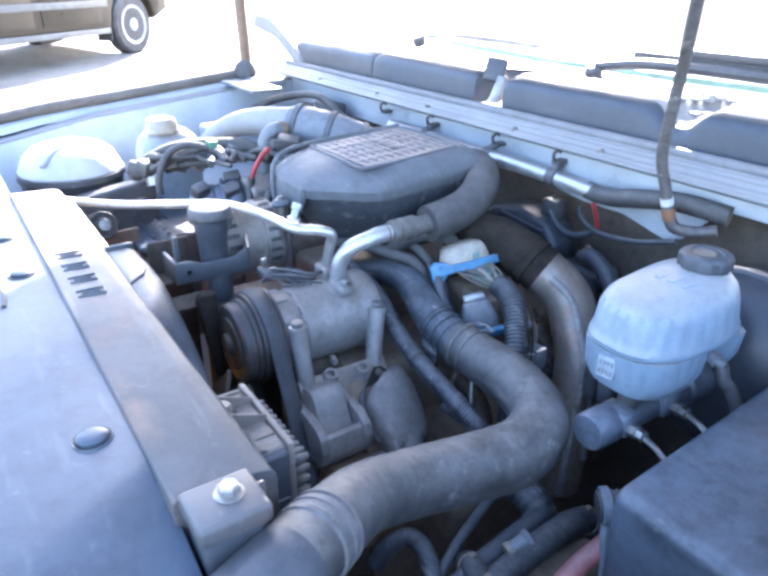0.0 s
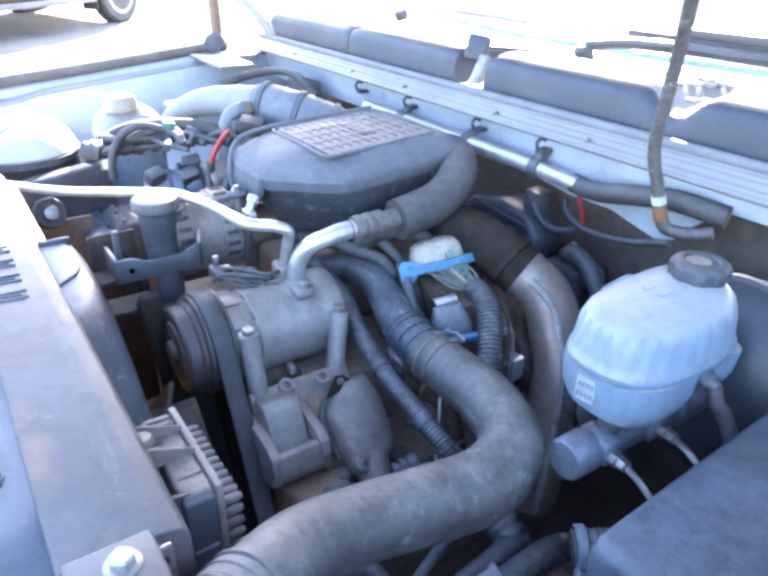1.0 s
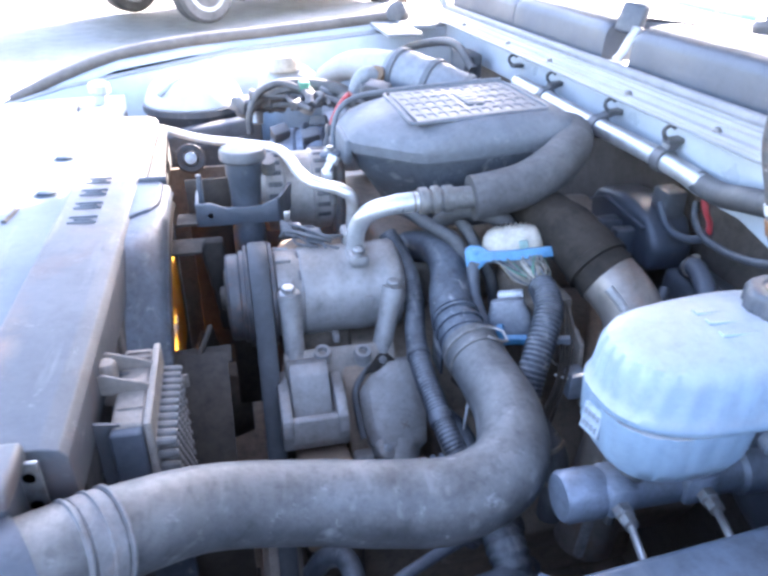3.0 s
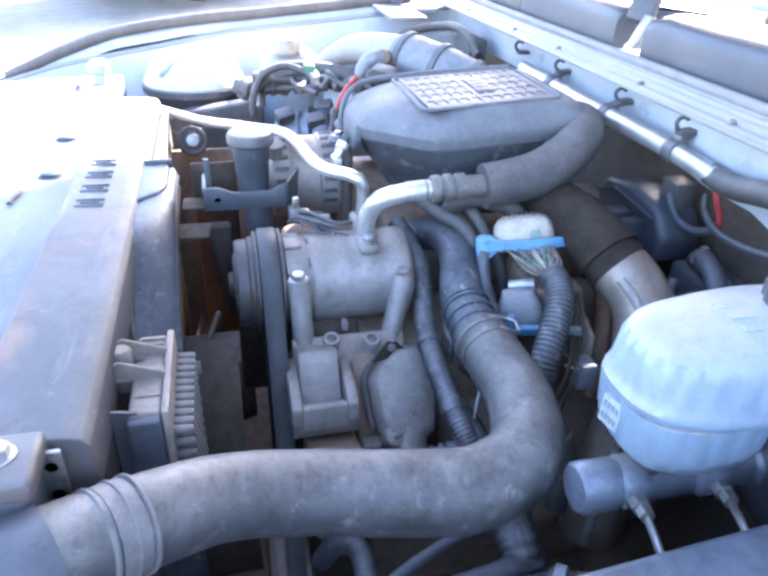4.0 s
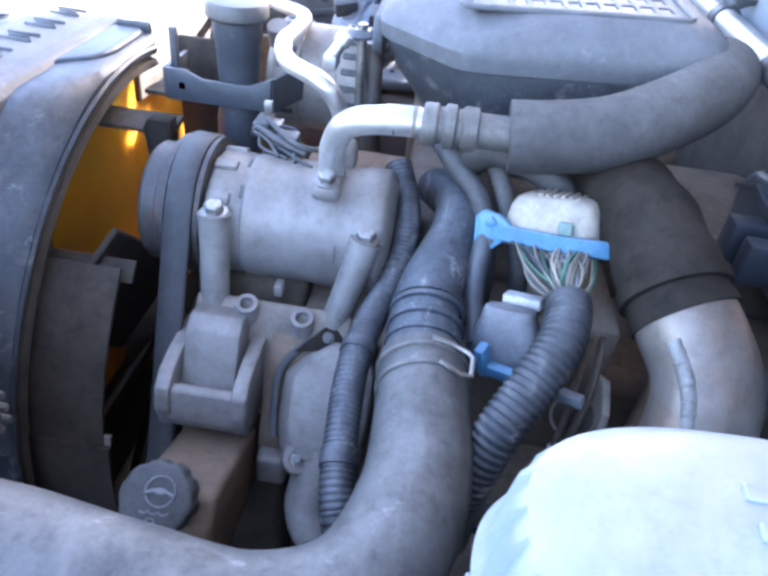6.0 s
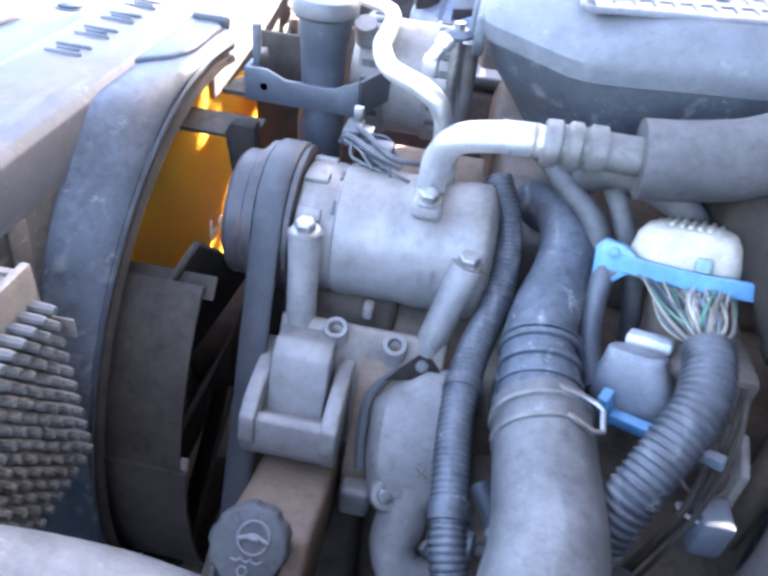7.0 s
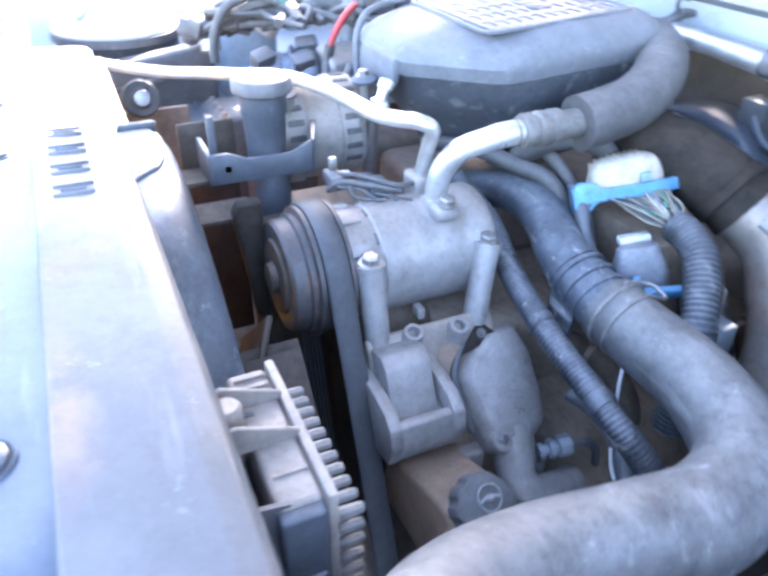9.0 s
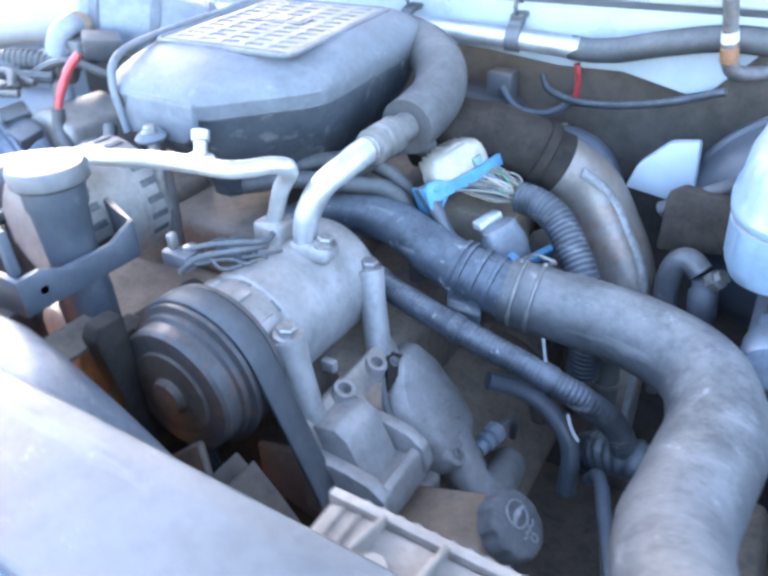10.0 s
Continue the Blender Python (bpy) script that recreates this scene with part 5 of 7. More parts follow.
idler()

# ---- intake cover ----


def intake_cover():
    ob = thing("intake_cover", (-0.88, 0.57, 1.1), "dusty grey plastic intake box with a waffle patterned lid", "intake cover")
    tilt = lambda y: 0.06 * (y - 0.55)

    def lid_ring(z, inset, front=0.0):
        x0, x1, y0, y1 = -1.0 + inset, -0.76 - inset, 0.436 + inset + front, 0.735 - inset
        out = []
        for cx, cy, a0, r in ((x1 - 0.035, y1 - 0.035, 0, 0.035), (x0 + 0.03, y1 - 0.03, 90, 0.03), (x0 + 0.06, y0 + 0.06, 180, 0.06)):
            for k in range(8):
                a = radians(a0 + 90 * k / 7)
                out.append((cx + r * math.cos(a), cy + r * math.sin(a), z))
        for cx, cy, a0, a1, r in ((x1 - 0.105, y0 + 0.05, 270, 318, 0.05), (x1 - 0.05, y0 + 0.1, 318, 360, 0.05)):
            for k in range(9):
                a = radians(a0 + (a1 - a0) * k / 8)
                out.append((cx + r * math.cos(a), cy + r * math.sin(a), z))
        return [(x, y, h + tilt(y)) for x, y, h in out]

    lid = loft([lid_ring(z, i, f) for z, i, f in ((1.193, 0.006, 0.0), (1.195, 0.003, 0.0), (1.203, 0.001, 0.0), (1.21, 0.0, 0.0), (1.2155, 0.0014, 0.003), (1.2205, 0.0036, 0.0075), (1.2252, 0.0072, 0.014), (1.2295, 0.0116, 0.021), (1.2332, 0.0165, 0.028), (1.2362, 0.0215, 0.034), (1.238, 0.026, 0.0375), (1.2388, 0.031, 0.04))])
    part("lid", lid, GREY_LID, ob)
    belly = loft([lid_ring(z, i, f) for z, i, f in ((1.08, 0.05, 0.02), (1.1, 0.042, 0.02), (1.13, 0.028, 0.014), (1.16, 0.014, 0.008), (1.194, 0.005, 0.002))])
    part("lower_shell", belly, SPATTER, ob, "mud spattered dark lower shell")
    x0, x1, y0, y1 = -0.958, -0.806, 0.521, 0.686
    flat = Matrix.Translation((0, 0.55, 1.2388)) @ Matrix.Rotation(math.atan(0.06), 4, "X") @ Matrix.Translation((0, -0.55, 0))
    nx, ny = 5, 11
    for i in range(nx + 1):
        x = x0 + (x1 - x0) * i / nx
        part("waffle_bar", box(x - 0.0062, x + 0.0062, y0 - 0.003, y1 + 0.003, -0.002, 0.0016, 0.001, 1, m=flat), GREY_LID, ob)
    for k in range(ny + 1):
        y = y0 + (y1 - y0) * k / ny
        part("waffle_bar", box(x0 - 0.0045, x1 + 0.0045, y - 0.0032, y + 0.0032, -0.002, 0.0018, 0.001, 1, m=flat), GREY_LID, ob)
    # Near-black floor paints the shade inside the waffle holes.
    part("waffle_floor", box(x0, x1, y0, y1, -0.001, 0.0003, 0.0, m=flat), BLUE_BLACK, ob, "dark waffle floor with hole shade painted in")
    rim = []
    for cx, cy, a0 in ((x1, y1, 0), (x0, y1, 90), (x0, y0, 180), (x1, y0, 270)):
        for k in range(5):
            a = radians(a0 + 90 * k / 4)
            rim.append(flat @ Vector((cx + 0.011 * math.cos(a), cy + 0.011 * math.sin(a), 0.0002)))
    part("waffle_rim", tube(rim + rim[:2], 0.0026, 8, straight=True), GREY_LID, ob, "raised rounded rim")
    part("middle_groove", box(x0, x1, 0.5935, 0.5965, 0.0, 0.0022, 0.0004, 1, m=flat), BLACK_PLASTIC, ob, "dark groove across the waffle")
    part("emblem", box(-0.92, -0.85, 0.603, 0.628, 0.0, 0.0028, 0.0012, m=flat), GREY_LID, ob, "plain raised emblem")
    for x in (-0.91, -0.893, -0.876, -0.859):
        part("emblem_bar", box(x - 0.004, x + 0.004, 0.607, 0.624, 0.002, 0.0036, 0.0006, 1, m=flat), BLUE_BLACK, ob, "dark emblem bar")
    fascia = prism([(-0.932, 1.206), (-0.942, 1.188), (-0.942, 1.168), (-0.868, 1.165), (-0.86, 1.17), (-0.852, 1.182), (-0.85, 1.205)], "y", 0.4325, 0.4425, 0.003, 3)
    part("front_fascia", fascia, GREY_LID, ob)
    part("front_lip", tube([(-0.94, 0.43, 1.168), (-0.946, 0.431, 1.19), (-0.956, 0.437, 1.21), (-0.968, 0.452, 1.2255), (-0.976, 0.476, 1.2335), (-0.979, 0.51, 1.2375), (-0.979, 0.56, 1.241), (-0.977, 0.63, 1.2455), (-0.972, 0.695, 1.2495)], 0.004, 10), GREY_LID, ob, "raised seam along the lid edge")
    ear = lathe([(0, 0), (0.014, 0), (0.015, 0.003), (0.01, 0.007), (0, 0.007)], (-0.893, 0.418, 1.172), (0, -0.1, 1), 20)
    part("mount_ear", ear, GREY_LID, ob)
    part("mount_stud", tube([(-0.893, 0.418, 1.172), (-0.893, 0.419, 1.1)], 0.005, 10, 2), STEEL, ob)
    part("mount_nut", bolt((-0.893, 0.418, 1.1785), (0, 0, 1), 0.006), STEEL, ob)
    return ob


intake_cover()


def intake_tube():
    ob = thing("intake_tube", (-1.1, 0.57, 1.15), "dusty grey intake tube with a ribbed bellows and band clamps", "intake tube")
    line = [(-1.335, 0.43, 1.13), (-1.325, 0.45, 1.165), (-1.31, 0.472, 1.193), (-1.285, 0.49, 1.212), (-1.25, 0.507, 1.226), (-1.21, 0.53, 1.234), (-1.165, 0.56, 1.234), (-1.14, 0.58, 1.23)]
    part("pipe", tube(line, 0.025, 22, 8, lambda s, u: 0.8 + 0.62 * u * u), PALE_GREY, ob)
    wide = [(-1.155, 0.57, 1.232), (-1.12, 0.6, 1.226), (-1.08, 0.64, 1.213), (-1.05, 0.68, 1.192), (-1.02, 0.72, 1.16)]
    part("bellows", tube(wide, 0.041, 28, 10, lambda s, u: (0.9 if s < 0.012 else 1.0) + 0.012 * math.sin(2 * math.pi * s / 0.03), even=0.0022), SENSOR_GREY, ob, "blue grey ribbed rubber bellows")
    pts = glide(wide, 10)
    for i in (4, 16, 26):
        part("band_clamp", band(pts[i], pts[i + 1] - pts[i], 0.0412, 0.012, 0.0035, 34), GREY_LID, ob, "grey band clamp")
    part("brown_cap", lathe([(0, 0), (0.013, 0), (0.014, 0.003), (0.013, 0.013), (0.009, 0.016), (0, 0.016)], (-1.125, 0.537, 1.234), (0.8, -0.5, 0.3), 18), TAN, ob, "brown round cap")
    part("sensor_elbow", tube([(-1.125, 0.492, 1.15), (-1.122, 0.495, 1.2), (-1.12, 0.503, 1.226), (-1.115, 0.515, 1.237), (-1.12, 0.53, 1.234)], 0.0125, 14), SENSOR_GREY, ob)
    return ob


intake_tube()


def rail_harness():
    ob = thing("injector_harness", (-1.2, 0.4, 1.12), "tangle of black injector wiring and connectors on the far cylinder head", "wiring harness")
    rng = random.Random(4)
    part("cover", prism([(-1.2, 1.06), (-1.19, 1.1), (-1.14, 1.14), (-1.08, 1.15), (-1.06, 1.1)], "y", 0.5, 0.62, 0.01, 3), CAST_DARK, ob)
    for i in range(12):
        x, y = -1.3 + 0.02 * i, 0.32 + 0.02 * i + rng.uniform(-0.02, 0.02)
        z = 1.15 + 0.006 * i
        m = Matrix.Translation((x, y, z)) @ Euler((rng.uniform(-0.4, 0.4), rng.uniform(-0.4, 0.4), rng.uniform(-0.7, 0.7))).to_matrix().to_4x4()
        part("plug", box(-0.014, 0.014, -0.02, 0.02, -0.012, 0.014, 0.003, m=m), BLACK_PLASTIC, ob)
    for i in range(9):
        a = Vector((-1.33 + rng.uniform(0, 0.05), 0.31 + rng.uniform(0, 0.06), 1.14))
        b = Vector((-1.08 + rng.uniform(-0.05, 0.02), 0.48 + rng.uniform(-0.1, 0.08), 1.19))
        mid = [a.lerp(b, t) + Vector((rng.uniform(-0.03, 0.03), rng.uniform(-0.03, 0.03), rng.uniform(0.01, 0.035))) for t in (0.25, 0.5, 0.75)]
        part("cable", tube([a, *mid, b], rng.choice((0.004, 0.005, 0.007)), 8), RUBBER, ob)
    part("loom", tube([(-1.33, 0.32, 1.15), (-1.28, 0.37, 1.185), (-1.22, 0.42, 1.2), (-1.15, 0.47, 1.205), (-1.1, 0.5, 1.19)], 0.013, 12, 8, ribbed(0.006, 0.06), even=0.0015), RUBBER, ob, "pale dusty corrugated loom")
    part("green_plug", box(-1.186, -1.164, 0.407, 0.425, 1.198, 1.218, 0.003), GREEN, ob, "green connector")
    part("bright_fitting", tube([(-1.34, 0.31, 1.13), (-1.315, 0.318, 1.152), (-1.29, 0.33, 1.145), (-1.28, 0.33, 1.12)], 0.016, 14), STEEL, ob, "bright steel elbow")
    part("metal_case", prism([(-1.14, 1.1), (-1.13, 1.15), (-1.1, 1.165), (-1.05, 1.15), (-1.05, 1.09)], "y", 0.44, 0.53, 0.008, 3), CAST, ob)
    return ob


rail_harness()


def red_wire(points, label, r=0.0045):
    single("red_wire", tube(points, r, 10), RED, label, "wire")


red_wire([(-1.05, 0.475, 1.222), (-1.058, 0.464, 1.208), (-1.066, 0.452, 1.185), (-1.07, 0.446, 1.166)], "bright red sleeved wire beside the intake box", 0.0046)
single("black_cable", tube([(-1.07, 0.446, 1.168), (-1.068, 0.44, 1.145), (-1.04, 0.43, 1.125), (-1.0, 0.425, 1.13), (-0.975, 0.43, 1.15), (-0.98, 0.44, 1.165)], 0.007, 10), RUBBER, "black looped cable by the intake box", "cable")


def air_filter():
    ob = thing("air_filter_box", (-1.48, 0.215, 0.95), "round air filter housing with a pale sunlit dome lid", "air filter")
    c = (-1.478, 0.214, 0)
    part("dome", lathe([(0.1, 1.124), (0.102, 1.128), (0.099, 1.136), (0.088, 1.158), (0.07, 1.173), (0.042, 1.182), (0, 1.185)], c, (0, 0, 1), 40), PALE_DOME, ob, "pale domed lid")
    part("bowl", lathe([(0, 0.9), (0.09, 0.9), (0.097, 1.06), (0.1, 1.105), (0.106, 1.112), (0.106, 1.124), (0.09, 1.125)], c, (0, 0, 1), 40), BLACK_PLASTIC, ob, "black lower bowl")
    part("rib", tube([(-1.4, 0.15, 1.155), (-1.43, 0.19, 1.178), (-1.45, 0.24, 1.178), (-1.46, 0.29, 1.16)], 0.005, 8), WHITE_PAINT, ob)
    return ob


air_filter()


def washer_bottle():
    ob = thing("coolant_bottle", (-1.46, 0.42, 1.0), "milky coolant bottle with a round cap by the far wing", "bottle")
    part("tank", loft([oval(-1.46, 0.415, z, 0.06 * s, 0.068 * s, 40) for z, s in ((0.95, 0.95), (1.14, 1.0), (1.17, 0.9), (1.188, 0.6), (1.19, 0.45))]), RESERVOIR, ob)
    part("cap", lathe([(0, 1.187), (0.03, 1.187), (0.033, 1.19), (0.033, 1.21), (0.028, 1.217), (0, 1.218)], (-1.435, 0.4, 0), (0, 0, 1), 26), CONNECTOR, ob, "pale tan screw cap")
    part("second_neck", box(-1.5, -1.44, 0.5, 0.55, 1.1, 1.185, 0.01, 3), RESERVOIR, ob)
    return ob


washer_bottle()
single("shroud_knob", merge(lathe([(0, 1.12), (0.014, 1.12), (0.012, 1.165), (0.02, 1.17), (0.02, 1.185), (0.012, 1.19), (0, 1.19)], (-1.38, 0.045, 0), (0, 0, 1), 20), lathe([(0.02, 1.1), (0.03, 1.12), (0.014, 1.13)], (-1.38, 0.045, 0), (0, 0, 1), 20)), WHITE_PAINT, "pale round knob at the far end of the shroud", "knob")
single("wing_relay_box", box(-1.42, -1.33, 0.76, 0.8, 1.17, 1.225, 0.006, 3), BLACK_PLASTIC, "black relay box in the far rear corner", "relay box")
single("corner_cable", tube([(-1.6, 0.6, 1.14), (-1.55, 0.68, 1.2), (-1.47, 0.74, 1.23), (-1.38, 0.76, 1.235), (-1.3, 0.77, 1.2)], 0.009, 10), RUBBER, "black cable along the far rear corner", "cable")
single("wing_brace", box(-1.72, -1.5, 0.64, 0.72, 1.236, 1.246, 0.004), GREY_RAIL, "dusty brace plate in the far rear corner", "brace")

# ---- near side: connectors, charge pipe, brakes ----


def harness_connector():
    ob = thing("harness_connector", (-0.65, 0.605, 1.05), "cream multi-pin connector with a sky blue locking lever and fanned wires", "connector")
    a, b = Vector((-0.680, 0.563, 1.1045)), Vector((-0.645, 0.645, 1.1235))
    u = (b - a).normalized()
    up = Vector((-0.25, -0.05, 0.96))
    up = (up - u * up.dot(u)).normalized()
    f = u.cross(up)
    if f.x < 0:
        f = -f
    frame_m = Matrix((u, f, up)).transposed().to_4x4()
    m = Matrix.Translation((a + b) / 2) @ frame_m
    rings = []
    for z, sx, sy in ((-0.008, 0.034, 0.0165), (0.0, 0.037, 0.019), (0.008, 0.0365, 0.019), (0.019, 0.0335, 0.0175), (0.025, 0.029, 0.015), (0.0275, 0.024, 0.012)):
        rings.append([m @ Vector((q[0], q[1] - 0.004, z)) for q in oval(0, 0, 0, sx, sy, 36, 3.2)])
    part("shell", loft(rings), CONNECTOR, ob)
    for i in range(11):
        w = 0.0058 * (i - 5)
        h = 0.0265 - 0.006 * (abs(i - 5) / 5) ** 3
        part("rib", box(w - 0.0017, w + 0.0017, -0.021, 0.003, h - 0.01, h + 0.0032, 0.001, 1, m=m), CONNECTOR, ob)
    arch = [(m @ Vector(q)) for q in ((-0.046, 0.0155, 0.0005), (-0.03, 0.0175, -0.001), (0.0, 0.0185, -0.0025), (0.03, 0.0165, -0.003), (0.044, 0.012, -0.004), (0.0495, 0.004, -0.007), (0.0495, -0.006, -0.011))]
    side = m.to_3x3() @ Vector((0, 0, 1))
    run_l = glide(arch, 5)
    lever = bmesh.new()
    rings_l = []
    for i, q in enumerate(run_l):
        ahead = (run_l[min(i + 1, len(run_l) - 1)] - run_l[max(i - 1, 0)]).normalized()
        out = ahead.cross(side).normalized()
        tall = 0.0062 - 0.0022 * max(0.0, i / (len(run_l) - 1) - 0.75) / 0.25
        rings_l.append([q + out * a2 + side * b2 for a2, b2 in ((-0.0024, -tall), (0.0016, -tall), (0.0026, -tall + 0.001), (0.0026, tall - 0.001), (0.0016, tall), (-0.0024, tall))])
    lever = loft(rings_l, lever)
    plate = prism([(-0.056, -0.021), (-0.047, -0.021), (-0.03, -0.0065), (-0.027, 0.005), (-0.037, 0.0125), (-0.049, 0.0145), (-0.056, 0.009)], "y", 0.0125, 0.0185, 0.0018, 2)
    box(-0.056, -0.052, -0.006, 0.019, -0.02, 0.009, 0.0012, bm=plate)
    plate.transform(m)
    merge(lever, plate)
    gap = prism([(-0.0525, -0.0165), (-0.0455, -0.0165), (-0.0385, -0.008), (-0.05, -0.006)], "y", 0.0178, 0.0189, 0.0004, 1)
    gap.transform(m)
    lv = part("lever", lever, BLUE, ob, "sky blue locking lever")
    part("pivot", gap, BLACK_PLASTIC, lv, "dark triangular gap")
    part("lever_stud", lathe([(0, 0), (0.0042, 0), (0.0042, 0.0022), (0.002, 0.003), (0, 0.003)], m @ Vector((-0.043, 0.0185, 0.006)), m.to_3x3() @ Vector((0, 1, 0)), 16), BLUE, lv)
    part("pale_tab", box(0.009, 0.0195, 0.0145, 0.0195, 0.004, 0.0135, 0.001, 1, m=m), PALE_GREEN, ob, "pale green tab")
    part("wire_plate", box(-0.036, 0.036, -0.012, 0.012, -0.0115, -0.0085, 0.001, m=m), BLACK_PLASTIC, ob)
    rng = random.Random(9)
    gather = Vector((-0.6, 0.615, 1.096))
    for i in range(70):
        s = m @ Vector((-0.033 + 0.066 * rng.random(), -0.004 + 0.019 * rng.random(), -0.004))
        mid = s.lerp(gather, 0.5) + Vector((0.008, -0.003, 0.001)) + Vector([rng.uniform(-0.01, 0.01) for _ in range(3)])
        part("wire", tube([s, mid, gather + Vector([rng.uniform(-0.007, 0.007) for _ in range(3)])], 0.00105, 6, 5), rng.choice((WIRE, WIRE, CONNECTOR, SENSOR_GREY, CONDUIT, GREEN)), ob)
    line = [gather, (-0.582, 0.613, 1.094), (-0.558, 0.606, 1.086), (-0.535, 0.59, 1.068), (-0.513, 0.572, 1.042), (-0.5, 0.56, 1.005), (-0.498, 0.555, 0.95)]
    part("conduit", tube(line, 0.0155, 20, 8, ribbed(0.0052, 0.045), even=0.0013), CONDUIT, ob, "dusty black corrugated conduit")
    at = Matrix.Translation((-0.6, 0.58, 1.058)) @ frame_m
    lower = loft([[at @ Vector((q[0], q[1], z)) for q in oval(0, 0, 0, sx, sy, 32, 3.4)] for z, sx, sy in ((-0.024, 0.026, 0.013), (-0.008, 0.027, 0.0135), (0.004, 0.025, 0.0125), (0.013, 0.021, 0.0105), (0.021, 0.019, 0.009), (0.0225, 0.017, 0.0075))])
    part("lower_plug", lower, LOWER_PLUG, ob, "dusty grey lower plug")
    part("white_tag", box(-0.015, 0.015, 0.0, 0.014, -0.003, 0.006, 0.002, m=Matrix.Translation((-0.628, 0.592, 1.073)) @ frame_m), LABEL, ob, "white plug tag")
    run = Vector((0.03, 0.05, 0.012)).normalized()
    face = run.cross(Vector((0.1, -0.3, 0.95))).normalized()
    rise = face.cross(run)
    sm = Matrix.Translation((-0.57, 0.588, 1.046)) @ Matrix((run, face, rise)).transposed().to_4x4()
    slide = box(-0.028, 0.024, -0.004, 0.004, -0.0065, 0.0045, 0.0018, m=sm)
    box(-0.03, -0.022, -0.006, 0.006, -0.0065, 0.02, 0.002, bm=slide, m=sm)
    box(-0.006, 0.006, -0.0052, -0.003, -0.004, 0.002, 0.0006, bm=slide, m=sm)
    part("slide_rail", box(0.0225, 0.05, -0.0035, 0.0035, -0.006, 0.004, 0.0015, m=sm), SENSOR_GREY, ob)
    part("lower_slide", slide, BLUE, ob, "sky blue slide lock")
    for i in range(9):
        s = Vector((-0.626, 0.594, 1.07)) + run * (0.003 * (i - 4))
        part("plug_wire", tube([s, s + Vector((0.006, -0.004, -0.002)), s + Vector((0.014, -0.006, -0.01))], 0.0011, 6, 4), rng.choice((WIRE, CONDUIT)), ob)
    part("carrier", tube([(-0.682, 0.558, 1.112), (-0.664, 0.555, 1.092), (-0.649, 0.553, 1.068), (-0.631, 0.555, 1.051), (-0.6, 0.559, 1.043)], 0.0082, 12), BLUE_BLACK, ob, "black carrier bracket")
    part("carrier_back", box(-0.7, -0.6, 0.6, 0.66, 0.98, 1.075, 0.006), GRIME, ob)
    return ob


harness_connector()


def charge_pipe():
    ob = thing("charge_pipe", (-0.55, 0.68, 0.9), "rusty steel charge pipe with a dark rubber coupler", "pipe")
    line = [(-0.74, 0.65, 1.128), (-0.689, 0.66, 1.136), (-0.648, 0.671, 1.132), (-0.6, 0.685, 1.112), (-0.556, 0.706, 1.079), (-0.525, 0.7, 1.038), (-0.5, 0.688, 0.994), (-0.489, 0.67, 0.931), (-0.486, 0.655, 0.8)]
    pts = glide(line, 8)
    cut = 26
    part("coupler", tube(pts[:cut + 1], 0.0358, 26, straight=True, shape=lambda s, k: 1.0 + 0.03 * math.sin(s * 160)), COUPLER, ob, "dark rubber coupler")
    part("coupler_band", lathe([(0.036, -0.006), (0.0385, -0.005), (0.0385, 0.005), (0.036, 0.006)], pts[cut - 3], pts[cut - 2] - pts[cut - 3], 30), COUPLER, ob)
    part("pipe", tube(pts[cut - 1:], 0.0345, 26, straight=True), RUSTY, ob)
    rough = random.Random(5)
    part("weld_seam", tube([p + Vector((0.0245, -0.019, 0.0075)) for p in pts[cut + 1:]], 0.0066, 12, shape=lambda s, k: 0.97 + 0.03 * math.sin(s * 980) + 0.025 * math.sin(s * 2230 + 1) + rough.uniform(-0.02, 0.02), straight=True, even=0.0012), WELD, ob, "lumpy pale weld seam")
    return ob


charge_pipe()


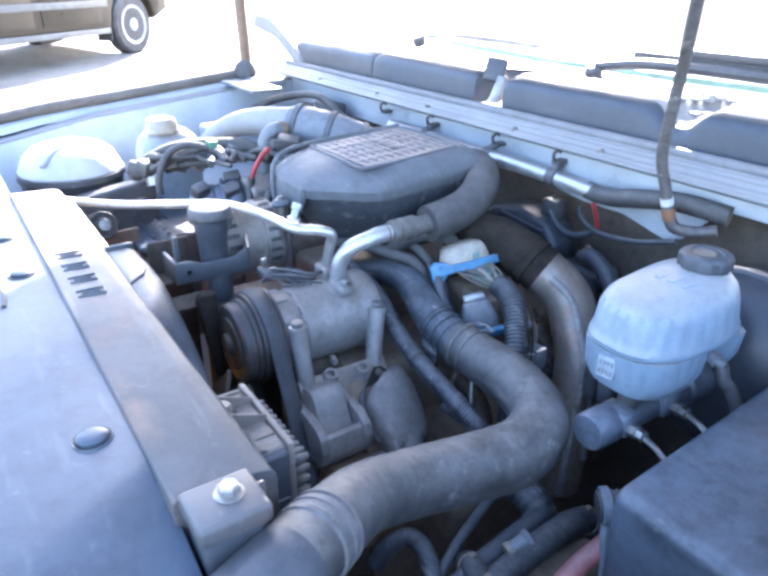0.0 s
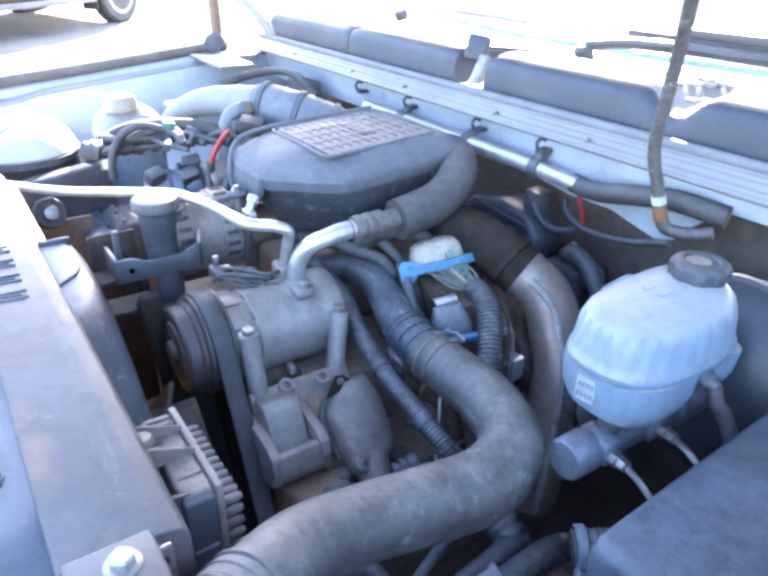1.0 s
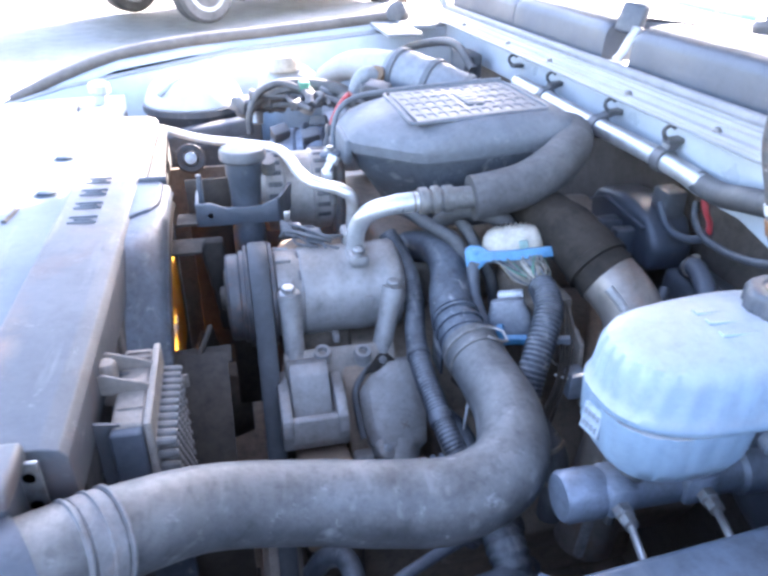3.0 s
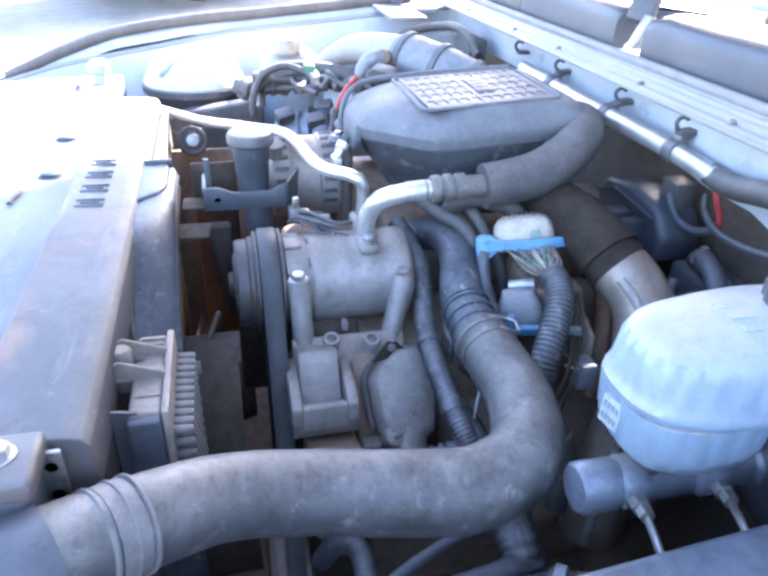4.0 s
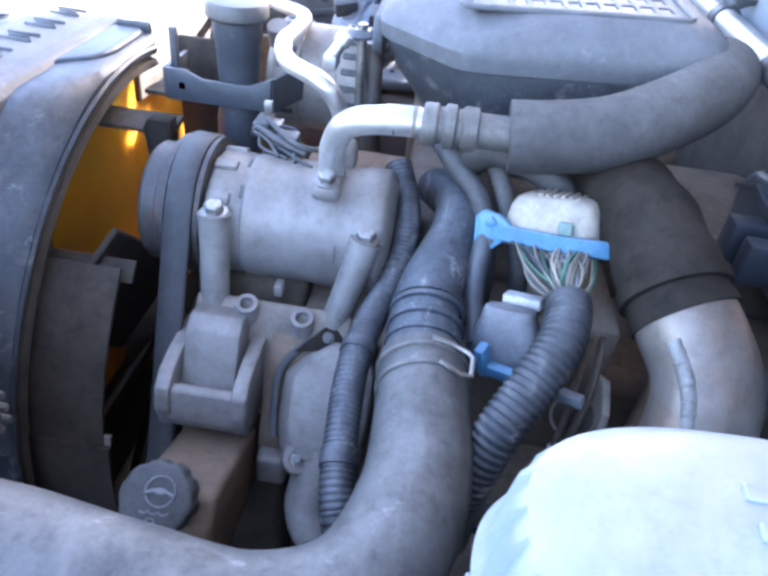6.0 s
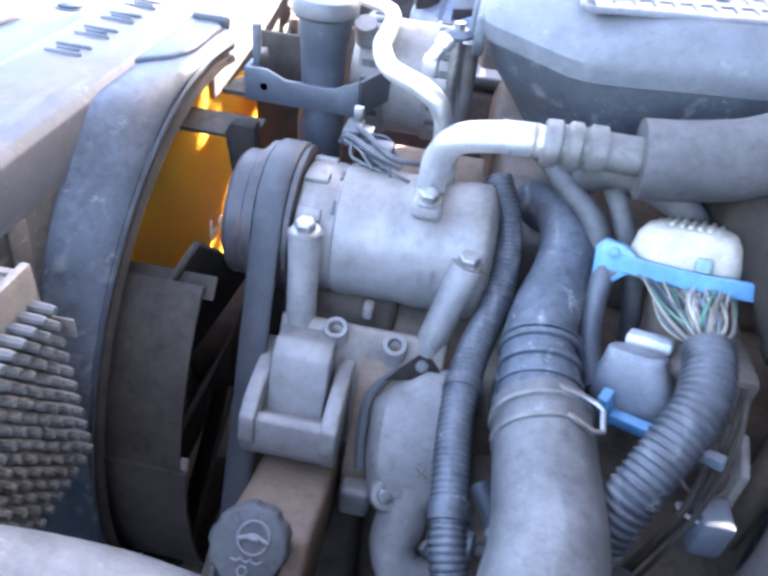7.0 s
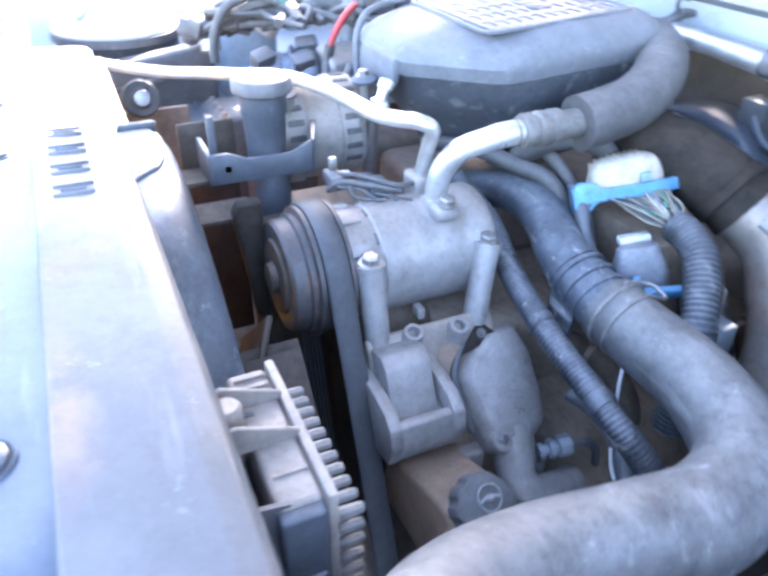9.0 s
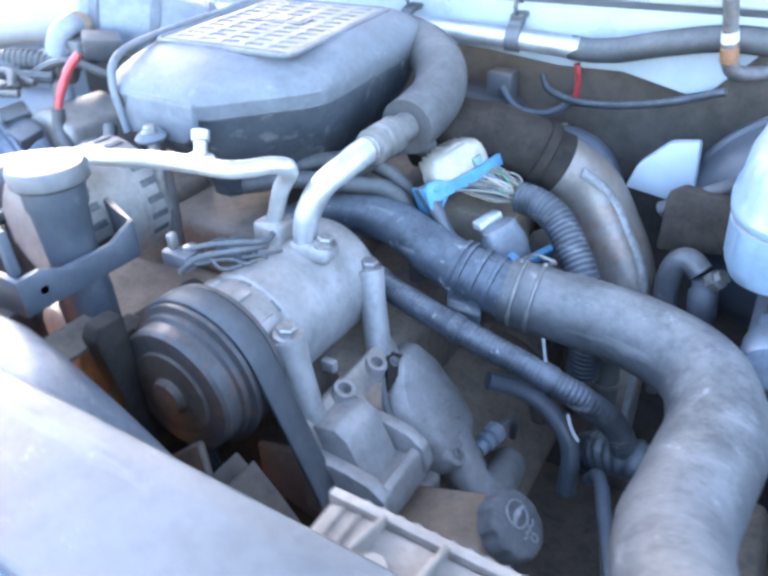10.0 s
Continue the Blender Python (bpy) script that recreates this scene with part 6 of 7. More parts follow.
def brake_master():
    ob = thing("brake_master_cylinder", (-0.348, 0.62, 1.02), "aluminium brake master cylinder with a milky white fluid reservoir", "brake cylinder")
    body = lathe([(0, 0.525), (0.02, 0.526), (0.0225, 0.53), (0.0225, 0.56), (0.02, 0.565), (0.02, 0.69), (0.024, 0.694), (0.024, 0.74), (0, 0.742)], (-0.35, 0, 1.035), (0, 1, 0), 30)
    box(-0.365, -0.325, 0.56, 0.585, 1.025, 1.055, 0.005, bm=body)
    box(-0.365, -0.325, 0.63, 0.66, 1.025, 1.055, 0.005, bm=body)
    part("cylinder", body, CLEAN_CAST, ob)
    for y in (0.57, 0.648):
        fit = lathe([(0.0085, 0.0), (0.0085, 0.01), (0.007, 0.011), (0.007, 0.02), (0.004, 0.022)], (-0.326, y, 1.038), (0.95, -0.1, 0.05), 6)
        part("line_nut", fit, STEEL, ob, "brass coloured line nut")
        part("brake_line", tube([(-0.305, y - 0.003, 1.039), (-0.28, y - 0.008, 1.035), (-0.255, y - 0.005, 1.01), (-0.245, y + 0.01, 0.96), (-0.25, y + 0.03, 0.9)], 0.0035, 8), STEEL, ob)
    cx, cy, rx, ry = -0.352, 0.639, 0.0595, 0.0935
    n = 160
    rows = [oval(cx, cy, 1.1305, rx * 0.9, ry * 0.9, n), oval(cx, cy, 1.132, rx * 0.98, ry * 0.98, n), oval(cx, cy, 1.135, rx * 1.02, ry * 1.02, n), oval(cx, cy, 1.14, rx * 1.03, ry * 1.03, n), oval(cx, cy, 1.1445, rx * 1.0, ry * 1.0, n),
            oval(cx, cy, 1.151, rx * 0.98, ry * 0.98, n, 2.6, 0.02, 26), oval(cx, cy, 1.172, rx * 0.94, ry * 0.95, n, 2.6, 0.02, 26), oval(cx, cy, 1.184, rx * 0.86, ry * 0.9, n, tip=0.03),
            oval(cx, cy, 1.193, rx * 0.7, ry * 0.78, n, tip=0.08), oval(cx, cy, 1.197, rx * 0.45, ry * 0.55, n, tip=0.1), oval(cx, cy, 1.198, rx * 0.2, ry * 0.25, n, tip=0.1)]
    tank = part("reservoir", loft(rows), RESERVOIR, ob, "milky white fluid reservoir")
    front = [oval(cx, 0.61, z, rx * a, 0.0655 * b, 120, 2.8, fl, 20) for z, a, b, fl in ((1.079, 0.7, 0.7, 0), (1.0835, 0.82, 0.84, 0), (1.099, 0.93, 0.95, 0.018), (1.1325, 0.965, 0.985, 0.018))]
    part("front_chamber", loft(front), RESERVOIR, tank)
    rear = [oval(cx, 0.704, z, rx * a, 0.0235 * a, 80, 2.6, fl, 14) for z, a, fl in ((1.086, 0.6, 0), (1.092, 0.8, 0), (1.105, 0.9, 0.02), (1.1325, 0.95, 0.02))]
    part("rear_chamber", loft(rear), RESERVOIR, tank)
    part("recess", box(cx - 0.04, cx + 0.038, 0.668, 0.69, 1.092, 1.132, 0.003), BLUE_BLACK, tank, "dark recess between the chambers")
    part("level_plug", lathe([(0, 0), (0.009, 0), (0.009, 0.012), (0.006, 0.014), (0.006, 0.022), (0, 0.022)], (cx + 0.036, 0.679, 1.103), (1, 0, -0.25), 14), SENSOR_GREY, tank, "grey level sensor plug")
    part("neck", lathe([(0.024, 1.17), (0.024, 1.205)], (-0.35, 0.69, 0), (0, 0, 1), 26), RESERVOIR, tank)
    cap = loft([oval(-0.35, 0.69, z, r, r, 96, 2.0, fl, 8) for z, r, fl in ((1.199, 0.026, 0), (1.2005, 0.0295, 0.06), (1.2115, 0.0295, 0.06), (1.2155, 0.0275, 0.03), (1.217, 0.025, 0), (1.217, 0.018, 0), (1.2155, 0.0168, 0), (1.2155, 0.005, 0))])
    part("cap", cap, BLUE_BLACK, tank, "dusty black screw cap")
    part("cap_spot", lathe([(0, 1.2156), (0.0125, 1.2156), (0.0125, 1.2164), (0, 1.2164)], (-0.352, 0.688, 0), (0, 0, 1), 20), DUSTY_TAN, tank, "tan dusty cap centre")
    for i in range(3):
        emboss = Matrix.Translation((-0.362 + 0.016 * i, 0.645, 1.1985 - 0.0008 * abs(i - 1))) @ Matrix.Rotation(radians(86), 4, "Z")
        part("raised_print", box(-0.022, 0.022, -0.0035, 0.0035, -0.0015, 0.0008, 0.0006, 1, m=emboss), RESERVOIR, tank)
    lab = Matrix.Translation((-0.353, 0.5452, 1.113)) @ Matrix.Rotation(radians(12), 4, "Z") @ Matrix.Rotation(radians(-6), 4, "X")
    lab_ob = part("label", box(-0.0105, 0.0105, -0.0012, 0.002, -0.0125, 0.0125, 0.0006, 1, m=lab), FADED_LABEL, tank, "small faded label")
    bars = bmesh.new()
    for z in (0.005, -0.006):
        for i in range(4):
            box(-0.0085 + 0.0045 * i, -0.0055 + 0.0045 * i, -0.0018, -0.001, z - 0.0025, z + 0.0025, 0.0, bm=bars, m=lab)
    part("print", bars, SENSOR_GREY, lab_ob, "grey printed bars")
    for y in (0.59, 0.66):
        part("grommet", lathe([(0.012, 1.05), (0.012, 1.083)], (-0.349, y, 0), (0, 0, 1), 16), RUBBER, ob)
    part("level_sensor", tube([(-0.298, 0.679, 1.098), (-0.292, 0.68, 1.08), (-0.285, 0.685, 1.07), (-0.27, 0.69, 1.04), (-0.262, 0.7, 1.0)], 0.008, 10), BLACK_PLASTIC, ob)
    return ob


brake_master()


def brake_booster():
    ob = thing("brake_booster", (-0.35, 0.78, 0.95), "black round brake booster on the firewall", "brake booster")
    part("drum", lathe([(0.03, 0.735), (0.07, 0.737), (0.1, 0.75), (0.125, 0.775), (0.13, 0.79), (0.135, 0.793), (0.135, 0.802), (0.125, 0.806), (0.12, 0.86), (0.06, 0.895)], (-0.34, 0, 1.035), (0, 1, 0), 48), COWL_PLASTIC, ob)
    part("check_valve", tube([(-0.42, 0.75, 1.09), (-0.43, 0.735, 1.09), (-0.45, 0.725, 1.08), (-0.48, 0.73, 1.06)], 0.009, 10), BLACK_PLASTIC, ob)
    return ob


brake_booster()
single("booster_bracket", prism([(-0.53, 1.06), (-0.52, 1.09), (-0.49, 1.12), (-0.46, 1.125), (-0.455, 1.07), (-0.46, 1.05)], "y", 0.77, 0.786, 0.004), WHITE_PAINT, "white painted bracket beside the booster", "bracket")


def heater_line():
    ob = thing("heater_line", (-0.7, 0.81, 1.17), "bright aluminium line running along the cowl into a black hose", "pipe")
    part("pipe", tube([(-1.15, 0.802, 1.207), (-1.05, 0.798, 1.208), (-0.948, 0.794, 1.209), (-0.865, 0.79, 1.21), (-0.762, 0.794, 1.209), (-0.69, 0.803, 1.205), (-0.612, 0.806, 1.2)], 0.0125, 18), ALUMINIUM, ob)
    part("hose", tube([(-0.622, 0.807, 1.2), (-0.6, 0.806, 1.199), (-0.565, 0.799, 1.204), (-0.518, 0.79, 1.217), (-0.46, 0.8, 1.225), (-0.4, 0.815, 1.22)], 0.0135, 16), RUBBER, ob, "black rubber hose")
    for x, y, z in ((-1.02, 0.7968, 1.2085), (-0.833, 0.791, 1.2098), (-0.69, 0.803, 1.205)):
        hang = band((x, y, z), (1, 0.08, -0.03), 0.0126, 0.018, 0.0028, 24)
        prism([(y - 0.002, z + 0.014), (y + 0.01, z + 0.012), (0.823, 1.229), (0.823, 1.233), (0.806, 1.231)], "x", x - 0.008, x + 0.008, 0.001, 1, bm=hang)
        part("hanger", hang, BLACK_PLASTIC, ob, "black hanger clip")
    return ob


heater_line()
red_wire([(-0.615, 0.815, 1.18), (-0.613, 0.82, 1.165), (-0.615, 0.83, 1.15), (-0.618, 0.836, 1.134)], "short red wire under the black hose", 0.0038)
single("black_cable", tube([(-0.618, 0.836, 1.136), (-0.632, 0.836, 1.12), (-0.66, 0.832, 1.11), (-0.69, 0.83, 1.114), (-0.712, 0.828, 1.138)], 0.0055, 10), BLUE_BLACK, "black cable loop against the firewall", "cable")
single("grey_cable", tube([(-0.665, 0.845, 1.155), (-0.65, 0.838, 1.138), (-0.6, 0.82, 1.134), (-0.52, 0.8, 1.15), (-0.45, 0.79, 1.175)], 0.0046, 10), CONDUIT, "dusty grey cable strung under the cowl", "cable")
single("firewall_plug", box(-0.735, -0.7, 0.83, 0.86, 1.11, 1.155, 0.004), BLACK_PLASTIC, "dusty plug on the firewall", "plug")
module = thing("wiring_module", (-0.77, 0.82, 1.08), "dark wiring module against the firewall", "module")
part("case", prism([(-0.84, 1.05), (-0.85, 1.1), (-0.83, 1.122), (-0.77, 1.132), (-0.7, 1.122), (-0.675, 1.09), (-0.68, 1.05)], "y", 0.805, 0.87, 0.012, 4), COWL_PLASTIC, module)
part("lid_rib", prism([(-0.84, 1.1), (-0.8, 1.118), (-0.7, 1.11), (-0.7, 1.106), (-0.8, 1.112), (-0.84, 1.095)], "y", 0.8, 0.807, 0.001), COWL_PLASTIC, module)
part("plug", box(-0.775, -0.75, 0.775, 0.806, 1.05, 1.1, 0.004), COWL_PLASTIC, module)
part("plug", box(-0.735, -0.715, 0.777, 0.806, 1.06, 1.1, 0.004), COWL_PLASTIC, module)
single("lower_module", box(-0.68, -0.6, 0.83, 0.89, 0.98, 1.06, 0.01, 3), BLUE_BLACK, "dark unit low on the firewall", "module")


def battery():
    ob = thing("battery_cover", (-0.12, 0.62, 0.82), "black plastic battery cover with dusty smears", "battery cover")
    part("box", prism([(0.438, 0.82), (0.436, 1.066), (0.446, 1.076), (0.74, 1.108), (0.745, 0.82)], "x", -0.246, 0.05, 0.007, 3), BATTERY_PLASTIC, ob)
    part("tray", box(-0.26, 0.06, 0.42, 0.76, 0.8, 0.82, 0.004), GRIME, ob)
    return ob


battery()
strap = thing("strapped_conduit", (-0.27, 0.5, 1.0), "ribbed conduit end in a pale plastic strap beside the battery cover", "conduit")
part("conduit", tube([(-0.288, 0.478, 1.0), (-0.268, 0.505, 1.003), (-0.252, 0.53, 1.0), (-0.25, 0.56, 0.985)], 0.0165, 18, 8, ribbed(0.0052, 0.04), even=0.0013), CONDUIT, strap)
part("strap_loop", band((-0.284, 0.484, 1.001), (0.6, 0.8, 0.05), 0.0178, 0.01, 0.0024, 36), PALE_STRAP, strap, "pale blue plastic strap")
part("strap_tongue", tube([(-0.272, 0.474, 0.99), (-0.268, 0.47, 0.975), (-0.262, 0.468, 0.955), (-0.26, 0.468, 0.93)], 0.005, 8), PALE_STRAP, strap)
cable = thing("battery_cable", (-0.28, 0.45, 0.94), "pale red battery cable beside the black cover", "cable")
part("sleeve", tube([(-0.252, 0.545, 1.0), (-0.262, 0.52, 0.985), (-0.276, 0.49, 0.955), (-0.283, 0.46, 0.935), (-0.283, 0.43, 0.92), (-0.28, 0.38, 0.9)], 0.011, 14, 8, lambda s, k: 0.55 + 0.45 * min(1, 3 * k)), RED_SLEEVE, cable)
part("wire_end", tube([(-0.255, 0.545, 1.0), (-0.248, 0.56, 1.01), (-0.245, 0.575, 1.0)], 0.005, 8), RUBBER, cable)


def loose_hose(points, r, label, mat=RUBBER, name="hose"):
    ob = thing(name, points[0], label, "hose")
    part("tube", tube(points, r, 16), mat, ob)
    line = glide(points, 8)
    for i in ((5, len(line) - 6) if r > 0.0115 else ()):
        clamp = band(line[i], line[i + 1] - line[i], r * 1.0, 0.006, 0.0012, 24)
        box(-0.004, 0.004, -0.004, 0.004, r, r + 0.005, 0.001, bm=clamp, m=Matrix.Translation(line[i]))
        part("clamp", clamp, CAST_DARK, ob, "worn steel clamp")


single("hose", tube([(-0.475, 0.545, 0.86), (-0.455, 0.53, 0.885), (-0.43, 0.522, 0.895), (-0.402, 0.522, 0.885), (-0.385, 0.525, 0.85), (-0.38, 0.53, 0.79)], 0.021, 18, 8, lambda s, u: 1.0 + 0.06 * math.sin(2 * math.pi * s / 0.009), even=0.0015), CONDUIT, "dark ribbed hose under the fat hose", "hose")
loose_hose([(-0.41, 0.545, 0.87), (-0.392, 0.52, 0.888), (-0.386, 0.49, 0.888), (-0.383, 0.44, 0.88), (-0.379, 0.39, 0.872), (-0.375, 0.32, 0.85)], 0.0125, "dark smooth hose low beside the radiator tank", BLUE_BLACK)
loose_hose([(-0.36, 0.59, 0.86), (-0.358, 0.55, 0.885), (-0.355, 0.5, 0.892), (-0.352, 0.42, 0.88), (-0.35, 0.35, 0.86)], 0.0165, "dark hose running beside the battery tray", CONDUIT)
loose_hose([(-0.465, 0.51, 0.86), (-0.454, 0.497, 0.882), (-0.436, 0.45, 0.882), (-0.417, 0.4, 0.875), (-0.4, 0.36, 0.86)], 0.0065, "thin dark pipe crossing under the fat hose", BLUE_BLACK)
loose_hose([(-0.475, 0.325, 0.84), (-0.465, 0.338, 0.872), (-0.45, 0.355, 0.888), (-0.428, 0.362, 0.884), (-0.405, 0.36, 0.86), (-0.39, 0.36, 0.82)], 0.0115, "dark looped hose under the fat hose", CONDUIT)
loose_hose([(-0.4, 0.405, 0.86), (-0.375, 0.395, 0.878), (-0.35, 0.385, 0.876), (-0.33, 0.37, 0.86)], 0.016, "short black hose end with a worn clamp", CONDUIT)
plug = thing("hose_plug", (-0.36, 0.454, 0.9), "dusty grey plastic plug on the lower hose", "plug")
part("body", lathe([(0, -0.016), (0.0085, -0.015), (0.009, 0.006), (0.011, 0.008), (0.011, 0.013), (0, 0.014)], (-0.362, 0.452, 0.9), (0.15, 1, 0.35), 16), SENSOR_GREY, plug)
part("collar", lathe([(0.0095, -0.02), (0.0105, -0.018), (0.0105, -0.013), (0.009, -0.012)], (-0.362, 0.452, 0.9), (0.15, 1, 0.35), 16), WIRE, plug, "tan collar")
single("tray_bracket", prism([(-0.42, 0.8), (-0.33, 0.8), (-0.3, 0.84), (-0.31, 0.865), (-0.4, 0.86)], "y", 0.46, 0.56, 0.008, 3), GRIME, "dark steel bracket below the loose hoses", "bracket")
loose_hose([(-0.5, 0.58, 0.98), (-0.485, 0.6, 0.94), (-0.48, 0.6, 0.86)], 0.014, "black hose beside the charge pipe")
loose_hose([(-0.84, 0.53, 1.1), (-0.79, 0.545, 1.125), (-0.74, 0.56, 1.125), (-0.71, 0.575, 1.1), (-0.69, 0.59, 1.06), (-0.68, 0.6, 1.0)], 0.008, "thin black hose behind the connector")
loose_hose([(-0.86, 0.5, 1.1), (-0.8, 0.51, 1.115), (-0.75, 0.53, 1.112), (-0.715, 0.55, 1.105), (-0.695, 0.562, 1.07), (-0.69, 0.565, 1.0)], 0.009, "thin black hose under the intake box")
single("dipstick_ring", band((-0.56, 0.632, 1.027), (0.6, -0.1, 0.6), 0.0145, 0.0026, 0.0018, 32), CAST_DARK, "dull steel ring loop beside the conduit", "ring")

loose_hose([(-0.575, 0.5, 0.95), (-0.55, 0.515, 0.94), (-0.52, 0.52, 0.925), (-0.49, 0.515, 0.89), (-0.485, 0.51, 0.83)], 0.0095, "small dark hose behind the housing", BLUE_BLACK)
loose_hose([(-0.62, 0.53, 0.97), (-0.58, 0.545, 0.965), (-0.545, 0.55, 0.94), (-0.53, 0.55, 0.88)], 0.012, "dark rubber hose under the elbow", BROWN_RUBBER)
loose_hose([(-0.64, 0.838, 1.075), (-0.615, 0.828, 1.088), (-0.58, 0.818, 1.08), (-0.553, 0.812, 1.05), (-0.545, 0.812, 1.01), (-0.555, 0.815, 0.95)], 0.0125, "large dark hose loop on the firewall", BLUE_BLACK)
loose_hose([(-0.615, 0.79, 1.065), (-0.6, 0.775, 1.045), (-0.59, 0.765, 1.02), (-0.585, 0.76, 0.98)], 0.007, "thin dark tube by the charge pipe", BLUE_BLACK)
single("firewall_boss", lathe([(0, 0), (0.02, 0), (0.022, 0.006), (0.012, 0.014), (0, 0.014)], (-0.59, 0.845, 1.055), (0.2, -1, 0.1), 20), BLUE_BLACK, "dark round boss on the firewall", "boss")
single("valve_bracket", prism([(-0.475, 1.02), (-0.475, 1.085), (-0.46, 1.095), (-0.41, 1.09), (-0.405, 1.03)], "y", 0.712, 0.73, 0.004), BROWN_RUBBER, "brown dusty bracket beside the brake cylinder", "bracket")
valve = thing("brake_valve", (-0.43, 0.65, 1.02), "black plug and bright fitting on a brake valve", "valve")
part("body", lathe([(0, -0.03), (0.012, -0.03), (0.014, -0.024), (0.014, 0.0), (0.011, 0.004), (0.011, 0.012), (0, 0.013)], (-0.415, 0.645, 1.022), (-0.15, 0.1, 1), 18), BLUE_BLACK, valve)
part("fitting", lathe([(0.0075, 0), (0.0105, 0.001), (0.0105, 0.01), (0.008, 0.011), (0.0075, 0.017), (0, 0.018)], (-0.411, 0.644, 1.034), (0.5, -0.2, 0.6), 6), STEEL, valve, "bright steel fitting")
part("plug", tube([(-0.422, 0.652, 1.038), (-0.434, 0.656, 1.046), (-0.445, 0.658, 1.04), (-0.45, 0.658, 1.018), (-0.448, 0.656, 0.985)], 0.0125, 14), BLACK_PLASTIC, valve, "black right angle plug")
part("line", tube([(-0.448, 0.656, 0.99), (-0.445, 0.655, 0.95), (-0.44, 0.65, 0.88)], 0.006, 8), RUBBER, valve)
single("looped_cable", tube([(-1.2, 0.318, 1.125), (-1.2, 0.318, 1.15), (-1.2, 0.327, 1.178), (-1.2, 0.345, 1.2), (-1.19, 0.376, 1.212), (-1.17, 0.41, 1.205)], 0.0065, 10), RUBBER, "black cable arching over the far cylinder head", "cable")

airbox = thing("wing_air_box", (-1.32, 0.43, 0.8), "black plastic air box low by the far wing", "air box")
part("box", box(-1.43, -1.21, 0.27, 0.6, 0.8, 1.005, 0.02, 3), BLACK_PLASTIC, airbox)
part("lid", box(-1.435, -1.205, 0.265, 0.605, 1.006, 1.025, 0.008, 3), COVER_PLASTIC, airbox)
for k in range(5):
    part("lid_rib", box(-1.4, -1.24, 0.3 + 0.06 * k, 0.306 + 0.06 * k, 1.0245, 1.03, 0.001, 1), COVER_PLASTIC, airbox)

cover = thing("rocker_cover", (-1.25, 0.35, 0.9), "grimy cast rocker cover below the injector wiring", "engine cover")
part("casting", prism([(0.3, 0.9), (0.3, 1.02), (0.315, 1.04), (0.39, 1.04), (0.41, 1.02), (0.42, 0.9)], "x", -1.31, -1.2, 0.008, 3), BLACK_PLASTIC, cover)
for k in range(4):
    part("cover_bolt", bolt((-1.295 + 0.027 * k, 0.325, 1.04), (0, 0, 1), 0.005), STEEL, cover)
shelf = thing("filter_bracket", (-1.35, 0.25, 0.9), "dark plastic bracket in front of the air filter", "bracket")
part("plate", prism([(0.15, 0.9), (0.155, 1.085), (0.2, 1.1), (0.335, 1.118), (0.345, 1.1), (0.345, 0.9)], "x", -1.372, -1.335, 0.006, 3), BLACK_PLASTIC, shelf)
part("rib", prism([(0.17, 1.0), (0.17, 1.06), (0.32, 1.085), (0.32, 1.075), (0.18, 1.05), (0.18, 1.0)], "x", -1.336, -1.331, 0.001), BLACK_PLASTIC, shelf)

drive = thing("fan_drive_housing", (-0.82, 0.29, 0.9), "dark grimy fan drive housing beside the pulley", "housing")
part("casting", prism([(0.259, 0.82), (0.259, 1.045), (0.266, 1.06), (0.31, 1.06), (0.321, 1.04), (0.321, 0.82)], "x", -0.84, -0.812, 0.005, 3), BROWN_RUBBER, drive)
part("flange", prism([(0.252, 1.0), (0.252, 1.05), (0.27, 1.066), (0.29, 1.066), (0.3, 1.04)], "x", -0.811, -0.806, 0.0015), BROWN_RUBBER, drive)
part("guard", prism([(0.234, 1.098), (0.24, 1.108), (0.262, 1.108), (0.262, 0.975), (0.248, 0.98), (0.246, 1.01)], "x", -0.79, -0.772, 0.003), COUPLER, drive, "dark guard beside the pulley")
part("flange_bolt", bolt((-0.806, 0.272, 1.045), (1, 0, 0), 0.005), STEEL, drive)


def egr_housing():
    ob = thing("egr_housing", (-1.12, 0.41, 1.05), "grey cast valve housing with black plugs behind the alternator", "valve")
    at = Vector((-1.125, 0.405, 1.112))
    part("body", lathe([(0, -0.05), (0.034, -0.048), (0.04, -0.04), (0.04, -0.005), (0.036, 0.0), (0.036, 0.035), (0.03, 0.045), (0, 0.048)], at, (0.35, 0.9, 0.25), 30), CLEAN_CAST, ob)
    part("flange", band(at + Vector((0.005, 0.012, 0.003)), (0.35, 0.9, 0.25), 0.036, 0.01, 0.009, 26), CLEAN_CAST, ob)
    for dx, dy, dz, turn in ((0.012, -0.04, 0.034, 0.4), (0.03, 0.01, 0.03, 0.1), (-0.01, 0.03, 0.04, -0.3)):
        m = Matrix.Translation(at + Vector((dx, dy, dz))) @ Euler((0.2, 0.5, turn)).to_matrix().to_4x4()
        part("plug", box(-0.011, 0.011, -0.015, 0.015, -0.01, 0.012, 0.003, m=m), BLACK_PLASTIC, ob, "black plug")
    part("stem", tube([at + Vector((0.02, -0.02, -0.03)), at + Vector((0.03, -0.025, -0.08))], 0.014, 12, 2), CLEAN_CAST, ob)
    return ob


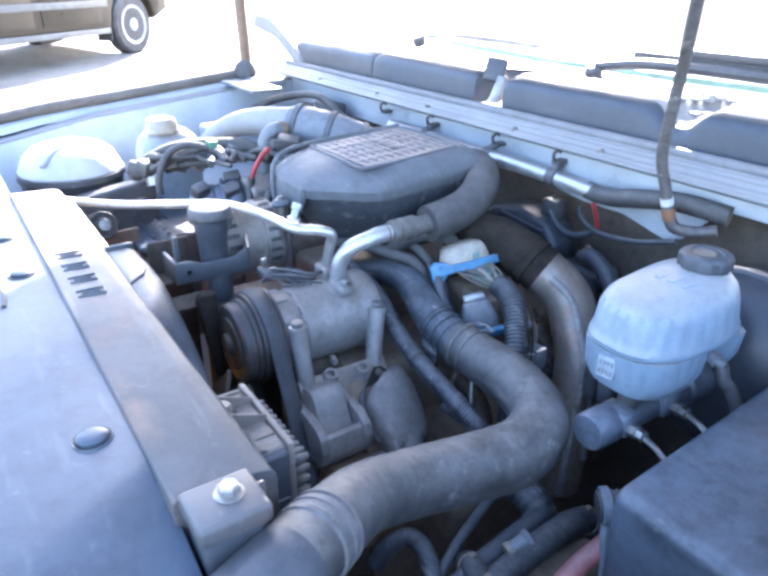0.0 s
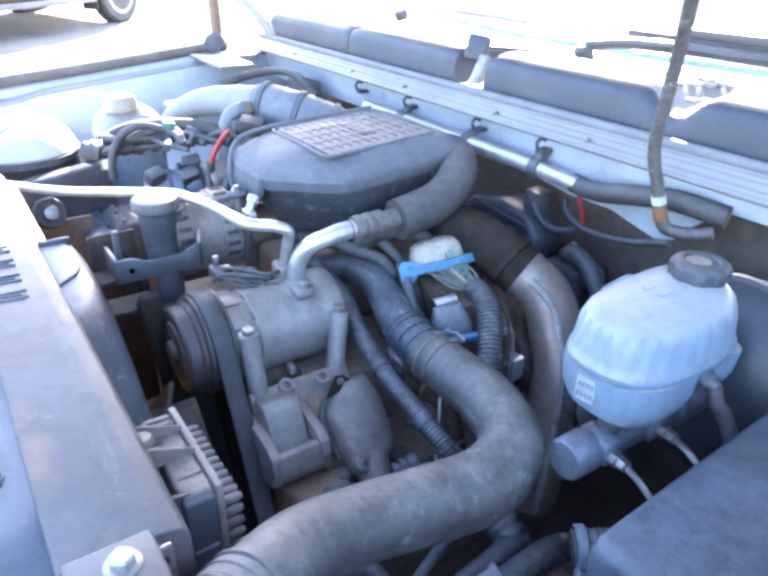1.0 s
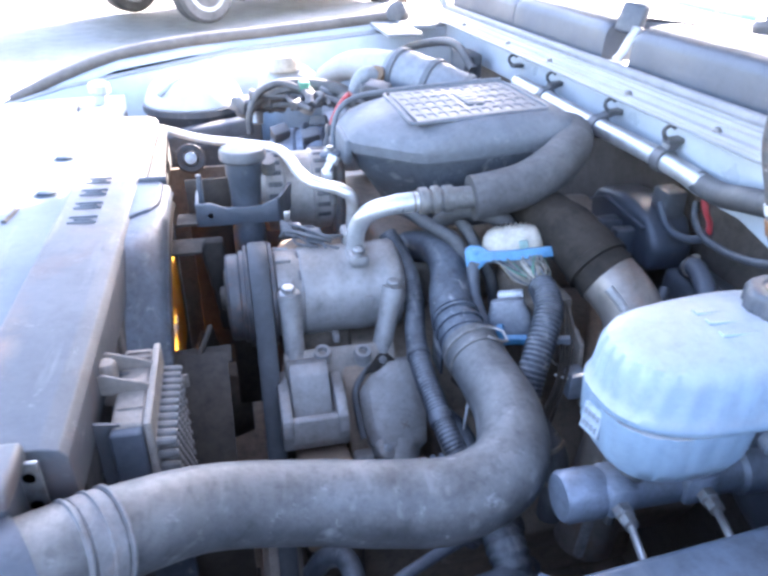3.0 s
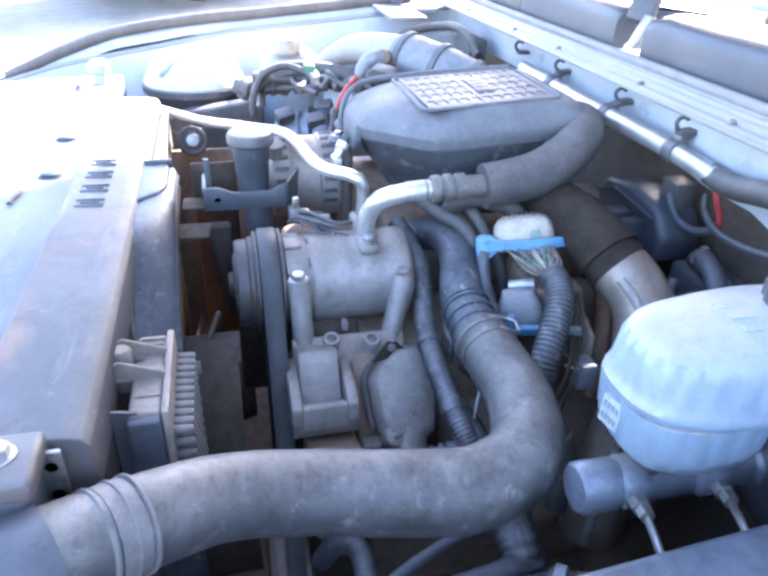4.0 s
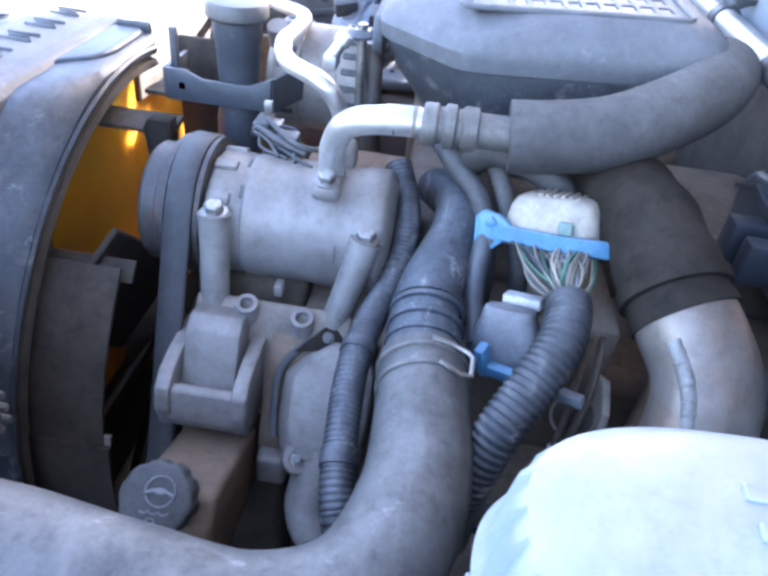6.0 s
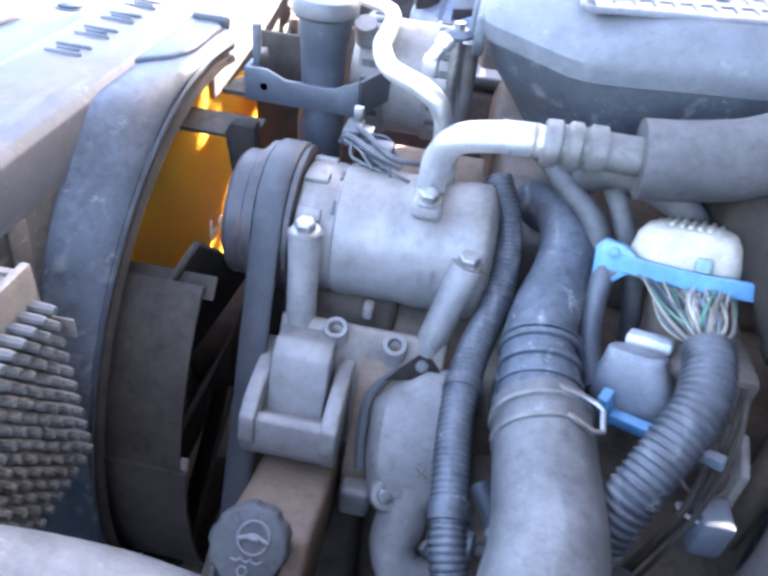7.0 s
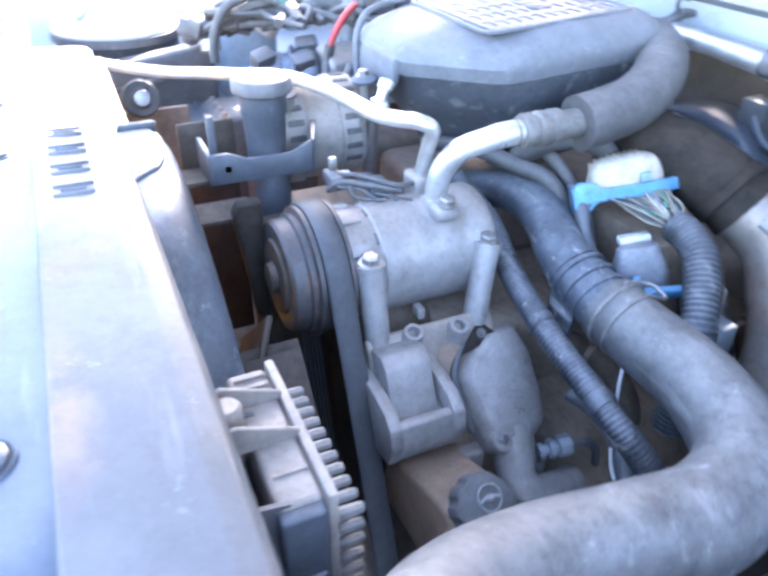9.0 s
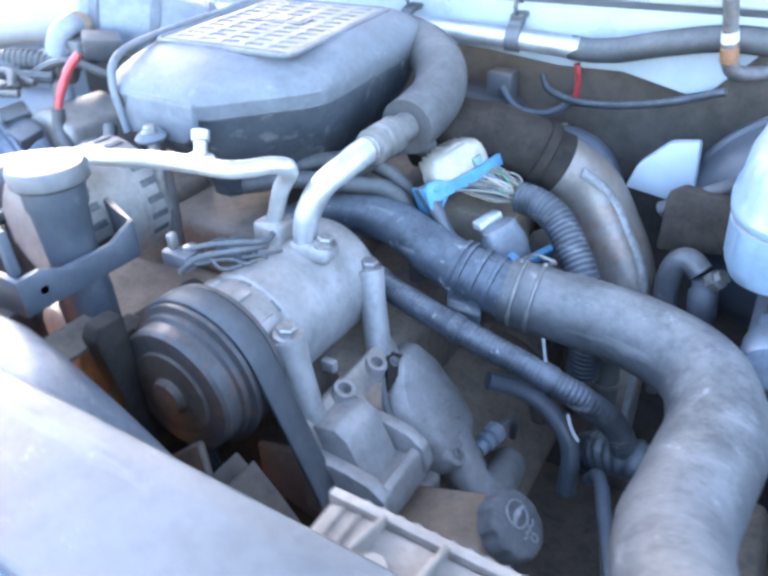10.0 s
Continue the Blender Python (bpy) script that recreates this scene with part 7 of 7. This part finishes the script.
egr_housing()
single("rusty_stud", tube([(-0.905, 0.43, 1.165), (-0.904, 0.432, 1.12), (-0.905, 0.43, 1.05)], 0.009, 12), RUST_ROD, "rusty brown stud under the intake box ear", "stud")

loose_hose([(-0.76, 0.54, 1.115), (-0.74, 0.545, 1.132), (-0.722, 0.556, 1.146), (-0.708, 0.575, 1.148), (-0.702, 0.605, 1.135), (-0.71, 0.64, 1.1)], 0.0112, "dark rubber boot under the foam sleeve", RUBBER)


def wire_bunch():
    ob = thing("wire_bunch", (-0.54, 0.62, 1.0), "loose dark wires and a bracket beside the conduit", "wires")
    rng = random.Random(21)
    for i in range(3):
        o = Vector([rng.uniform(-0.009, 0.009) for _ in range(3)])
        line = [Vector(q) + o * k for q, k in (((-0.585, 0.64, 1.075), 1.0), ((-0.56, 0.635, 1.05), 1.2), ((-0.54, 0.625, 1.01), 0.8), ((-0.53, 0.61, 0.965), 1.1), ((-0.525, 0.595, 0.91), 0.6))]
        part("wire", tube(line, rng.choice((0.0018, 0.0024, 0.003)), 8, 6), rng.choice((BROWN_RUBBER, COUPLER)), ob)
    part("bracket", prism([(-0.6, 1.0), (-0.595, 1.04), (-0.575, 1.052), (-0.552, 1.04), (-0.548, 0.985), (-0.57, 0.97)], "y", 0.648, 0.654, 0.0015), DUSTY_TAN, ob, "tan dusty bracket")
    part("plug", box(-0.552, -0.526, 0.628, 0.65, 0.985, 1.018, 0.004), SENSOR_GREY, ob, "grey plug")
    part("tie", band((-0.54, 0.625, 1.01), (0.4, -0.3, -0.9), 0.0085, 0.003, 0.001, 18), LABEL, ob, "pale cable tie")
    return ob


wire_bunch()
for k, (x, y, z) in enumerate(((-0.66, 0.73, 0.98), (-0.62, 0.74, 0.93), (-0.57, 0.75, 0.9))):
    loose_hose([(x - 0.05, y + 0.02, z + 0.05), (x, y, z + 0.03), (x + 0.04, y - 0.02, z), (x + 0.06, y - 0.03, z - 0.07)], 0.011 + 0.002 * k, "dark dusty hose low by the firewall", (GRIME, CONDUIT, BROWN_RUBBER)[k])
